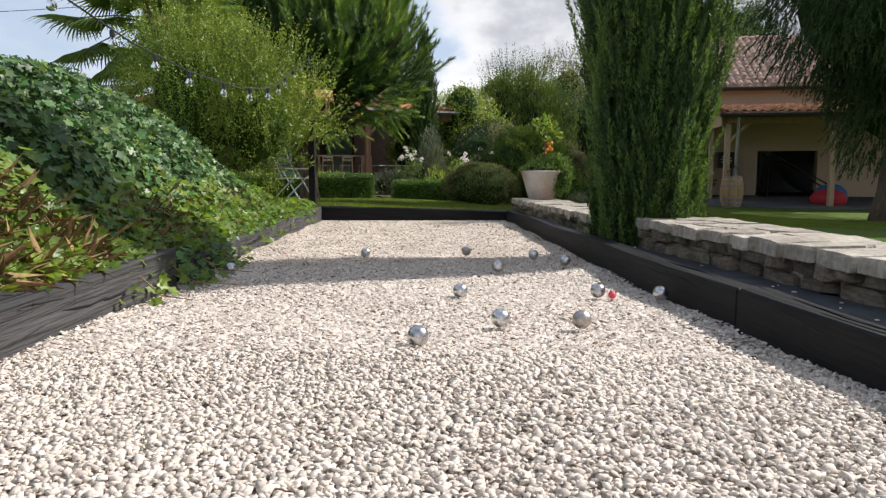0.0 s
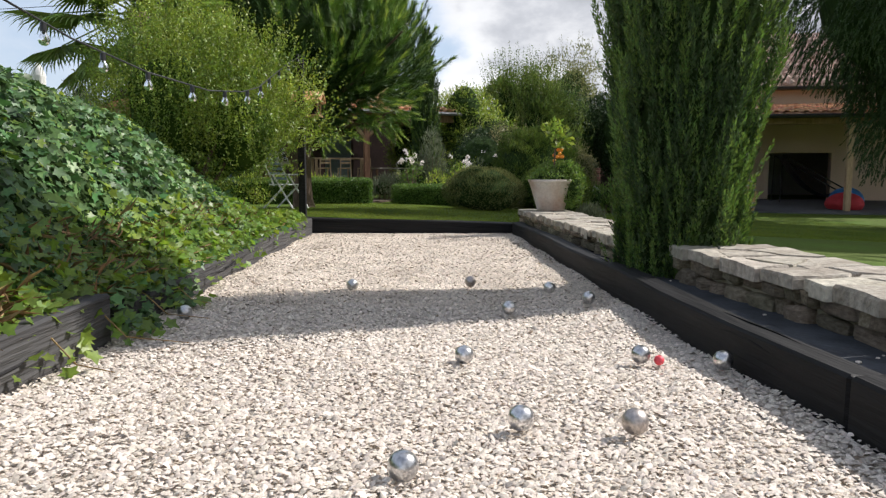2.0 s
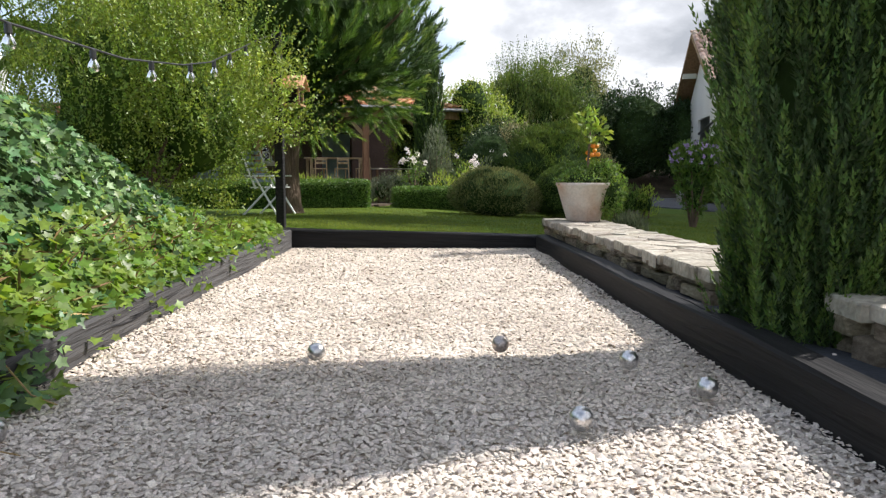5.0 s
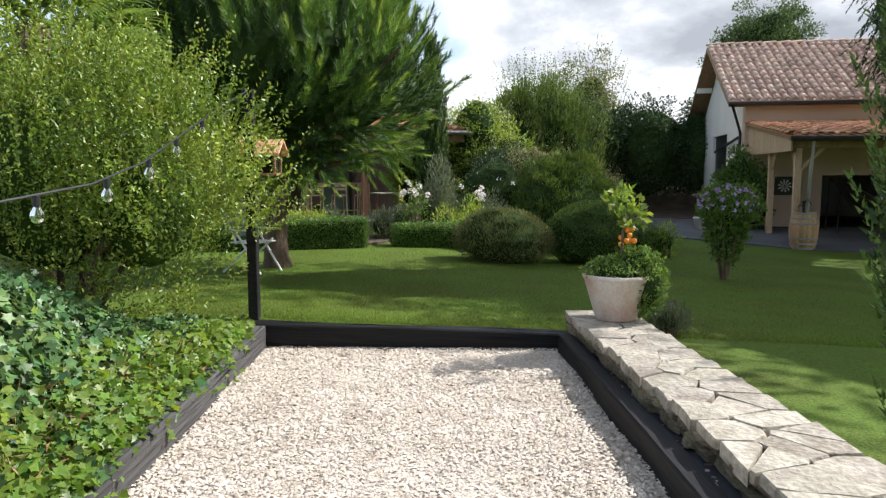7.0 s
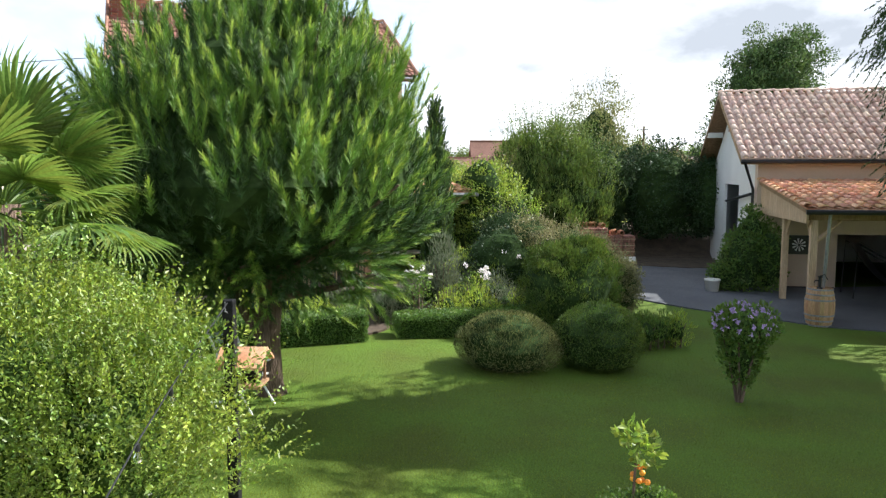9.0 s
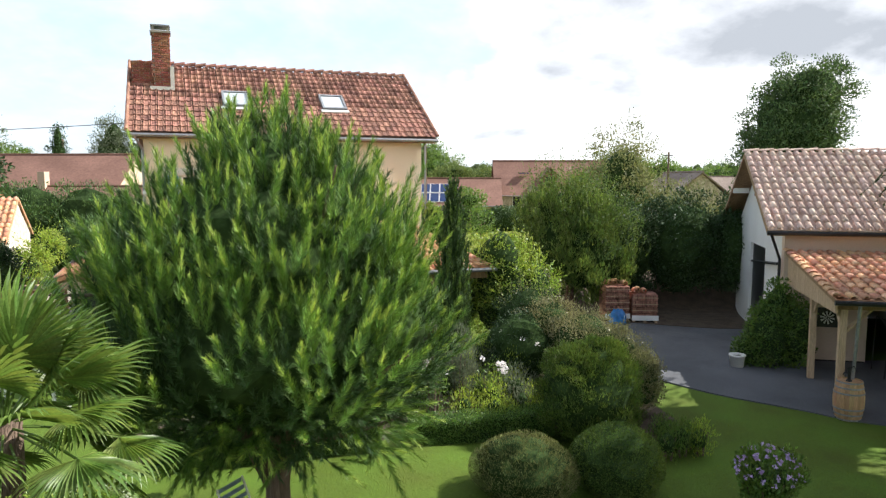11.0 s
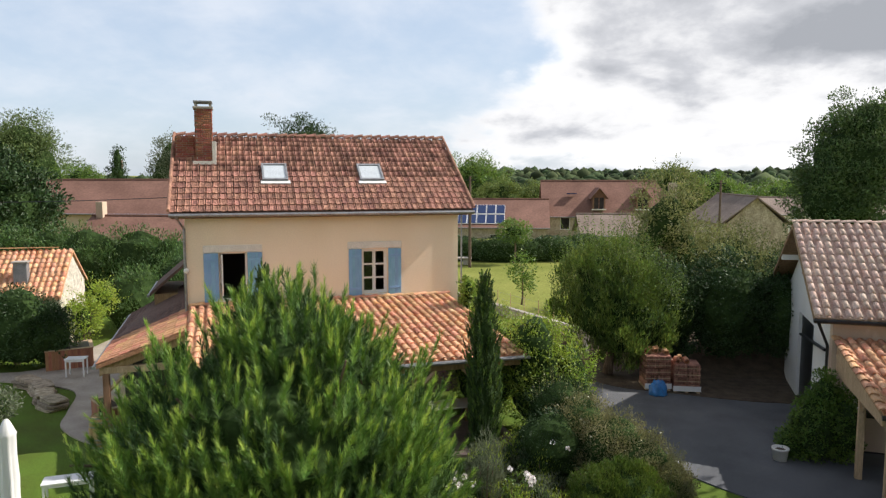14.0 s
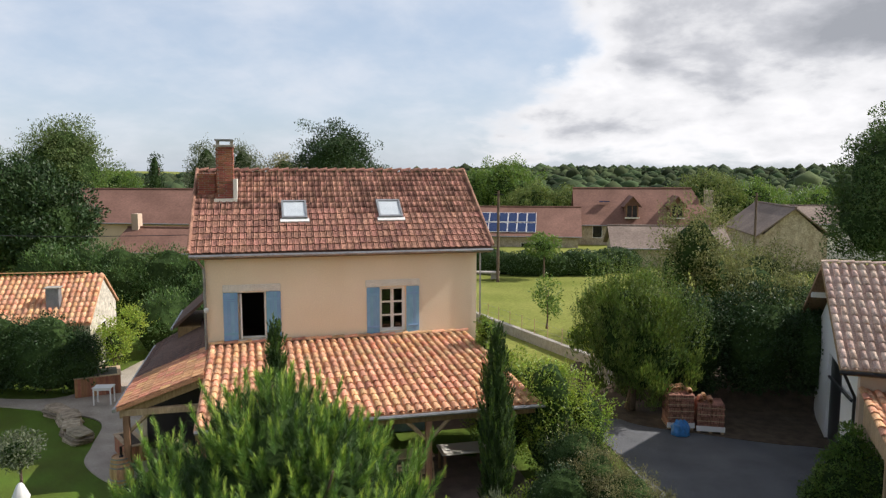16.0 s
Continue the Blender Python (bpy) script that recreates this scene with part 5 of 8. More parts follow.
# ---- the ivy bank ----
def ivy_bank():
    xs, ys = np.linspace(-7.5, -1.30, 44), np.linspace(-3, 9.9, 60)
    X, Y = np.meshgrid(xs, ys)
    X = np.minimum(X, COURT_L(Y) - 0.19)
    Z = mound_z(X, Y) - 0.04
    nx, ny = len(xs), len(ys)
    i = (np.arange(ny - 1)[:, None] * nx + np.arange(nx - 1)).ravel()
    bank = thing("ivy_bank", pose(0, 0, 0), "earth bank overgrown with glossy dark green ivy", "ivy")
    # bank surface takes the dark shade colour that shows between ivy leaves
    obj("earth", mesh_of("earth", np.stack([X, Y, Z], -1).reshape(-1, 3), np.stack([i, i + 1, i + nx + 1, i + nx], 1), SHADE_CORE, True), bank)

    def scatter(n, x0, x1, y0, y1, mat, name, size, lift=0.06, steep=0.6):
        p = np.stack([RNG.uniform(x0, x1, n), RNG.uniform(y0, y1, n)], 1)
        p[:, 0] += COURT_L(p[:, 1])
        keep = RNG.random(n) < 0.12 + 0.88 * (p[:, 1] > 0.8)
        p = p[keep]
        e = 0.05
        h = mound_z(p[:, 0], p[:, 1])
        gx = (mound_z(p[:, 0] + e, p[:, 1]) - h) / e
        gy = (mound_z(p[:, 0], p[:, 1] + e) - h) / e
        nr = unit(np.stack([-gx, -gy, np.ones(len(p))], 1))
        q = np.stack([p[:, 0], p[:, 1], h], 1)
        bump = 0.06 * lumps(q, 3.0) + 0.035 * lumps(q, 8.0, 3.0) + RNG.uniform(-0.05, lift, len(p))
        q = q + nr * bump[:, None]
        along = unit(np.array((0.5, -0.15, -0.45)) + 0.75 * sphere_dirs(len(p)))
        face = nr + steep * sphere_dirs(len(p)) * 1.15 + np.array((0.25, -0.25, 0.25))
        o = obj(name, leaf_mesh(name, q, along, face, size * RNG.uniform(0.55, 1.3, len(p)), 1.0, mat, IVY_LEAF), bank)
        o["kind"] = "stuff"

    scatter(36000, -3.2, -0.20, -0.8, 9.9, IVY, "ivy_foliage", 0.062)
    scatter(3400, -0.60, -0.12, 0.9, 9.7, IVY_NEW, "young_ivy_foliage", 0.055, 0.10)
    scatter(3000, -0.45, -0.09, 4.6, 9.5, IVY_NEW, "young_ivy_foliage", 0.055, 0.10)
    scatter(2400, -0.75, -0.14, 1.0, 3.3, IVY_NEW, "young_ivy_foliage", 0.058, 0.10)
    scatter(1500, -1.8, -0.3, 0.6, 9.0, IVY_NEW, "young_ivy_foliage", 0.05, 0.08)
    # dry stalks along the sleepers
    n = 1700
    p = np.stack([RNG.uniform(-0.50, -0.10, n), 0.5 + 8.1 * RNG.random(n) ** 1.6, np.zeros(n)], 1)
    p[:, 0] += COURT_L(p[:, 1])
    p[:, 2] = mound_z(p[:, 0], p[:, 1]) + RNG.uniform(0.0, 0.07, n)
    obj("dry_straw", leaf_mesh("dry_straw", p, unit(np.array((0.8, 0.1, 0.1)) + 0.8 * sphere_dirs(n)), sphere_dirs(n), RNG.uniform(0.05, 0.16, n), 0.03, STRAW), bank)["kind"] = "stuff"
    n = 1500
    p = np.stack([RNG.uniform(-0.62, -0.12, n), RNG.uniform(1.1, 3.1, n), np.zeros(n)], 1)
    p[:, 0] += COURT_L(p[:, 1])
    p[:, 2] = np.maximum(mound_z(p[:, 0], p[:, 1]), 0.24) + RNG.uniform(0.0, 0.09, n)
    obj("dry_straw", leaf_mesh("dry_straw", p, unit(np.array((0.8, -0.3, 0.15)) + 0.8 * sphere_dirs(n)), sphere_dirs(n), RNG.uniform(0.06, 0.20, n), 0.03, STRAW), bank)["kind"] = "stuff"
    # shoots that hang over the sleepers and creep on to the stones
    def creep(n, y0, y1, reach, mat, size):
        y = RNG.uniform(y0, y1, n)
        f = RNG.random(n) ** 1.3
        x = COURT_L(y) - 0.24 + f * (0.26 + reach * (0.5 + 0.5 * np.sin(9.0 * y)))
        z = np.where(x < COURT_L(y) + 0.03, 0.17 + 0.07 * RNG.random(n) - 0.10 * smooth01(x - COURT_L(y), -0.06, 0.03), court_z(y) + 0.02 + 0.05 * RNG.random(n))
        p = np.stack([x, y, z], 1)
        o = obj("ivy_growth", leaf_mesh("ivy_growth", p, unit(np.array((0.7, -0.3, -0.3)) + 0.6 * sphere_dirs(n)), np.array((0.35, -0.35, 0.8)) + 0.5 * sphere_dirs(n), size * RNG.uniform(0.6, 1.25, n), 1.0, mat, IVY_LEAF), bank)
        o["kind"] = "stuff"

    creep(230, 3.55, 4.75, 0.12, IVY, 0.062)
    creep(150, 3.40, 4.60, 0.18, IVY_NEW, 0.060)
    creep(60, 2.75, 3.35, 0.14, IVY_NEW, 0.055)
    creep(170, 4.75, 9.3, 0.02, IVY_NEW, 0.052)
    # a fringe that leans over the top of the sleepers
    for n, mat, y0, y1 in ((1500, IVY_NEW, 3.9, 9.4), (700, IVY, 3.9, 8.0), (380, IVY_NEW, 1.2, 3.3)):
        y = RNG.uniform(y0, y1, n)
        x = COURT_L(y) - 0.36 + 0.33 * RNG.random(n) ** 1.5
        p = np.stack([x, y, 0.24 + 0.15 * RNG.random(n) * smooth01(-x + COURT_L(y), -0.05, 0.30) - 0.05 * smooth01(y, 3, 5)], 1)
        o = obj("ivy_growth", leaf_mesh("ivy_growth", p, unit(np.array((0.7, -0.1, -0.2)) + 0.7 * sphere_dirs(n)), np.array((0.35, -0.25, 0.8)) + 0.6 * sphere_dirs(n), 0.058 * RNG.uniform(0.6, 1.25, n), 1.0, mat, IVY_LEAF), bank)
        o["kind"] = "stuff"
    for y, out in ((3.05, 0.30), (3.5, 0.42), (4.0, 0.36), (4.4, 0.25)):
        q = [(COURT_L(y) - 0.2, y + 0.1, 0.22), (COURT_L(y) - 0.02, y, 0.17), (COURT_L(y) + 0.12, y - 0.08, 0.085), (COURT_L(y) + out, y - 0.16, 0.08)]
        part("runner", tube(q, [0.004, 0.004, 0.003, 0.002], 5), STRAW, bank)


ivy_bank()


def bush(name, at, blobs, n, size, mat, label, category="shrub", stems=5, **kw):
    """A shrub on the ground: stems, leaves and a core in shade colour. Blobs are relative to its base."""
    z = float(lawn_z(at[0], at[1])) if len(at) == 2 else at[2]
    t = thing(name, pose(at[0], at[1], z), label, category)
    foliage("leaves", blobs, n, size, mat, t, floor=0.02, **kw)
    for k in range(stems):
        a = 2 * math.pi * k / max(stems, 1)
        c, r = blobs[k % len(blobs)]
        part("stem", tube([(0.08 * math.cos(a), 0.08 * math.sin(a), -0.05), (0.5 * c[0] + 0.3 * r[0] * math.cos(a), 0.5 * c[1] + 0.3 * r[1] * math.sin(a), c[2] * 0.7), (c[0] + 0.5 * r[0] * math.cos(a), c[1] + 0.5 * r[1] * math.sin(a), c[2] + 0.3 * r[2])], [0.025, 0.018, 0.008], 6), BARK, t)
    return t


def tree(name, at, blobs, n, size, mat, label, trunk=0.14, height=None, z=None, tips=6, **kw):
    zz = float(lawn_z(at[0], at[1])) if z is None else z
    t = thing(name, pose(at[0], at[1], zz), label, "tree")
    foliage("crown", blobs, n, size, mat, t, **kw)
    h = height or max(b[0][2] for b in blobs)
    ends = [(b[0][0] + RNG.uniform(-0.4, 0.4) * b[1][0], b[0][1] + RNG.uniform(-0.4, 0.4) * b[1][1], b[0][2] + RNG.uniform(-0.2, 0.5) * b[1][2]) for b in (blobs * 6)[:tips]]
    limb_set(t, (0, 0, -0.1), h, trunk, ends)
    return t


# big light shrub at the corner of the court
PRIVET = [((-0.12, 0.0, 1.22), (0.84, 0.80, 1.22)), ((0.66, 0.05, 1.05), (0.66, 0.66, 0.80)), ((0.10, 0.75, 1.10), (0.90, 0.75, 1.10))]
bush("privet_shrub", (-3.0, 8.9, 0.25), PRIVET, 20000, 0.037, SHRUB, "large loose shrub with small yellow-green leaves", width=0.5, depth=0.55, rough=0.3, freq=3.4, up=0.6, core=0.56, stems=9, clumps=420, spread=0.15, coremat=SHRUB_SHADE_CORE)


# ---- the stone pine beside the lawn ----
def pine():
    at = (-2.72, 14.2)
    t = thing("pine_tree", pose(*at, float(lawn_z(*at))), "broad pine with upright light green candles and a short forked trunk", "tree")
    part("trunk", tube([(0.03, 0, -0.15), (0, 0, 0.15), (-0.02, 0.02, 0.8), (0.05, 0, 1.5), (0.05, 0.1, 3.2), (0, 0.1, 5.0)], [0.26, 0.19, 0.17, 0.16, 0.12, 0.05], 12), BARK, t, smooth=True)
    part("limb", tube([(-0.05, 0, 0.75), (-0.38, 0.0, 1.35), (-0.75, -0.1, 2.4)], [0.12, 0.10, 0.06], 8), BARK, t, smooth=True)
    blobs = [((-0.20, 0, 3.05), (2.80, 2.50, 1.80)), ((-0.10, 0, 4.05), (2.18, 2.05, 1.60)), ((0.12, 0.1, 4.85), (1.25, 1.22, 1.22))]

    def whorls(count, inset, depth, per, k, long, needle, wide, mat, name):
        """Branch ends in the outer shell, each with a ring of bottle-brush shoots that turn upwards."""
        b = [(c, tuple(q * inset for q in r)) for c, r in blobs]
        p, d = crown(b, count, depth, 0.13, 1.7, 2.0)
        keep = p[:, 2] > 1.22
        p, d = p[keep], d[keep]
        low = np.clip((p[:, 2] - 1.5) / 2.4, 0, 1)[:, None]
        axis = unit(d * (0.78 - 0.20 * low) + np.array((0, 0, 1)) * (0.42 + 0.55 * low) + 0.22 * sphere_dirs(len(p)))
        ends = p
        p, axis, low = np.repeat(p, per, 0), np.repeat(axis, per, 0), np.repeat(low, per, 0)
        side = sphere_dirs(len(p))
        p = p + side * RNG.uniform(0.08, 0.26, (len(p), 1)) - axis * RNG.uniform(0.05, 0.42, (len(p), 1))
        axis = unit(axis + 0.40 * side + np.array((0, 0, 1)) * (0.15 + 0.30 * low))
        sprays(p, axis, k, long, needle, wide, mat, name, t, 1.0, 0.50)
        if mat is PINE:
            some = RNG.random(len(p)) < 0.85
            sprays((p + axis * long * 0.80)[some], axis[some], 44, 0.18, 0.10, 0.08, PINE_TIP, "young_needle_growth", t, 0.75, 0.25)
        return ends

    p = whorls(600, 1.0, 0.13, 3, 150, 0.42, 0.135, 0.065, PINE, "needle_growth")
    # deeper layer of shoots, its needles painted as shaded
    whorls(900, 0.90, 0.26, 4, 50, 0.32, 0.12, 0.12, PINE_SHADED, "inner_needle_growth")
    n = len(p)
    # core mass painted as the shade behind the needles
    blob_core("inner_needle_mass", [(c, (r[0], r[1], r[2] * (0.84 if k == 0 else 1.0))) for k, (c, r) in enumerate(blobs)], 0.76, SHADE_CORE, t, 1.0)
    for q in range(14):
        j = RNG.integers(n)
        e = p[j]
        part("limb", tube([(0.05, 0.05, 1.4 + 0.22 * q), tuple(0.55 * e + np.array((0, 0, 0.4 * (1.4 + 0.2 * q)))), tuple(e)], [0.07, 0.045, 0.015], 6), BARK, t)


pine()


# ---- column cypress in the gap of the wall ----
def cypress(name, at, z, height, radius, n, twig, scale, label, foot=0.62, k=40, base=0.0, tips=0.4, swell=0.30):
    """A column of upright plumes round a shade-coloured core; the plumes at the outside are the youngest and lightest.
    """
    t = thing(name, pose(at[0], at[1], z), label, "tree")

    def prof(h):
        return radius * (foot + (1 - foot) * smooth01(h, 0, height * swell)) * (1 - smooth01(h, height * 0.62, height * 1.04) * 0.95)

    def layer(m, inner, mat, what, tw):
        h = base + RNG.random(m) * (height - base)
        th = RNG.uniform(0, 2 * np.pi, m)
        lump = 1 + 0.11 * np.sin(5 * th + 1.1 * h + 1) + 0.10 * np.sin(9 * th - 2.3 * h + 2 * np.sin(1.7 * h)) - inner - 0.24 * RNG.random(m) ** 1.5
        r = prof(h) * lump
        p = np.stack([np.cos(th) * r, np.sin(th) * r, h - 0.5 * tw], 1)
        ax = unit(np.array((0, 0, 1.0)) + 0.30 * np.stack([np.cos(th), np.sin(th), 0 * h], 1) + 0.16 * sphere_dirs(m))
        sprays(p, ax, k, tw, scale, 0.42, mat, what, t, 0.9, 0.35, NEEDLE, 0.016)

    layer(int(n * (1 - tips)), 0.04, CYPRESS, "foliage", twig)
    layer(int(n * tips), -0.05, CYPRESS_TIP, "young_foliage", twig * 1.15)
    hs = np.linspace(base, height * 0.96, 14)
    # turned core painted as the shade behind the plumes
    part("inner_foliage", lathe([(max(0.02, 0.74 * float(prof(q))), q) for q in hs], 18), SHADE_CORE, t)
    part("trunk", tube([(0, 0, -0.15), (0, 0, height * 0.5)], [radius * 0.12, radius * 0.05], 8), BARK, t)
    return t


cypress("cypress", (1.68, 5.10), 0.12, 5.1, 0.56, 5600, 0.25, 0.030, "dense dark green column conifer in the stone wall's gap", 0.60, 56, tips=0.3, swell=0.58)
cypress("slim_cypress", (-0.72, 23.1), 0.1, 5.05, 0.36, 900, 0.34, 0.07, "slender dark column cypress at the porch", 0.85, 30, tips=0.25)
cypress("slim_cypress", (-5.75, 20.8), 0.1, 5.5, 0.34, 600, 0.32, 0.075, "slender dark column cypress behind the pine", 0.8, 30, tips=0.25)


# ---- clipped hedges ----
def hedge(a, b, depth, h, label, n=9000, size=0.035):
    a, b = Vector(a), Vector(b)
    L = (b - a).length
    z = float(lawn_z((a.x + b.x) / 2, (a.y + b.y) / 2))
    t = thing("box_hedge", Matrix.Translation((a.x, a.y, z)) @ Matrix.Rotation(math.atan2((b - a).y, (b - a).x), 4, "Z"), label, "hedge", "clipped hedges of the garden")
    # hedge body painted as the shade behind its outer leaves
    part("inner_leaves", box((0.04, 0.04, -0.1), (L - 0.04, depth - 0.04, h - 0.05), 0.04), SHADE_CORE, t)
    side = RNG.choice(4, n, p=[0.42, 0.34, 0.12, 0.12])
    u, v = RNG.random(n), RNG.random(n)
    p = np.zeros((n, 3))
    d = np.zeros((n, 3))
    for k, (pt, nr) in enumerate([(np.stack([u * L, 0 * u, v * h], 1), (0, -1, 0)), (np.stack([u * L, v * depth, 0 * u + h], 1), (0, 0, 1)), (np.stack([0 * u, u * depth, v * h], 1), (-1, 0, 0)), (np.stack([0 * u + L, u * depth, v * h], 1), (1, 0, 0))]):
        m = side == k
        p[m], d[m] = pt[m], nr
    p += d * RNG.uniform(-0.05, 0.025, (n, 1)) + 0.012 * lumps(p, 9)[:, None] * d
    obj("leaves", leaf_mesh("leaves", p, d * 0.6 + np.array((0, 0, 0.4)) + 0.8 * sphere_dirs(n), d + 0.7 * sphere_dirs(n), size * RNG.uniform(0.7, 1.3, n), 0.6, BOX), t)
    return t


hedge((-5.6, 16.25), (-1.80, 17.75), 0.6, 0.58, "low clipped box hedge in front of the flower bed", 16000)
hedge((-1.20, 18.15), (1.6, 19.05), 0.6, 0.52, "low clipped box hedge beside the grass path", 12000)

# ---- clipped and loose shrubs on the lawn ----
bush("low_shrub", (0.88, 16.35), [((0, 0, 0.42), (0.90, 0.85, 0.54)), ((-0.25, 0, 0.62), (0.5, 0.5, 0.38))], 16000, 0.06, OLIVELEAF, "low spreading grey-green shrub on the lawn", width=0.18, up=0.9, depth=0.3, core=0.84, clumps=0)
bush("round_shrub", (2.48, 16.65), [((0, 0, 0.55), (0.82, 0.78, 0.62))], 15000, 0.045, YEW, "clipped round dark green shrub on the lawn", width=0.35, up=0.7, depth=0.15, rough=0.06, core=0.88, clumps=0)
bush("yew_shrub", (2.35, 19.2), [((0, 0, 0.95), (1.12, 1.05, 1.12)), ((0.12, 0, 1.4), (0.7, 0.7, 0.72))], 26000, 0.075, YEW, "tall rounded yew shrub with yellow-green tips", width=0.25, up=1.1, depth=0.22, core=0.82, clumps=260, spread=0.15)


def pot_plant():
    at = (1.42, 9.45, 0.318)
    t = thing("terracotta_pot", pose(*at), "large tapered terracotta pot with flaking limewash on the wall end", "flower pot")
    part("vessel", lathe([(0.0, 0.02), (0.165, 0.0), (0.172, 0.015), (0.275, 0.355), (0.284, 0.36), (0.288, 0.388), (0.262, 0.39), (0.24, 0.34), (0.0, 0.33)], 32, False), WHITEWASH, t, smooth=True)
    part("soil", lathe([(0.0, 0.355), (0.245, 0.345)], 20, False), SOIL, t)
    c = thing("citrus_tree", pose(at[0] + 0.03, at[1], at[2] + 0.35), "small standard citrus tree with orange fruits in the pot", "potted tree")
    part("trunk", tube([(0, 0, -0.02), (0.01, 0, 0.3), (0.03, 0.02, 0.60)], [0.013, 0.011, 0.008], 8), BARK, c)
    foliage("crown", [((0.0, 0, 0.66), (0.14, 0.14, 0.12)), ((0.10, 0, 0.56), (0.11, 0.11, 0.12))], 150, 0.080, VINELEAF, c, width=0.5, depth=0.7, core=0)
    bm = bmesh.new()
    bmesh.ops.create_icosphere(bm, subdivisions=2, radius=0.024)
    me = bpy.data.meshes.new("fruit")
    bm.to_mesh(me)
    bm.free()
    me.materials.append(ORANGE)
    for _ in range(9):
        obj("fruit", me, c, "", pose(0.05 + RNG.normal(0, 0.045), RNG.normal(0, 0.06), 0.36 + RNG.normal(0, 0.07)))
    u = thing("trailing_plant", pose(at[0], at[1], at[2] + 0.37), "dense trailing green underplanting spilling over the pot", "plant")
    foliage("leaves", [((0.02, 0, 0.04), (0.27, 0.25, 0.10)), ((0.24, -0.04, -0.06), (0.15, 0.18, 0.24)), ((0.16, 0, 0.10), (0.16, 0.16, 0.12))], 5200, 0.032, MIDLEAF, u, width=0.5, depth=0.4, core=0.8)


pot_plant()


bush("lavender_clump", (2.02, 9.95), [((0, 0, 0.14), (0.17, 0.18, 0.16))], 900, 0.07, GREYLEAF, "grey-green lavender clump at the end of the wall", "plant", stems=4, width=0.10, up=1.2, depth=0.6, core=0.5, clumps=0)


def rose_of_sharon():
    at = (4.35, 14.95)
    t = thing("hibiscus_shrub", pose(*at, float(lawn_z(*at))), "vase-shaped hibiscus shrub with pale mauve flowers", "shrub")
    blobs = [((0, 0, 1.12), (0.50, 0.46, 0.36)), ((0, 0, 0.80), (0.38, 0.36, 0.36)), ((0, 0, 0.52), (0.22, 0.22, 0.30))]
    foliage("leaves", blobs, 4600, 0.075, MIDLEAF, t, width=0.5, depth=0.6, up=0.9, rough=0.3, core=0.6)
    for k in range(6):
        a = k * 1.05
        part("stem", tube([(0.03 * math.cos(a), 0.03 * math.sin(a), -0.05), (0.12 * math.cos(a), 0.12 * math.sin(a), 0.4), (0.3 * math.cos(a), 0.3 * math.sin(a), 1.1)], [0.022, 0.018, 0.01], 6), BARK, t)
    p, d = crown([((0, 0, 1.14), (0.50, 0.46, 0.38))], 120, 0.1)
    p = p[p[:, 2] > 1.1]
    q = np.repeat(p, 5, 0)
    obj("blossom", leaf_mesh("blossom", q, sphere_dirs(len(q)) + np.array((0, -0.3, 0.4)), sphere_dirs(len(q)), 0.05, 0.9, MAUVE), t)["kind"] = "stuff"


rose_of_sharon()

# ---- palm behind the shrub ----
# one blade of a fan: folded along the rib, its tip hanging
FAN_BLADE = (np.array([(-0.12, 0.0, 0.0), (0.12, 0.0, 0.0), (-0.5, 0.50, 0.03), (0.0, 0.50, -0.01), (0.5, 0.50, 0.03), (-0.30, 0.80, -0.03), (0.30, 0.80, -0.03), (0.0, 1.0, -0.14)]),
             np.array([(0, 3, 2), (0, 1, 3), (1, 4, 3), (2, 3, 5), (3, 6, 5), (3, 4, 6), (5, 6, 7)]))


def palm():
    at = (-4.26, 10.75)
    t = thing("fan_palm", pose(*at, float(lawn_z(*at))), "fan palm with split green fronds behind the shrub", "palm")
    part("trunk", tube([(0, 0, -0.1), (0.02, 0, 1.2), (0, 0, 2.84)], [0.17, 0.15, 0.16], 12), BARK, t, smooth=True)
    for k in range(40):
        az, el = 2.4 * k, radians(78 - 3.2 * k)
        out = Vector((math.cos(az) * math.cos(el), math.sin(az) * math.cos(el), math.sin(el)))
        base = Vector((0, 0, 2.80))
        hub = base + out * (RNG.uniform(0.62, 0.86) + (0.28 if el < 0 else 0.0))
        f = part("petiole", tube([base, (base + hub) / 2 + Vector((0, 0, 0.05)), hub], [0.014, 0.011, 0.009], 5), PALMLEAF, t)
        side = out.cross(Vector((0, 0, 1))).normalized()
        up = side.cross(out)
        m = 40
        ang = np.linspace(-2.0, 2.0, m)
        way = np.array([out * math.cos(a) + side * math.sin(a) + up * 0.18 * math.cos(2 * a) for a in ang])
        way[:, 2] -= 0.16
        me = leaf_mesh("frond", np.tile(np.array(hub), (m, 1)), way, np.tile(np.array(up), (m, 1)), (0.76 - 0.18 * np.abs(ang) / 2.0) * RNG.uniform(0.88, 1.06, m), 0.062, PALMLEAF, FAN_BLADE)
        obj("frond", me, t)


palm()

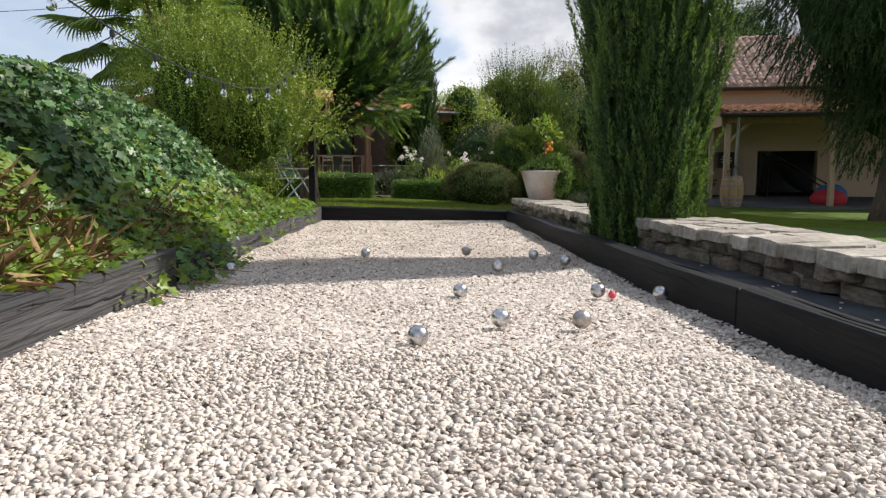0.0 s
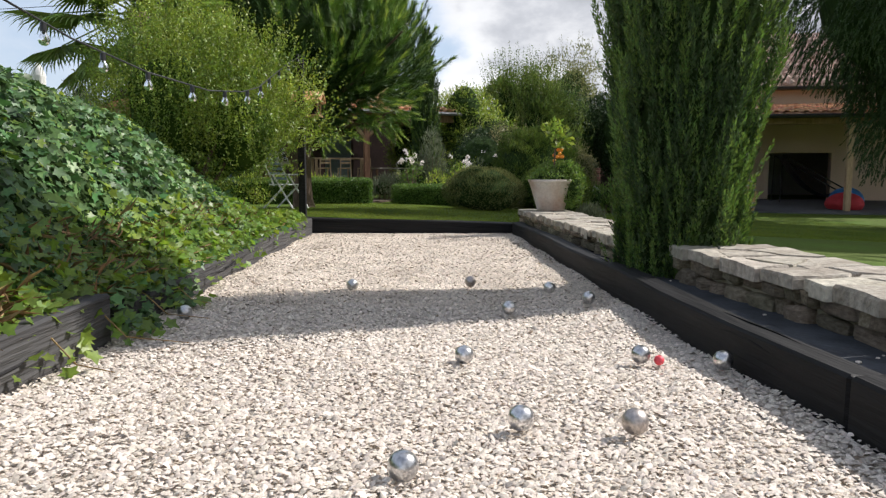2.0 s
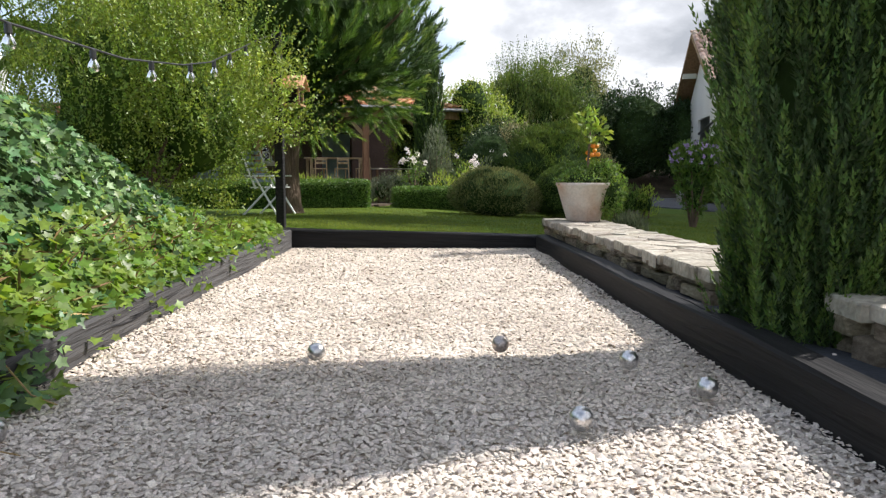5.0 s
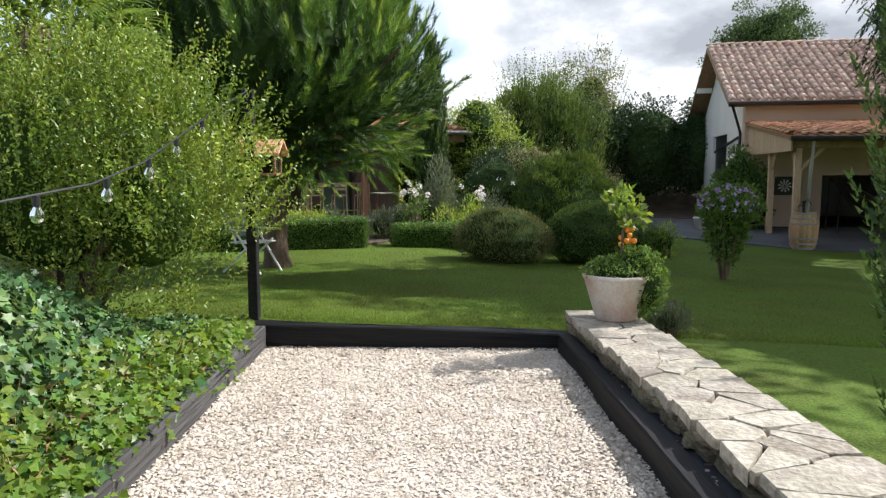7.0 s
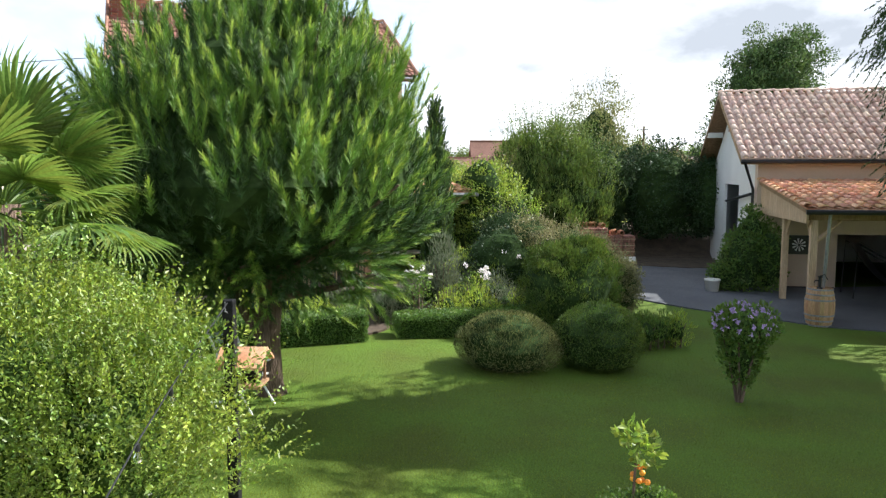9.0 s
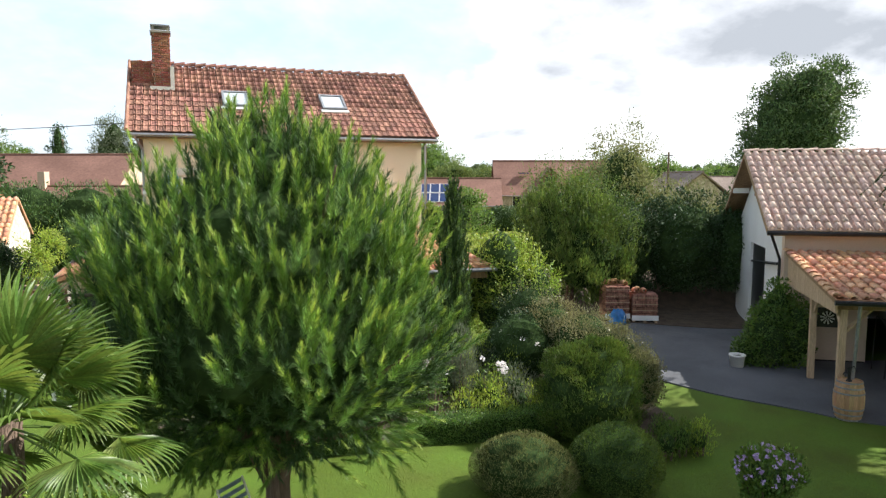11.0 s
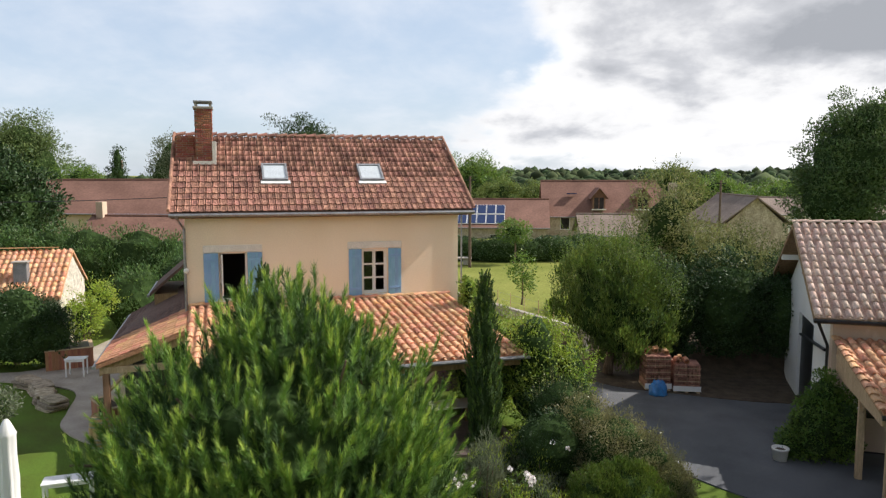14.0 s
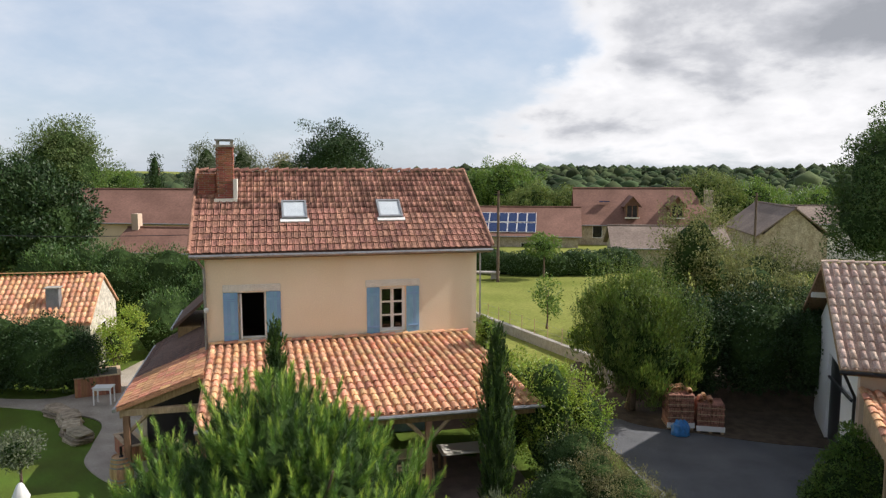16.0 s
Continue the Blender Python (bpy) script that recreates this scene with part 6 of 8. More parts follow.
# ---- dark weeping tree over the right side of the lawn ----
def weeping_tree():
    at = (9.4, 14.8)
    t = thing("weeping_tree", pose(*at, float(lawn_z(*at))), "large dark conifer with long drooping branches beside the lawn", "tree")
    blobs = [((0, 0, 6.2), (2.8, 3.0, 3.2)), ((-1.0, -0.2, 4.4), (1.7, 1.9, 2.0)), ((0.8, 0.3, 4.2), (2.2, 2.4, 2.3)), ((0.4, 0.1, 2.7), (1.8, 1.8, 1.7)), ((-0.5, -1.2, 4.3), (1.4, 1.4, 1.5)),
             # these seven are unseen crown, added to shade lawn, drive and shed
             ((1.2, 2.7, 8.6), (2.7, 2.5, 3.2)), ((1.5, 2.4, 11.0), (2.3, 2.1, 2.8)), ((3.6, 2.0, 8.6), (3.3, 3.5, 3.2)), ((4.8, 5.6, 8.6), (3.2, 3.2, 3.2)), ((5.2, 8.2, 8.8), (3.4, 3.6, 3.8)), ((2.9, 0.2, 3.6), (2.0, 2.2, 2.6)), ((2.6, -2.2, 6.6), (3.0, 3.0, 3.2))]
    for some, n, k, leaf in ((blobs[:5], 12000, 22, 0.055), (blobs[5:], 4600, 16, 0.12)):
        p, d = crown(some, n, 0.40, 0.22, 1.6, 1.0)
        keep = p[:, 2] > 1.15
        p, d = p[keep], d[keep]
        sprays(p, unit(0.55 * d + np.array((0, 0, -0.8)) + 0.35 * sphere_dirs(len(p))), k, 0.36, leaf, 0.5, WEEPLEAF, "drooping_foliage", t, 0.9, 0.5)
    # core masses painted as the shade behind the drooping twigs
    blob_core("inner_foliage", blobs, 0.60, SHADE_CORE, t, 2.0)
    ends = [tuple(np.array(c) + 0.5 * np.array(r) * e) for (c, r), e in zip(blobs * 2, sphere_dirs(len(blobs) * 2))]
    limb_set(t, (0, 0, -0.1), 6.0, 0.26, ends)


weeping_tree()


# ---- short grass standing on the lawn nearest the court ----
def lawn_blades():
    n = 190000
    x, y = RNG.uniform(-3.2, 9.5, n), 9.9 + 11 * RNG.random(n) ** 1.5
    keep = ~((x > 0.85) & (x < 1.95) & (y < 9.95))
    x, y = x[keep], y[keep]
    n = len(x)
    p = np.stack([x, y, lawn_z(x, y) - 0.004], 1)
    o = obj("grass", leaf_mesh("grass", p, np.array((0, 0, 1.0)) + 0.55 * sphere_dirs(n), sphere_dirs(n), RNG.uniform(0.015, 0.035, n), 0.2, BLADE, NEEDLE))
    tagged(o, "short mown grass blades at the end of the court", "grass", kind="stuff")


lawn_blades()

# ---- drive, terrace and beds ----
sheet("road_drive", rounded(outer([(1.8, 31.6), (2.6, 29.0), (3.4, 26.4), (4.1, 24.6), (5.8, 23.0), (7.8, 22.0), (10, 20.9), (16, 19.6), (23, 18), (23, 27), (9.4, 26.5), (10.3, 31.0), (9.2, 31.4), (6, 31.9), (4, 32.6)])), None, DRIVE, "grey gravel drive in front of the barn", 0.035, category="drive")
sheet("pavement_terrace", rounded(outer([(-12.4, 23.6), (-14.3, 24.7), (-15.1, 26.2), (-16.2, 28.3), (-18.0, 29.0), (-21.5, 29.4), (-26, 29.2), (-26, 30.2), (-20, 30.6), (-19.6, 34), (-19.4, 41), (-14.8, 41), (-14.0, 30.0), (-12.2, 25.5)])), None, TERRACE, "pale gravel path beside the house", 0.05, category="path")
sheet("ground_earth", rounded(outer([(3.0, 32.4), (6.2, 31.5), (9.4, 31.2), (11.5, 31.5), (11.5, 38.5), (1.5, 37)])), None, SOIL, "bare brown earth under the hedge", 0.06, category="earth")
sheet("ground_bed", rounded([(-1.2, 18.6), (1.7, 19.4), (3.4, 19.0), (4.6, 19.3), (4.2, 21.5), (2.6, 24.2), (1.5, 27.0), (-0.6, 24.4), (-1.3, 21.5)]), None, SOIL, "planted earth bed behind the box hedge", 0.045, category="flower bed")
sheet("ground_bed", rounded([(-6.0, 16.6), (-2.0, 18.2), (-2.0, 20.2), (-6.4, 19.0)]), None, SOIL, "planted earth bed in front of the porch", 0.045, category="flower bed")


def shoots(name, blobs, n, leaves, length, size, mat, parent, width=0.5, up=0.8, top=0.0, seed=0.0):
    """Thin shoots that stand out of a crown, each with leaves along it."""
    p, d = crown(blobs, n * 2, 0.08, 0.16, 2.2, seed)
    k = d[:, 2] > top
    p, d = p[k][:n], d[k][:n]
    n = len(p)
    ax = unit(0.55 * d + up * np.array((0, 0, 1)) + 0.3 * sphere_dirs(n))
    L = length * RNG.uniform(0.4, 1.2, n)
    s = np.tile(np.linspace(0, 1, leaves), (n, 1))
    at = p[:, None] + ax[:, None] * (s * L[:, None])[..., None]
    way = unit(ax[:, None] * 0.6 + RNG.normal(size=(n, leaves, 3)) * 0.7)
    m = n * leaves
    o = obj(name, leaf_mesh(name, at.reshape(-1, 3), way.reshape(-1, 3), sphere_dirs(m) + np.array((0, 0, 0.6)), size * RNG.uniform(0.6, 1.2, m) * np.repeat(1, m), width, mat), parent)
    o["kind"] = "stuff"
    return o


SH = bpy.data.objects["privet_shrub"]
shoots("shoot_growth", PRIVET, 1350, 22, 0.50, 0.037, SHRUB, SH, 0.5, 1.6, -0.35)
shoots("shoot_growth", [(c, tuple(0.8 * q for q in r)) for c, r in PRIVET], 600, 16, 0.5, 0.038, SHRUB, SH, 0.5, 1.3, -0.5, 3.0)
shoots("shoot_growth", [((0.92, 0.0, 1.05), (0.66, 0.60, 0.80))], 330, 20, 0.60, 0.042, SHRUB, SH, 0.5, 0.5, -0.3)

# ---- beds ----
R2 = random.Random(5)


def perennials(x0, x1, y0, y1, n, h0, h1, mats, label):
    for _ in range(n):
        x, y = R2.uniform(x0, x1), R2.uniform(y0, y1)
        h = R2.uniform(h0, h1)
        bush("perennial", (x, y), [((0, 0, h * 0.45), (0.26 + 0.1 * h, 0.24 + 0.1 * h, h * 0.55))], 620, 0.085, R2.choice(mats), label, "plant", stems=3, width=0.22, up=1.4, depth=0.8, rough=0.2, core=0.45)


perennials(-5.6, -2.1, 17.7, 20.2, 22, 0.45, 0.75, [LIGHTLEAF, GREYLEAF, LIGHTLEAF], "low leafy perennials in the bed before the porch")
perennials(-1.2, 1.3, 19.1, 23.2, 36, 0.7, 1.25, [LIGHTLEAF, LIGHTLEAF, GREYLEAF, LIGHTLEAF], "tall loose perennials behind the box hedge")
perennials(-2.2, -1.2, 19.2, 20.8, 5, 0.6, 0.9, [DULLLEAF, GREYLEAF], "greyish lavender clump beside the grass path")
perennials(3.5, 4.5, 18.3, 19.4, 6, 0.35, 0.8, [LIGHTLEAF, MIDLEAF], "light green leafy plants at the edge of the lawn")


def roses(at, n, z0, z1, spread, mat, label):
    t = bush("rose_bush", at, [((0, 0, z1 * 0.5), (spread, spread, z1 * 0.5))], 700, 0.06, MIDLEAF, label, stems=5, width=0.6, depth=0.8, core=0)
    for _ in range(n):
        c = np.array((R2.uniform(-spread, spread), R2.uniform(-spread, spread), R2.uniform(z0, z1)))
        d = sphere_dirs(14)
        obj("rose", leaf_mesh("rose", c + 0.02 * d, d + np.array((0, 0, 0.4)), sphere_dirs(14), 0.065, 0.95, mat), t)


roses((-0.95, 19.7), 11, 0.95, 1.35, 0.32, PETAL, "rose bush with white blooms")
roses((0.3, 20.4), 8, 0.95, 1.3, 0.4, PETAL, "rose bush with white blooms")
roses((0.9, 22.3), 5, 1.0, 1.35, 0.4, PETAL, "rose bush with white blooms")
bush("fennel", (-0.45, 20.6), [((0, 0, 0.95), (0.35, 0.35, 0.95))], 2600, 0.12, GREYLEAF, "tall feathery grey-green plant in the bed", "plant", stems=5, width=0.08, up=1.6, depth=0.9, core=0)

# mixed hedge along the drive
for k, (x, y, h, r) in enumerate([(1.1, 24.2, 2.1, 0.95), (1.6, 23.2, 2.0, 0.9), (2.40, 22.3, 1.9, 1.0), (2.95, 21.5, 1.65, 0.95), (3.35, 20.9, 1.3, 0.70)]):
    b = [((0, 0, h * 0.5), (r, r, h * 0.52))]
    t = bush("glossy_hedge_shrub", (x, y), b, 12000, 0.055, [DARKLEAF, DULLLEAF, DULLLEAF, DULLLEAF, DULLLEAF][k], "glossy bronze-green hedge shrub beside the drive", width=0.5, depth=0.3, core=0.84, up=0.6)
    shoots("shoot_growth", b, 40, 10, 0.4, 0.05, DULLLEAF, t, 0.5, 1.0, 0.3)
bush("dark_shrub", (0.75, 22.6), [((0, 0, 0.85), (0.95, 0.8, 0.95))], 7000, 0.06, DARKLEAF, "dense dark green shrub in the bed", core=0.86)

# climber over the end of the porch
t = bush("climbing_plant", (0.55, 25.9), [((-0.1, 0, 1.5), (0.95, 0.9, 1.7)), ((0.7, 0.6, 1.3), (0.95, 0.9, 1.6)), ((-0.5, 1.4, 2.2), (0.8, 1.0, 1.2)), ((0.9, -0.8, 0.8), (0.8, 0.8, 1.0)), ((-0.2, -0.2, 2.7), (0.75, 0.7, 1.0)), ((-1.35, 1.9, 1.5), (0.8, 1.5, 1.7)), ((-2.2, 2.8, 1.3), (0.8, 1.2, 1.6))], 28000, 0.085, VINELEAF, "light green climber covering the end of the porch", "climber", stems=6, depth=0.35, rough=0.25, core=0.78)
shoots("shoot_growth", [((-0.1, 0, 1.6), (1.0, 0.9, 1.7)), ((0.7, 0.6, 1.3), (1.0, 0.9, 1.6))], 160, 12, 0.6, 0.08, VINELEAF, t, 0.6, 0.5, 0.0)
t = thing("climbing_plant", pose(-1.75, 28.9, 3.0), "yellow-green vine at the corner of the house", "climber")
foliage("leaves", [((0, 0, 0.45), (0.45, 0.5, 0.75)), ((-0.1, -0.2, 1.0), (0.3, 0.3, 0.5)), ((0.4, -0.9, 0.05), (0.6, 0.7, 0.45))], 3600, 0.10, VINELEAF, t, depth=0.5, core=0.6)
part("stem", tube([(0.1, 0.2, -3.1), (0.05, 0.1, -1.2), (0, 0, 0.6)], [0.03, 0.025, 0.012], 6), BARK, t)

# climber and pot at the corner of the barn
t = bush("climbing_plant", (8.35, 25.6, -0.20), [((0.05, 0, 0.90), (0.78, 0.55, 1.0)), ((0.30, 0.2, 1.65), (0.45, 0.45, 0.80)), ((0.75, -0.1, 1.0), (0.50, 0.45, 1.0)), ((-0.4, 0.1, 0.5), (0.5, 0.45, 0.6))], 9500, 0.095, MIDLEAF, "leafy climber on the corner of the barn", "climber", depth=0.35, rough=0.25, core=0.78)


def pot(name, at, r, h, mat, label, plant=None):
    t = thing(name, pose(*at), label, "flower pot")
    part("vessel", lathe([(0.0, 0.01), (r * 0.78, 0.0), (r * 0.97, h * 0.88), (r * 1.06, h * 0.88), (r * 1.06, h), (r * 0.92, h), (r * 0.90, h * 0.9), (0, h * 0.86)], 20, False), mat, t, smooth=True)
    part("soil", lathe([(0.0, h * 0.9), (r * 0.9, h * 0.88)], 16, False), SOIL, t)
    return t


pot("zinc_pot", (7.40, 25.3, -0.185), 0.22, 0.42, RENDER_WHITE, "pale round planter beside the barn climber")


# ---- casks ----
def cask(at, h, r, label):
    t = thing("wine_cask", pose(*at), label, "barrel")
    n = 22
    prof = lambda s: r * (0.80 + 0.20 * math.sin(math.pi * s))
    for k in range(n):
        a0, a1 = 2 * math.pi * (k + 0.03) / n, 2 * math.pi * (k + 0.97) / n
        bm = bmesh.new()
        rows = []
        for s in np.linspace(0, 1, 8):
            q = prof(s)
            rows.append([bm.verts.new((q * math.cos(a), q * math.sin(a), s * h)) for a in (a0, (a0 + a1) / 2, a1)] + [bm.verts.new((q * 0.92 * math.cos(a), q * 0.92 * math.sin(a), s * h)) for a in (a1, a0)])
        for u, v in zip(rows, rows[1:]):
            for j in range(5):
                bm.faces.new((u[j], u[(j + 1) % 5], v[(j + 1) % 5], v[j]))
        bm.faces.new(rows[0][::-1])
        bm.faces.new(rows[-1])
        part("stave", bm, CASK, t)
    for s in (0.03, 0.16, 0.30, 0.70, 0.84, 0.97):
        q = prof(s) + 0.004
        part("hoop", lathe([(q, s * h - 0.022), (q + 0.004, s * h - 0.02), (q + 0.004, s * h + 0.02), (q, s * h + 0.022)], 28, False), ZINC, t, "dull galvanised hoop")
    part("head", lathe([(0.0, h - 0.03), (prof(1) * 0.92, h - 0.03)], 24, False), CASK, t)
    return t


cask((8.72, 21.55, -0.345), 0.93, 0.34, "pale oak wine cask standing on the drive by the shed post")
cask((-12.25, 23.55, 0.04), 0.93, 0.34, "weathered oak wine cask on the gravel by the lean-to")
p = thing("hand_pump", pose(8.70, 21.55, 0.555), "small black cast-iron hand pump on top of the cask", "hand pump")
part("pump_body", lathe([(0.0, 0), (0.07, 0.0), (0.06, 0.03), (0.035, 0.05), (0.035, 0.26), (0.05, 0.28), (0.05, 0.31), (0.0, 0.33)], 14, False), IRON, p)
part("spout", tube([(-0.03, 0, 0.20), (-0.12, 0, 0.20), (-0.14, 0, 0.15)], 0.016, 6), IRON, p)
part("lever", tube([(0, 0, 0.30), (0.10, 0, 0.36), (0.18, 0, 0.22)], 0.011, 6), IRON, p)
p = thing("hand_pump", pose(-12.25, 23.55, 0.94), "small black cast-iron hand pump on top of the cask", "hand pump")
part("pump_body", lathe([(0.0, 0), (0.07, 0.0), (0.06, 0.03), (0.035, 0.05), (0.035, 0.30), (0.0, 0.33)], 14, False), IRON, p)
part("lever", tube([(0, 0, 0.30), (0.10, 0, 0.36), (0.18, 0, 0.22)], 0.011, 6), IRON, p)


# ---- under the barn's open shed ----
BARN = pose(9.05, 26.47, 0, 0, 0, -9.2)
t = thing("dartboard", BARN @ pose(1.25, -0.03, 1.17), "dartboard in a square black cabinet on the wall", "dartboard")
part("cabinet", box((-0.29, -0.05, -0.29), (0.29, 0.02, 0.29), 0.008), BLACK, t)
for k in range(20):
    a0, a1 = math.pi * 2 * k / 20, math.pi * 2 * (k + 1) / 20
    bm = bmesh.new()
    vs = [bm.verts.new((q * math.cos(a), -0.056, q * math.sin(a))) for q, a in ((0.03, a0), (0.2, a0), (0.2, a1), (0.03, a1))]
    bm.faces.new(vs)
    part("segment", bm, WHITEPAINT if k % 2 else IRON, t)
t = thing("picture_frame", BARN @ pose(0.66, -0.02, 1.2), "narrow dark frame with a pale print on the wall", "picture")
part("frame", box((-0.13, -0.03, -0.27), (0.13, 0.015, 0.27), 0.006), BLACK, t)
part("print", box((-0.09, -0.036, -0.22), (0.09, -0.028, 0.22)), WHITEPAINT, t)
tagged(part("plinth", box((0.0, -0.06, -0.7), (2.33, -0.002, -0.12), 0.01), DARKROOM, None, "", BARN), "dark painted plinth along the barn wall", "plinth", kind="structure").name = "trim_plinth"
t = thing("hammock_chair", BARN @ pose(3.3, -1.2, -0.21), "dark fabric hammock chair slung in a frame", "hammock chair")
bm = bmesh.new()
rows = []
for s in np.linspace(0, 1, 12):
    x, z = -0.9 + 1.9 * s, 1.45 - 1.25 * s + 0.55 * (s - 0.5) ** 2 * 4 - 0.45
    rows.append([bm.verts.new((x, y, z + 0.15 * abs(y))) for y in (-0.45, 0, 0.45)])
for u, v in zip(rows, rows[1:]):
    for j in range(2):
        bm.faces.new((u[j], u[j + 1], v[j + 1], v[j]))
bmesh.ops.solidify(bm, geom=list(bm.faces), thickness=0.03)
part("sling", bm, BLACK, t)
for y in (-0.5, 0.5):
    part("frame_tube", tube([(-1.0, y, 0.0), (-0.95, y, 1.6), (1.05, y, 0.45), (1.1, y, 0.0)], 0.025, 8), IRON, t)


def beanbag(at, r, h, mat, label):
    bm = bmesh.new()
    g = bmesh.ops.create_icosphere(bm, subdivisions=4, radius=1)
    for v in bm.verts:
        d = v.co.copy()
        s = 1 + 0.05 * math.sin(5 * math.atan2(d.y, d.x)) * (1 - abs(d.z))
        v.co = Vector((d.x * r * s, d.y * r * s, max(-0.32, d.z * 0.62 + 0.05) * h + 0.32 * h))
    b = part("beanbag", bm, mat, None, "", pose(*at), True)
    tagged(b, label, "beanbag")
    part("seam", tube([(r * 1.005 * math.cos(a), r * 1.005 * math.sin(a), 0.35 * h) for a in np.linspace(0, 2 * math.pi, 33)], 0.008, 5), mat, b)


beanbag((11.95, 22.1, -0.33), 0.52, 0.55, REDBAG, "round red fabric beanbag on the shed floor")
beanbag((12.45, 22.95, -0.30), 0.50, 0.66, BLUEBAG, "round blue fabric beanbag on the shed floor")


# ---- pallets of roof tiles ----
def pallet(at, rot, layers, label, topping):
    t = thing("tile_pallet", pose(*at, 0, 0, rot), label, "pallet of tiles")
    for y in (-0.42, -0.1, 0.22, 0.42):
        part("board", box((-0.5, y - 0.06, 0.10), (0.5, y + 0.06, 0.125), 0.003), OAK, t)
    for x in (-0.42, 0, 0.42):
        part("bearer", box((x - 0.05, -0.48, 0.0), (x + 0.05, 0.48, 0.10), 0.003), OAK, t)
    for j in range(layers):
        for k in range(2):
            x = -0.49 + 0.49 * k
            b = part("tile_block", box((x + 0.01, -0.47 + 0.02 * (j % 2), 0.13 + 0.25 * j), (x + 0.48, 0.47, 0.13 + 0.25 * j + 0.235), 0.02), TILE_FLAT, t)
            for q in range(7):
                part("tile_edge", box((x + 0.02 + 0.065 * q, -0.485, 0.14 + 0.25 * j), (x + 0.065 + 0.065 * q, -0.455, 0.13 + 0.25 * j + 0.225), 0.006), TILE_FLAT, b)
            part("strap", box((x + 0.0, -0.495, 0.13 + 0.25 * j + 0.10), (x + 0.49, -0.487, 0.13 + 0.25 * j + 0.125)), OAK, b)
    z = 0.13 + 0.25 * layers
    for k in range(topping):
        part("loose_tile", lathe([(0.10, -0.2), (0.115, -0.2), (0.10, 0.2), (0.085, 0.2)], 8, False), TILE_CANAL, t, "", pose(-0.35 + 0.17 * k, R2.uniform(-0.2, 0.2), z + 0.09, 90, R2.uniform(-10, 10), 0))
    part("wrap", wall_with_openings(-0.51, 0.51, -0.50, -0.49, 0.10, 0.30, []), CANVAS, t, "torn pale plastic wrap")


pallet((5.2, 32.2, -0.25), 5, 5, "pallet of red roof tiles under the tree", 5)
pallet((6.32, 32.1, -0.30), -3, 4, "pallet of red roof tiles with torn wrap", 3)
bm = bmesh.new()
bmesh.ops.create_icosphere(bm, subdivisions=4, radius=1)
for v in bm.verts:
    v.co = Vector((v.co.x * 0.33, v.co.y * 0.30, max(-0.3, v.co.z) * 0.42 + 0.13)) * (1 + 0.12 * math.sin(7 * v.co.x + 5 * v.co.z) * math.sin(6 * v.co.y))
tagged(part("sack", bm, BLUEBAG, None, "", pose(5.15, 31.25, -0.24), True), "crumpled blue plastic sack on the drive", "sack")

# ---- pole, bird house and festoon lights ----
t = thing("pole", pose(-1.80, 9.86, 0), "black square post at the corner of the court", "post")
part("shaft", box((-0.045, -0.045, -0.1), (0.045, 0.045, 2.30), 0.005), SLEEPER, t)
part("hook", tube([(0, -0.05, 2.2), (0, -0.10, 2.22), (0, -0.10, 2.30)], 0.007, 6), ZINC, t)
t = thing("bird_house", pose(-1.735, 10.02, 1.53) @ Matrix.Scale(0.84, 4), "bird table with a terracotta-coloured pitched roof on the post", "bird house")
part("floor", box((-0.20, -0.17, 0.0), (0.20, 0.17, 0.03), 0.004), TIMBER, t)
for x in (-0.17, 0.15):
    for y in (-0.14, 0.12):
        part("corner_post", box((x, y, 0.03), (x + 0.025, y + 0.025, 0.25)), TIMBER, t)
for s in (-1, 1):
    part("roof", slab([(-0.24, 0, 0.40), (0.24, 0, 0.40), (0.24, s * 0.23, 0.24), (-0.24, s * 0.23, 0.24)], 0.025), TILE_CANAL_J, t)
part("back_panel", box((-0.15, -0.02, 0.03), (0.14, 0.12, 0.25)), SLEEPER, t, "dark box under the roof")
part("bracket", box((-0.22, -0.20, -0.06), (-0.13, 0.03, 0.0)), SLEEPER, t)

CABLE = [(-2.0, -2.2, 2.9), (-2.0, 0.6, 2.18), (-2.0, 1.8, 1.95), (-2.0, 2.7, 1.80), (-1.98, 3.6, 1.665), (-1.95, 4.5, 1.54), (-1.86, 5.3, 1.46), (-1.72, 6.1, 1.43), (-1.66, 6.8, 1.50), (-1.68, 7.4, 1.61), (-1.75, 8.1, 1.79), (-1.79, 9.0, 2.05), (-1.80, 9.82, 2.28)]
t = thing("post", pose(-2.0, -2.2, 0), "black square post holding the festoon cable", "post")
part("shaft", box((-0.045, -0.045, 0.2), (0.045, 0.045, 2.95), 0.005), SLEEPER, t)
t = thing("festoon_lights", pose(0, 0, 0), "black festoon cable with clear unlit bulbs", "string lights")
fine = [Vector(lerp(a, b, s)) for a, b in zip(CABLE, CABLE[1:]) for s in (0, 0.25, 0.5, 0.75)] + [Vector(CABLE[-1])]
part("cable", tube(fine, 0.006, 6), BLACK, t)
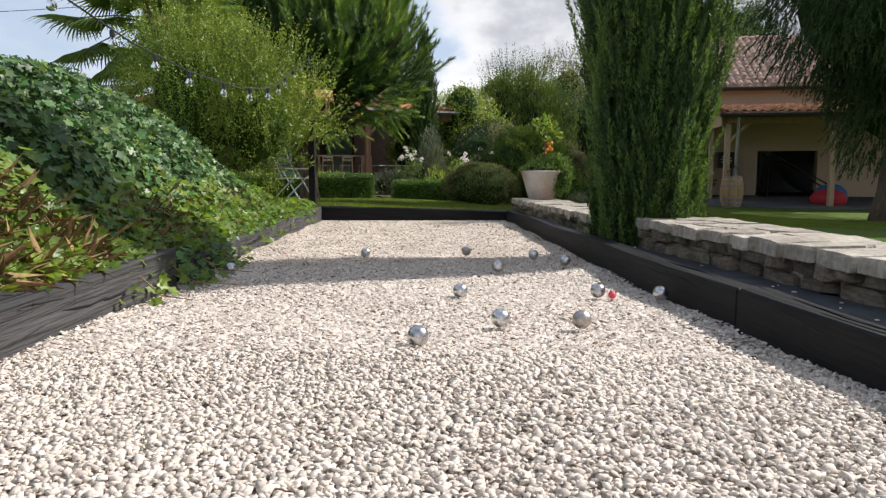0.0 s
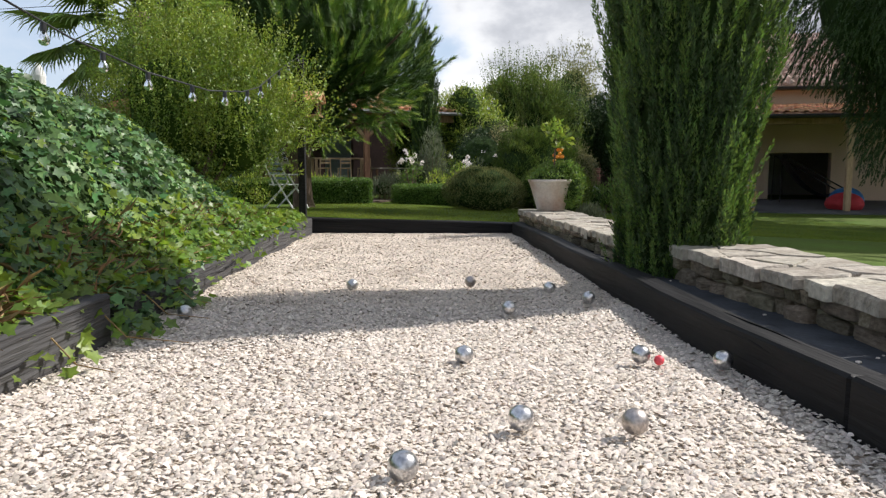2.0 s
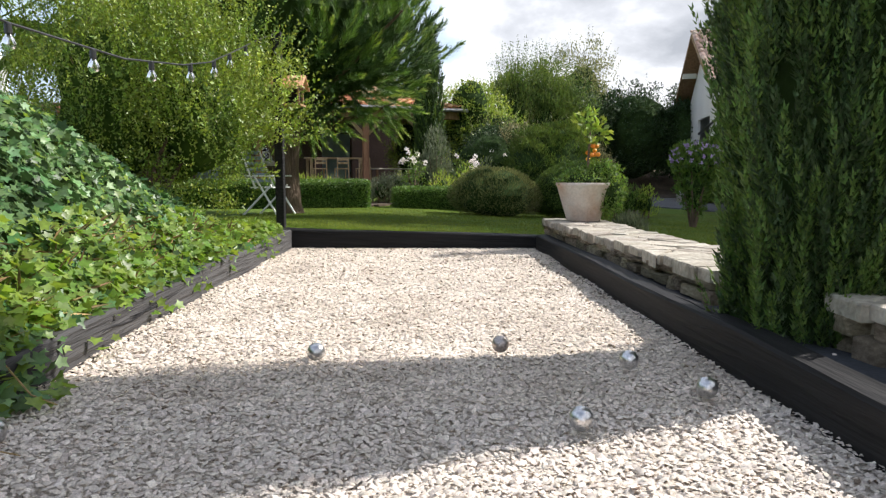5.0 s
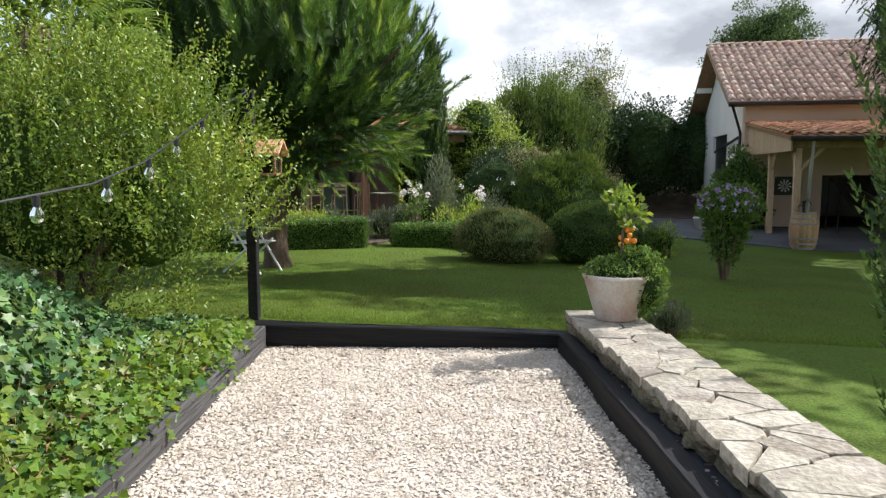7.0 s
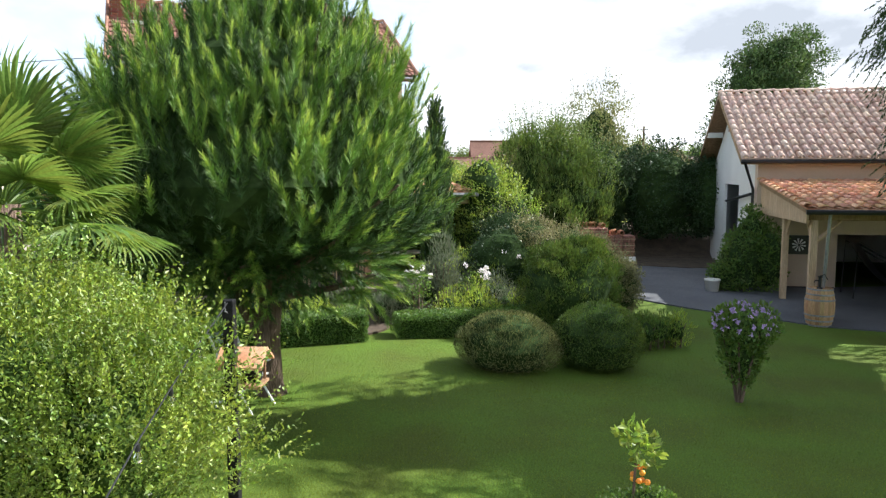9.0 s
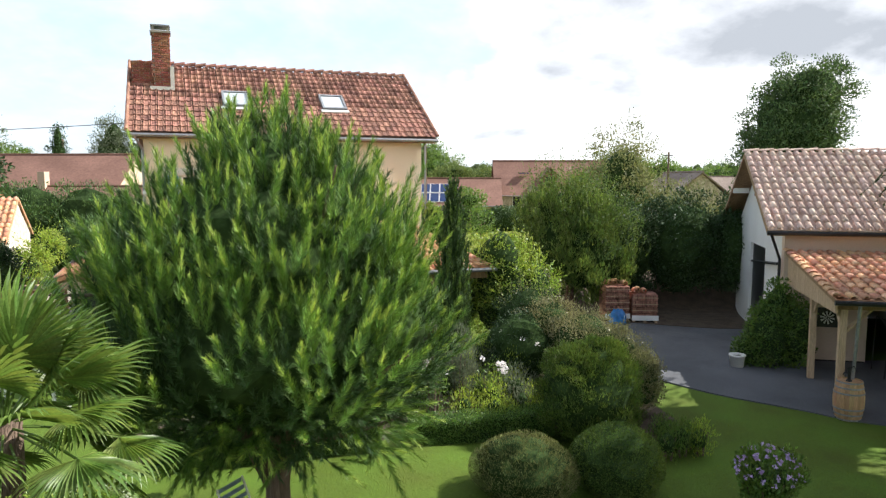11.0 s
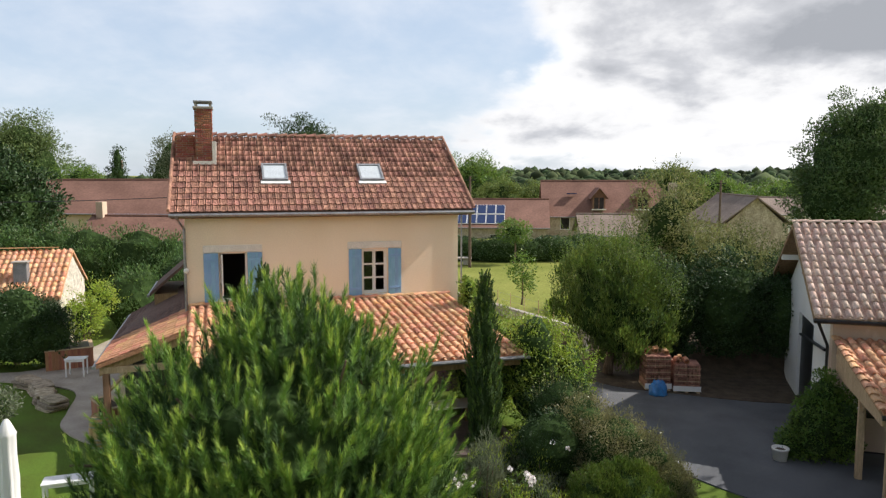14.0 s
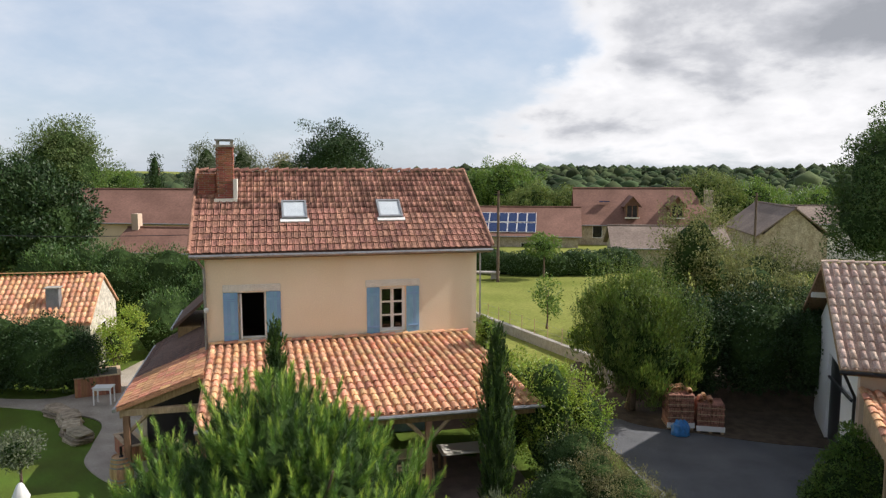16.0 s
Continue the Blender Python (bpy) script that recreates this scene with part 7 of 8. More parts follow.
for yy in (1.6, 2.3, 2.95, 3.6, 4.25, 4.8, 5.3, 5.85, 6.4, 6.95, 7.5, 8.05, 8.6, 9.15):
    j = max(k for k, q in enumerate(CABLE) if q[1] <= yy)
    a, b = CABLE[j], CABLE[j + 1]
    p = lerp(a, b, (yy - a[1]) / (b[1] - a[1]))
    s = part("socket", lathe([(0.006, 0.0), (0.016, -0.005), (0.017, -0.045), (0.014, -0.05), (0.0, -0.05)], 12, False), BLACK, t, "", pose(*p))
    part("bulb", lathe([(0.012, -0.045), (0.014, -0.055), (0.026, -0.075), (0.030, -0.092), (0.024, -0.112), (0.010, -0.121), (0.0, -0.122)], 16, False), BULB, s, "clear glass bulb", smooth=True).visible_shadow = False
    part("filament", tube([(0, 0, -0.05), (0.006, 0, -0.08), (-0.006, 0, -0.095), (0, 0, -0.06)], 0.0012, 4), ZINC, s)

# ---- white folding chair by the pine ----
def garden_chair(m, label):
    t = thing("garden_chair", m, label, "chair")
    for x in (-0.25, 0.25):
        part("leg", tube([(x, -0.32, 0), (x, 0.10, 0.62)], 0.016, 6), WHITEPAINT, t)
        part("leg", tube([(x * 0.9, 0.34, 0), (x * 0.9, -0.20, 0.48)], 0.016, 6), WHITEPAINT, t)
        part("armrest", box((x - 0.03, -0.25, 0.61), (x + 0.03, 0.25, 0.635), 0.006), WHITEPAINT, t)
        part("back_post", tube([(x, 0.08, 0.42), (x, 0.36, 1.05)], 0.016, 6), WHITEPAINT, t)
    for k in range(6):
        part("seat_slat", box((-0.24, -0.24 + 0.075 * k, 0.43), (0.24, -0.18 + 0.075 * k, 0.45), 0.003), WHITEPAINT, t)
    for k in range(6):
        a = 0.52 + 0.09 * k
        part("back_slat", box((-0.24, 0.12 + 0.28 * (a - 0.5) / 0.55, a), (0.24, 0.14 + 0.28 * (a - 0.5) / 0.55, a + 0.06), 0.003), TEAL, t)
    return t


garden_chair(pose(-2.90, 13.55, 0.14, 0, 0, 70), "white folding garden chair with grey slats by the pine trunk")


# ---- bar table and stools in the porch ----
PM = pose(-10.3, 26.8, 0, 0, 0, 22.5)
t = thing("bar_table", PM @ pose(5.0, -4.4, 0.03), "long wooden bar table in the porch", "table")
part("tabletop", box((-1.0, -0.35, 1.03), (1.0, 0.35, 1.08), 0.01), OAK, t)
for x in (-0.9, 0.9):
    for y in (-0.28, 0.28):
        part("leg", box((x - 0.04, y - 0.04, 0), (x + 0.04, y + 0.04, 1.03), 0.006), OAK, t)


def stool(m):
    t = thing("bar_stool", m, "pale wooden bar stool with a slatted back at the table", "bar stool", "stools at the bar table")
    part("seat", box((-0.19, -0.19, 0.70), (0.19, 0.19, 0.735), 0.01), OAK, t)
    for x in (-0.17, 0.17):
        part("leg", tube([(x * 1.15, -0.20, 0), (x, -0.16, 1.05)], 0.02, 6), OAK, t)
        part("leg", tube([(x * 1.15, 0.20, 0), (x, 0.16, 0.70)], 0.02, 6), OAK, t)
        part("stretcher", tube([(x * 1.1, -0.19, 0.28), (x * 1.1, 0.19, 0.28)], 0.012, 6), OAK, t)
    for z in (0.86, 0.97):
        part("back_rail", box((-0.18, -0.175, z), (0.18, -0.15, z + 0.07), 0.005), OAK, t)
    return t


s0 = stool(PM @ pose(4.3, -4.95, 0.03))
for x in (5.0, 5.7):
    copy_thing(s0, PM @ pose(x, -4.95, 0.03))
t = thing("table", PM @ pose(7.2, -3.6, 0.03), "pale round-edged dining table under the porch", "table")
part("tabletop", box((-0.8, -0.45, 0.71), (0.8, 0.45, 0.75), 0.02), LINTEL, t)
for x in (-0.7, 0.7):
    for y in (-0.36, 0.36):
        part("leg", box((x - 0.035, y - 0.035, 0), (x + 0.035, y + 0.035, 0.71), 0.005), TIMBER, t)

# ---- parasol and white furniture ----
t = thing("parasol", pose(-9.12, 16.59, float(lawn_z(-9.12, 16.59))) @ Matrix.Diagonal((0.98, 0.98, 1.12, 1)), "closed white canvas parasol on a pole", "parasol")
part("pole", tube([(0, 0, 0.0), (0, 0, 2.62)], 0.022, 8), WHITEPAINT, t)
bm = lathe([(0.02, 2.64), (0.06, 2.60), (0.16, 2.38), (0.15, 2.34), (0.13, 2.0), (0.15, 1.6), (0.14, 1.25), (0.20, 0.95), (0.05, 0.93)], 24, False)
for v in bm.verts:
    a = math.atan2(v.co.y, v.co.x)
    s = 1 + 0.18 * math.cos(8 * a) * (1 if v.co.z < 2.3 else 0.3)
    v.co.x *= s
    v.co.y *= s
part("canopy", bm, CANVAS, t, smooth=True)
part("base_plate", lathe([(0.0, 0.0), (0.25, 0.0), (0.24, 0.06), (0.04, 0.07), (0.0, 0.07)], 20, False), MORTAR, t)


def white_table(m, label, w, d, h, slats=0):
    t = thing("garden_table", m, label, "table")
    if slats:
        for k in range(slats):
            part("slat", box((-w / 2, -d / 2 + k * d / slats, h - 0.025), (w / 2, -d / 2 + (k + 0.85) * d / slats, h), 0.003), WHITEPAINT, t)
    else:
        part("tabletop", box((-w / 2, -d / 2, h - 0.04), (w / 2, d / 2, h), 0.008), WHITEPAINT, t)
    for x in (-w / 2 + 0.05, w / 2 - 0.05):
        for y in (-d / 2 + 0.05, d / 2 - 0.05):
            part("leg", box((x - 0.025, y - 0.025, 0), (x + 0.025, y + 0.025, h - 0.04), 0.004), WHITEPAINT, t)
    for y in (-d / 2 + 0.05, d / 2 - 0.05):
        part("apron", box((-w / 2 + 0.05, y - 0.012, h - 0.12), (w / 2 - 0.05, y + 0.012, h - 0.04)), WHITEPAINT, t)
    return t


white_table(pose(-10.75, 19.75, 0.05, 0, 0, 25), "white painted garden bench table beside the parasol", 1.1, 0.5, 0.72)
white_table(pose(-17.45, 30.35, 0.06, 0, 0, 15), "white folding table in front of the cedar tub", 0.75, 0.55, 0.74, 6)

# ---- cedar clad tub, planters, stone edging ----
def cedar_box(m, w, d, h, name, label, category, topmat=None):
    t = thing(name, m, label, category)
    part("frame", box((0.02, 0.02, 0), (w - 0.02, d - 0.02, h - 0.03)), TIMBER, t)
    n = max(3, int(w / 0.11))
    for k in range(n):
        for y in (0, d - 0.02):
            part("board", box((w * k / n + 0.004, y, 0.0), (w * (k + 1) / n - 0.004, y + 0.02, h - 0.03), 0.003), CEDAR, t)
    n = max(3, int(d / 0.11))
    for k in range(n):
        for x in (0, w - 0.02):
            part("board", box((x, d * k / n + 0.004, 0.0), (x + 0.02, d * (k + 1) / n - 0.004, h - 0.03), 0.003), CEDAR, t)
    part("rim", wall_with_openings(-0.03, w + 0.03, h - 0.03, h, -0.03, d + 0.03, [(0.12, w - 0.12, 0.12, d - 0.12)]), OAK, t, "", Matrix(((1, 0, 0, 0), (0, 0, 1, 0), (0, 1, 0, 0), (0, 0, 0, 1))))
    part("cover", box((0.10, 0.10, h - 0.08), (w - 0.10, d - 0.10, h - 0.01), 0.01), topmat or SOIL, t)
    return t


cedar_box(pose(-19.05, 30.75, 0.04, 0, 0, 35), 1.75, 1.5, 0.86, "hot_tub", "square cedar-clad tub with a dark cover on the terrace", "tub", BLACK)
cedar_box(pose(-14.05, 25.9, 0.04, 0, 0, -42), 1.5, 0.6, 0.62, "planter", "long cedar planter box beside the lean-to", "planter")
cedar_box(pose(-15.4, 31.2, 0.04, 0, 0, 22), 0.8, 0.8, 0.55, "planter", "square cedar planter on the path", "planter")
bush("laurel_in_planter", (-15.0, 31.7, 0.55), [((0, 0, 0.35), (0.35, 0.35, 0.4))], 900, 0.09, MIDLEAF, "leafy plant in the cedar planter", "plant", core=0.6)
pot("red_pot", (-16.4, 32.6, 0.05), 0.16, 0.3, RED, "small red pot on the path")
we = thing("stone_edging", pose(0, 0, 0), "curved low bank of big flat grey stones along the path", "stone edging")
line = [(-19.0, 29.2), (-17.9, 28.65), (-17.05, 27.85), (-16.4, 26.95), (-15.5, 26.35)]
for q, ((xa, ya), (xb, yb)) in enumerate(zip(line, line[1:])):
    turn, long = math.degrees(math.atan2(yb - ya, xb - xa)), math.hypot(xb - xa, yb - ya)
    for k in range(3):
        part("stone", rock(R2, long * R2.uniform(0.98, 1.08), 0.78 - 0.08 * k, 0.15), STONE, we, "", pose((xa + xb) / 2 + R2.uniform(-0.05, 0.05), (ya + yb) / 2 + R2.uniform(-0.05, 0.05), 0.06 + 0.13 * k, 0, 0, turn + R2.uniform(-4, 4)))

# ---- the small stone house ----
def stone_house():
    m = pose(-20.4, 33.8, 0, 0, 0, 22.5)
    t = thing("stone_cottage", m, "small rubble-stone cottage with an orange canal-tile roof", "cottage")
    # near gable gets the sunlit copy of the rubble colour
    part("gable", gable_wall(-0.5, 0.3, 6.0, 3.15, -0.2, 2.55, 4.25, 0.45), RUBBLE_SUNLIT, t)
    part("wall", box((-11, 0.3, -0.2), (-0.51, 0.75, 2.55)), RUBBLE, t)
    part("wall", box((-11, 5.6, -0.2), (-0.51, 6.0, 2.55)), RUBBLE, t)
    part("gable", gable_wall(-11, 0.76, 5.59, 3.15, -0.2, 2.55, 4.25, 0.45), RUBBLE, t)
    for s, ye in ((0, 0.0), (1, 6.3)):
        part("roof_deck", slab([(-11.2, 3.15, 4.40), (0.05, 3.15, 4.40), (0.05, ye, 2.58), (-11.2, ye, 2.58)], 0.12), TILE_CANAL_J, t)
    tile_field(t, (-11.2, 3.15, 4.41), (0.05, 3.15, 4.41), (0.05, 0.0, 2.59), (-11.2, 0.0, 2.59), 44, 10, CANAL, (TILE_CANAL, TILE_CANAL_J), 0.74, 0.11, most=0)
    tile_field(t, (-11.2, 3.30, 4.50), (0.1, 3.30, 4.50), (0.1, 3.0, 4.50), (-11.2, 3.0, 4.50), 1, 1, [(-0.5, 0), (0, 0.3), (0.5, 0)], (TILE_CANAL, TILE_CANAL_J), 1.0, 0.2, part_name="ridge_cap")
    st = part("flue", box((-2.0, 0.9, 2.9), (-1.45, 1.4, 4.05), 0.01), LEAD, t, "grey metal-clad chimney")
    part("flue_cap", box((-2.06, 0.84, 4.05), (-1.39, 1.46, 4.12), 0.01), MORTAR, st)
    w = part("window", box((-0.06, 2.4, 0.9), (-0.03, 3.3, 2.1)), WHITEPAINT, t, "pale painted window")
    part("pane", box((-0.04, 2.48, 0.98), (-0.02, 3.22, 2.02)), DARKPANE, w)


stone_house()
bush("laurel_bush", (-20.6, 31.2), [((0, 0, 1.5), (1.9, 1.1, 1.7)), ((-2.4, -0.2, 1.5), (1.9, 1.2, 1.8)), ((1.2, 0.2, 1.1), (1.0, 0.9, 1.2))], 17000, 0.11, DARKLEAF, "wide dark laurel bush in front of the cottage", core=0.86)
t = bush("climbing_plant", (-20.0, 34.9), [((0, 0, 1.1), (0.8, 0.8, 1.2)), ((0.3, 1.0, 1.9), (0.6, 0.7, 0.8))], 3600, 0.11, LIGHTLEAF, "sunlit yellow-green climber on the cottage wall", "climber", depth=0.6, core=0.4)
shoots("shoot_growth", [((0.2, 0.6, 1.5), (0.8, 0.9, 1.2))], 30, 10, 0.9, 0.09, LIGHTLEAF, t, 0.6, 0.2)
bush("thuja_hedge", (-22.8, 44.0), [((-2.6, 0, 2.2), (2.3, 1.6, 2.5)), ((0.4, 0.3, 2.2), (2.4, 1.6, 2.5)), ((2.6, 0.2, 2.0), (1.6, 1.6, 2.3)), ((5.4, -3.0, 1.6), (2.2, 2.4, 2.2)), ((3.4, -5.2, 1.2), (1.7, 2.0, 1.8))], 34000, 0.16, THUJA, "tall bright green conifer hedge behind the house", "hedge", width=0.3, up=0.7, core=0.86)
bush("thuja_hedge", (-30.5, 45.5), [((-1.0, 0, 2.0), (2.5, 1.6, 2.4)), ((2.0, 0, 2.1), (2.0, 1.5, 2.5))], 12000, 0.18, THUJA, "tall bright green conifer hedge behind the cottage", "hedge", width=0.3, up=0.7, core=0.86)
tree("olive_tree", (-14.3, 21.9), [((0, 0, 1.4), (0.6, 0.6, 0.55))], 1600, 0.09, GREYLEAF, "small grey-green olive tree on the lawn", trunk=0.05, depth=0.6, core=0.5, tips=4)

# ---- trees round the drive ----
HB = [((0, 0, 2.7), (2.2, 2.0, 2.1)), ((0.7, 0, 2.1), (2.1, 1.9, 1.8)), ((-0.4, 0, 3.7), (1.4, 1.3, 1.4)), ((0.5, 0.1, 3.6), (1.2, 1.2, 1.2))]
t = tree("hornbeam", (3.55, 33.4), HB, 26000, 0.17, FEATHERLEAF, "dense broad bushy tree beside the drive", trunk=0.18, width=0.26, depth=0.40, rough=0.30, freq=1.8, up=1.7, core=0.68, clumps=300, spread=0.2)
shoots("shoot_growth", HB, 1000, 16, 1.45, 0.095, FEATHERLEAF, t, 0.45, 1.9, 0.05)
DH = [((-1.6, 0, 1.9), (1.7, 1.4, 2.2)), ((1.0, 0.2, 1.9), (1.9, 1.4, 2.3)), ((3.6, 0.2, 1.8), (1.8, 1.5, 2.2)), ((5.8, 0.3, 1.8), (1.6, 1.5, 2.0))]
t = bush("laurel_hedge", (7.6, 34.9), DH, 42000, 0.12, DARKLEAF, "tall very dark evergreen hedge behind the drive", "hedge", stems=4, core=0.80)
shoots("shoot_growth", DH, 90, 9, 0.6, 0.11, DARKLEAF, t, 0.5, 1.2, 0.4)
for x, y, r, h, m in ((7.9, 44.0, 2.0, 7.2, OLIVELEAF), (11.3, 46.0, 2.6, 4.5, OLIVELEAF), (14.5, 43.0, 2.6, 3.8, OAKLEAF), (14.2, 55.0, 3.2, 4.8, OLIVELEAF), (18.5, 50.0, 3.0, 4.2, OAKLEAF)):
    b = [((0, 0, h * 0.62), (r, r, h * 0.38)), ((0.4 * r, 0, h * 0.4), (r * 0.8, r * 0.8, h * 0.32)), ((-0.5 * r, 0.2, h * 0.42), (r * 0.7, r * 0.7, h * 0.3))]
    t = tree("fruit_tree", (x, y), b, 11000, 0.14, m, "loose old fruit tree behind the dark hedge", trunk=0.16, depth=0.7, rough=0.34, core=0.5)
    shoots("shoot_growth", b, 120, 11, 1.0, 0.12, m, t, 0.45, 1.4, 0.1)
b = [((-0.5, 0, 8.8), (3.6, 3.4, 3.6)), ((-1.6, 0, 6.6), (3.0, 3.0, 3.0)), ((0.4, 0, 11.2), (2.6, 2.4, 2.3))]
tree("oak_tree", (22.8, 55.0), b, 34000, 0.19, OAKLEAF, "tall dark green tree behind the barn", trunk=0.4, depth=0.45, rough=0.24, core=0.72)

# ---- the field ----
def low_wall(a, b, z, h, label):
    a, b = Vector(a), Vector(b)
    t = thing("field_wall", Matrix.Translation((a.x, a.y, z)) @ Matrix.Rotation(math.atan2((b - a).y, (b - a).x), 4, "Z"), label, "wall", kind="structure")
    t.name = "wall_field"
    L = (b - a).length
    part("masonry", box((0, -0.15, -0.8), (L, 0.15, h), 0.02), MORTAR, t)
    for k in range(int(L / 1.2) + 1):
        p = part("fence_post", tube([(1.2 * k, 0.05, h - 0.02), (1.2 * k, 0.05, h + 0.75)], 0.02, 5), OAK, t)
    for q in (0.3, 0.65):
        part("wire", tube([(0, 0.05, h + q), (L, 0.05, h + q)], 0.004, 4), ZINC, t)


low_wall((-4.6, 46.5), (2.9, 35.6), 0.3, 0.95, "low rendered wall with a wire fence along the field")
bush("field_hedge", (0.0, 66.0), [((-5.5, -0.6, 0.6), (3.2, 1.0, 1.3)), ((-1.0, -1.2, 0.6), (3.2, 1.0, 1.3)), ((2.8, -0.2, 0.6), (2.6, 1.2, 1.3)), ((5.8, 2.2, 0.6), (2.2, 1.4, 1.3))], 12000, 0.16, CYPRESS, "clipped dark green hedge across the field", "hedge", rough=0.04, depth=0.12, core=0.92, clumps=0)
tree("young_fruit_tree", (-0.4, 62.8), [((0, 0, 2.5), (1.4, 1.3, 1.0))], 2600, 0.15, MIDLEAF, "young leafy fruit tree on the mown field", trunk=0.09, depth=0.6, core=0.5)
tree("young_fruit_tree", (0.1, 43.6), [((0, 0, 1.9), (0.8, 0.8, 1.0)), ((0.3, 0, 1.1), (0.6, 0.6, 0.6))], 1300, 0.13, MIDLEAF, "young fruit tree on the mown field", trunk=0.05, depth=0.8, core=0)
bush("pale_shrub", (2.0, 39.2), [((0, 0, 0.5), (0.9, 0.7, 0.6))], 1400, 0.12, LIGHTLEAF, "pale yellow-green shrub behind the field wall", core=0.6)
t = thing("stone_bench", pose(-5.2, 61.5, 0.95), "grey stone slab bench on the field", "bench")
part("slab", box((-1.4, -0.4, 0.35), (1.4, 0.4, 0.5), 0.03), MORTAR, t)
for x in (-0.9, 0.9):
    part("support", box((x - 0.2, -0.3, -0.1), (x + 0.2, 0.3, 0.35), 0.02), MORTAR, t)
for at, h in (((-3.9, 60.5), 7.0), ((17.7, 70.0), 7.8)):
    t = thing("utility_pole", pose(*at, float(lawn_z(*at))), "plain grey wooden utility pole", "utility pole")
    part("shaft", tube([(0, 0, -0.2), (0, 0, h)], [0.13, 0.09], 8), BARK, t)
    part("crossarm", tube([(-0.4, 0, h - 0.3), (0.4, 0, h - 0.3)], 0.04, 5), IRON, t)


t = thing("wire_pole", pose(-32.0, 29.0, float(lawn_z(-32.0, 29.0))), "plain wooden pole with a slack overhead wire to the house", "utility pole")
part("shaft", tube([(0, 0, -0.3), (0, 0, 7.2)], [0.13, 0.09], 8), BARK, t)
part("wire", tube([(21.6 * k / 12, -2.0 * k / 12, 7.0 - 0.35 * math.sin(math.pi * k / 12) - 0.15 * k / 12) for k in range(13)], 0.012, 4), BLACK, t)


# ---- farm buildings beyond the field ----
def farm(name, m, L, d, z0, ze, zr, wallmat, roofmat, label, holes=(), hip=0.0):
    """A long gabled building along its own x, its front at y = 0; holes in the front wall become dark windows."""
    t = thing(name, m, label, "farmhouse")
    part("wall", wall_with_openings(0, L, 0, 0.4, z0, ze, list(holes)), wallmat, t)
    part("wall", box((0, d - 0.4, z0), (L, d, ze)), wallmat, t)
    for x in (0, L - 0.4):
        part("gable", gable_wall(x, 0.41, d - 0.41, d / 2, z0, ze, (zr - 0.15) if not (hip and x) else ze + 0.1, 0.4), wallmat, t)
    for ye, s in ((-0.4, 1), (d + 0.4, 0)):
        part("roof", slab([(-0.4, d / 2, zr), (L + 0.4 - hip, d / 2, zr), (L + 0.4, ye, ze - 0.1), (-0.4, ye, ze - 0.1)], 0.15), roofmat, t)
    if hip:
        part("roof", slab([(L + 0.4 - hip, d / 2, zr), (L + 0.4, -0.4, ze - 0.1), (L + 0.4, d + 0.4, ze - 0.1)], 0.15), roofmat, t)
    part("ridge_tiles", tube([(-0.4, d / 2, zr + 0.03), (L + 0.4 - hip, d / 2, zr + 0.03)], 0.11, 6), roofmat, t)
    part("gutter", tube([(-0.4, -0.48, ze - 0.15), (L + 0.4, -0.48, ze - 0.15)], 0.07, 6), ZINC, t)
    for a, b, c, e in holes:
        w = part("window", wall_with_openings(a, b, 0.15, 0.22, c, e, [(a + 0.08, b - 0.08, c + 0.08, e - 0.08)]), WHITEPAINT, t)
        part("pane", box((a + 0.08, 0.17, c + 0.08), (b - 0.08, 0.19, e - 0.08)), DARKPANE, w)
    return t


fh = farm("farmhouse", pose(3.2, 92.0, 0, 0, 0, 2), 15.6, 8.0, -1.2, 3.2, 7.4, RUBBLE, FARTILE, "stone farmhouse with a red-brown tiled roof and dormers", [(1.8, 3.0, 1.5, 3.0), (1.2, 2.6, -0.9, 0.3), (7.0, 8.0, 1.5, 2.8)], 2.0)
for x in (6.4, 11.6):
    dm = part("dormer", box((x - 0.72, 0.02, 3.9), (x + 0.72, 3.0, 5.45)), FARTILE, fh, "tile-hung dormer with a pointed roof")
    for s in (-1, 1):
        part("dormer_jamb", box((x + s * 0.66 - 0.08, -0.12, 4.0), (x + s * 0.66 + 0.08, 0.0, 5.45)), TIMBER, dm)
        part("dormer_roof", slab([(x, -0.55, 6.60), (x, 3.2, 6.60), (x + s * 1.05, 3.2, 5.35), (x + s * 1.05, -0.55, 5.35)], 0.12), FARTILE, dm)
    part("dormer_window", box((x - 0.57, -0.06, 4.06), (x + 0.57, -0.02, 5.40)), DARKPANE, dm)
    part("dormer_mullion", box((x - 0.03, -0.10, 4.06), (x + 0.03, -0.065, 5.40)), TIMBER, dm)
    part("dormer_sill", box((x - 0.85, -0.3, 3.90), (x + 0.85, -0.05, 4.04)), LINTEL, dm)
    bm = bmesh.new()
    prism([(x - 0.85, 0), (x + 0.85, 0), (x, 1.0)], -0.10, -0.02, bm)
    part("dormer_gable", bm, FARTILE, dm, "", Matrix(((1, 0, 0, 0), (0, 0, 1, 0), (0, 1, 0, 5.46), (0, 0, 0, 1))))
part("skylight", box((2.7, 1.35, 5.78), (3.9, 2.1, 5.9)), PANEL, fh, "roof window", Matrix.Translation((0, 0, 0)))
part("chimney", box((15.4, 2.6, 4.5), (16.3, 3.5, 7.2)), RUBBLE, fh)
sb = farm("solar_barn", pose(-9.0, 88.0, 0, 0, 0, 0), 12.2, 8.0, -1.2, 2.1, 5.2, RUBBLE, FARTILE, "low stone barn with solar panels on its tiled roof", [(5.6, 9.2, -1.0, 1.2)])
sl = math.atan2(5.2 - 2.0, 4.4)
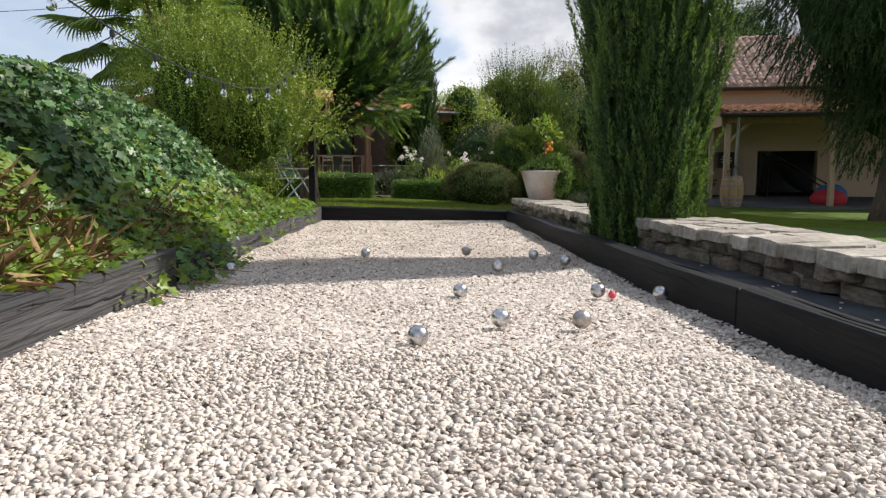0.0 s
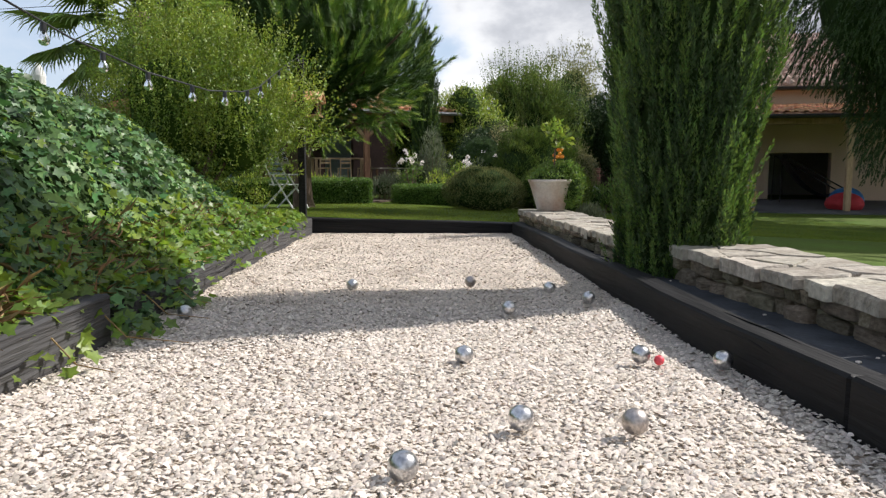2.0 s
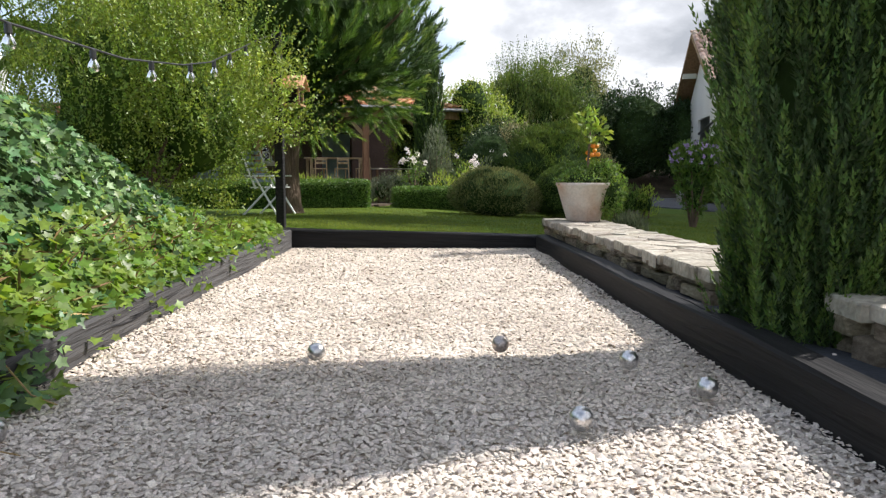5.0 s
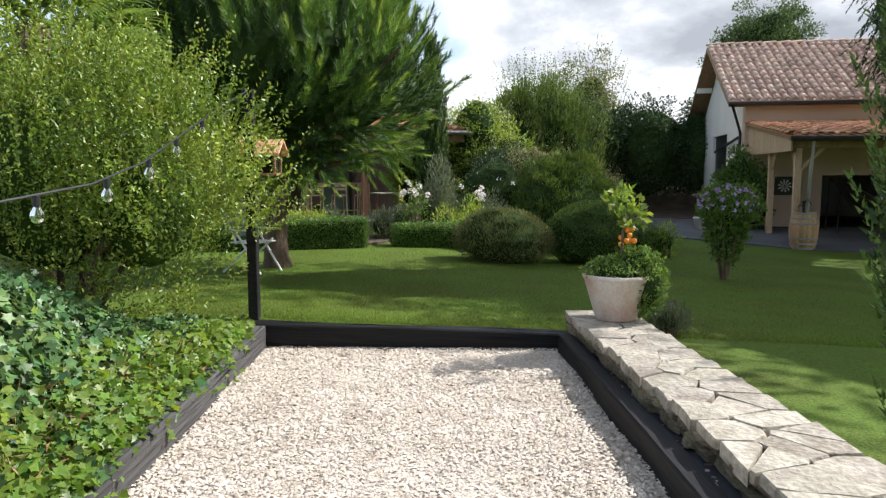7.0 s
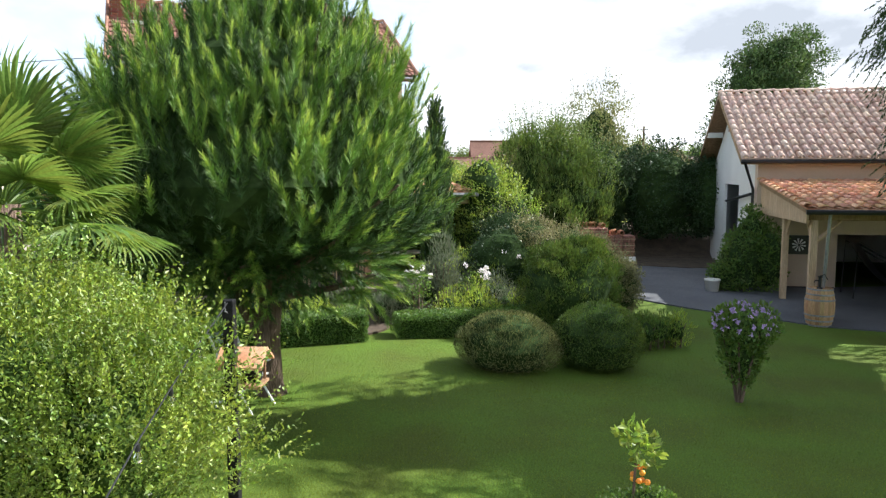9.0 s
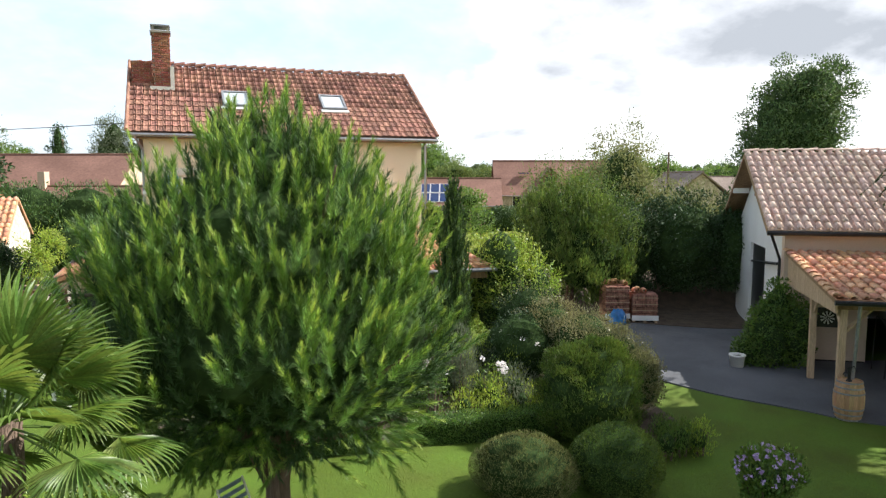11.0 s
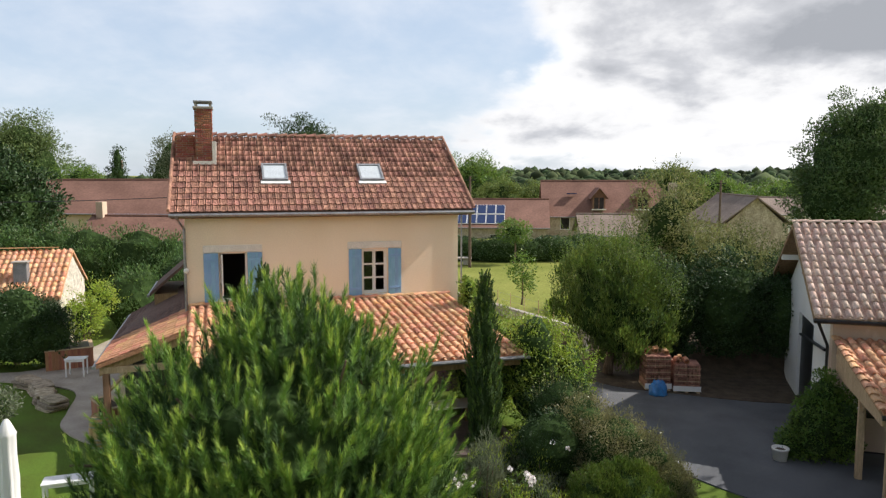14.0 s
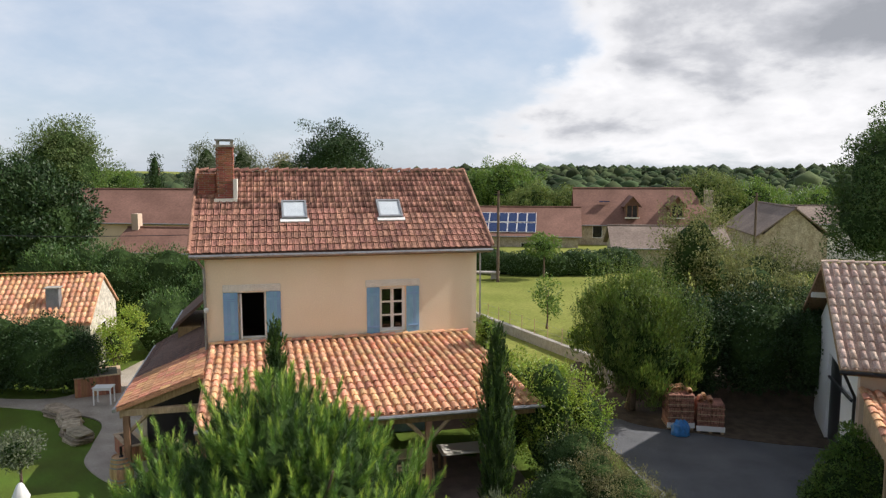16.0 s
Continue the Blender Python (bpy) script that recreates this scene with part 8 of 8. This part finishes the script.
for j in range(2):
    for k in range(6):
        m = Matrix.Translation((0.7 + 1.12 * k + 0.5, -0.4 + (0.55 + 1.85 * j + 0.85) * math.cos(sl), 2.0 + (0.55 + 1.85 * j + 0.85) * math.sin(sl) + 0.10)) @ Matrix.Rotation(sl, 4, "X")
        p = part("solar_panel", box((-0.54, -0.85, 0), (0.54, 0.85, 0.04)), WHITEPAINT, sb, "blue solar panel in a pale frame", m)
        part("cell", box((-0.49, -0.80, 0.035), (0.49, 0.80, 0.05)), PANEL, p)
sh = farm("stone_shed", pose(6.0, 71.5, 0, 0, 0, 2), 10.0, 6.5, -0.8, 2.6, 4.3, RUBBLE, GREYTILE, "old stone shed with a lichen-grey tiled roof")
part("roof_light", box((6.8, 1.0, 3.25), (7.8, 1.9, 3.6)), CANVAS, sh, "pale patch of clear sheeting")
gb = farm("stone_barn", pose(20.9, 80.0, 0, 0, 0, 90), 14.0, 6.4, -1.0, 3.2, 5.9, RUBBLE, GREYTILE, "old stone barn with a grey tiled roof, gable on")
gb.matrix_basis = pose(27.2, 80.0, 0, 0, 0, 90)
farm("white_barn", pose(28.0, 92.0, 0), 16, 8, -1.0, 3.6, 5.4, RENDER_WHITE, GREYTILE, "long pale farm building with a brown roof")
farm("long_barn", pose(-56.0, 71.0, 0, 0, 0, 0), 22, 8, -1.0, 4.4, 7.6, RENDER_PINK, FARTILE, "long old barn with a plain red-brown roof")
r2 = farm("low_barn", pose(-36.0, 59.0, 0, 0, 0, 0), 12, 6, -1.0, 2.9, 4.6, RUBBLE, FARTILE, "low farm building with a plain red-brown roof")
part("chimney", box((0.2, 2.6, 3.4), (0.8, 3.3, 5.8)), RENDER_PINK, r2)

# ---- far trees ----
def far_tree(x, y, top, r, mat, label, conifer=False, n=3200):
    z0 = float(lawn_z(x, y))
    h = top - z0
    if conifer:
        b = [((0, 0, h * (0.2 + 0.16 * k)), (r * (1 - 0.18 * k), r * (1 - 0.18 * k), h * 0.16)) for k in range(5)]
    else:
        b = [((0, 0, h * 0.58), (r, r * 0.9, h * 0.42)), ((-0.45 * r, 0, h * 0.45), (r * 0.75, r * 0.7, h * 0.33)), ((0.45 * r, 0, h * 0.5), (r * 0.7, r * 0.7, h * 0.36)), ((0.1 * r, 0, h * 0.78), (r * 0.6, r * 0.6, h * 0.24))]
    tree("spruce" if conifer else "broadleaf_tree", (x, y), b, int(n * 3.6), 0.026 * r + 0.15, mat, label, trunk=0.03 * h, depth=0.4, rough=0.30, core=0.62, tips=3)


far_tree(-86, 120, 18.0, 8.0, FARTREE, "large round green tree beyond the farm roofs", n=7000)
far_tree(-103, 118, 15.5, 7.0, FARTREE, "large round green tree beyond the farm roofs", n=5000)
far_tree(-67.5, 108, 9.6, 4.6, MIDLEAF, "broad green tree beyond the farm roofs")
far_tree(-50.3, 90, 12.0, 2.4, DARKLEAF, "dark blue-green spruce beyond the farm roofs", True)
far_tree(-49.6, 102, 13.6, 3.0, GREYLEAF, "pale upright tree beyond the farm roofs")
far_tree(-45.0, 104, 13.4, 3.0, GREYLEAF, "pale upright tree beyond the farm roofs")
far_tree(-45.5, 121, 12.2, 5.5, DULLLEAF, "pale dry-leaved trees on the skyline")
far_tree(-32.7, 110, 15.8, 6.4, DARKLEAF, "round dense dark tree above the roof", n=8000)
far_tree(-41, 55, 9.8, 5.0, DARKLEAF, "wide dark tree at the edge of the garden", n=9000)
far_tree(-8.6, 130, 11.2, 6.5, MIDLEAF, "green tree behind the solar barn", n=5000)
far_tree(-14, 128, 9.0, 5.0, MIDLEAF, "green tree behind the solar barn")
far_tree(-3.0, 116, 7.2, 4.5, WOODLEAF, "pale green tree behind the solar barn")
far_tree(2.0, 118, 6.8, 4.0, WOODLEAF, "pale green tree behind the solar barn")
far_tree(22, 112, 9.2, 5.0, WOODLEAF, "pale loose trees behind the farmhouse", n=5000)
far_tree(29, 115, 8.0, 5.0, MIDLEAF, "green trees behind the farmhouse")
far_tree(36, 110, 7.0, 5.0, MIDLEAF, "green trees behind the farmhouse")
far_tree(-27, 100, 6.8, 4.0, DARKLEAF, "dark shrubs behind the house")


def far_woods():
    n = 11000
    a = RNG.uniform(-1.05, 1.05, n)
    r = RNG.uniform(150, 640, n) ** 1.0
    x, y = r * np.sin(a), 20 + r * np.cos(a)
    bm = bmesh.new()
    bmesh.ops.create_icosphere(bm, subdivisions=1, radius=1)
    bv = np.array([v.co[:] for v in bm.verts])
    bf = np.array([[v.index for v in f.verts] for f in bm.faces])
    bm.free()
    s = (1.5 + 2.6 * RNG.random((n, 1)) ** 2.5) * np.stack([RNG.uniform(0.9, 1.4, n), RNG.uniform(0.9, 1.4, n), RNG.uniform(0.7, 1.15, n)], 1)
    v = bv[None] * s[:, None] * (1 + 0.28 * np.sin(5 * bv[None, :, :1] + a[:, None, None] * 90) * np.cos(6 * bv[None, :, 2:] + r[:, None, None]) + RNG.uniform(-0.16, 0.16, (n, len(bv), 1)))
    c = np.stack([x, y, lawn_z(x, y) + s[:, 2] * 0.5 + RNG.uniform(-0.6, 1.6, n)], 1)
    c[r < 230, 2] -= 1.5
    o = obj("far_woods", mesh_of("far_woods", (v + c[:, None]).reshape(-1, 3), (np.arange(n)[:, None, None] * len(bv) + bf[None]).reshape(-1, 3), FARLEAF))
    tagged(o, "wooded hills along the horizon", "woods", kind="stuff")


far_woods()

# ---- the house, its terrace and all beyond stand in the outer axes ----
STAY = ("ground", "far_woods", "road_drive", "pavement_terrace", "ground_earth", "barn", "open_shed", "slim_cypress", "parasol", "wire_pole")
for o in list(scene.objects):
    x, y, _ = o.matrix_basis.translation
    by_house = x < -6.5 or (y > 22.0 and (x < 7.0 or y > 33.0))
    if o.parent is None and o.type in ("MESH", "EMPTY") and o.name.split(".")[0] not in STAY:
        if by_house or o.name.split(".")[0] in ("glossy_hedge_shrub", "stone_edging"):
            o.matrix_basis = OUTER @ o.matrix_basis
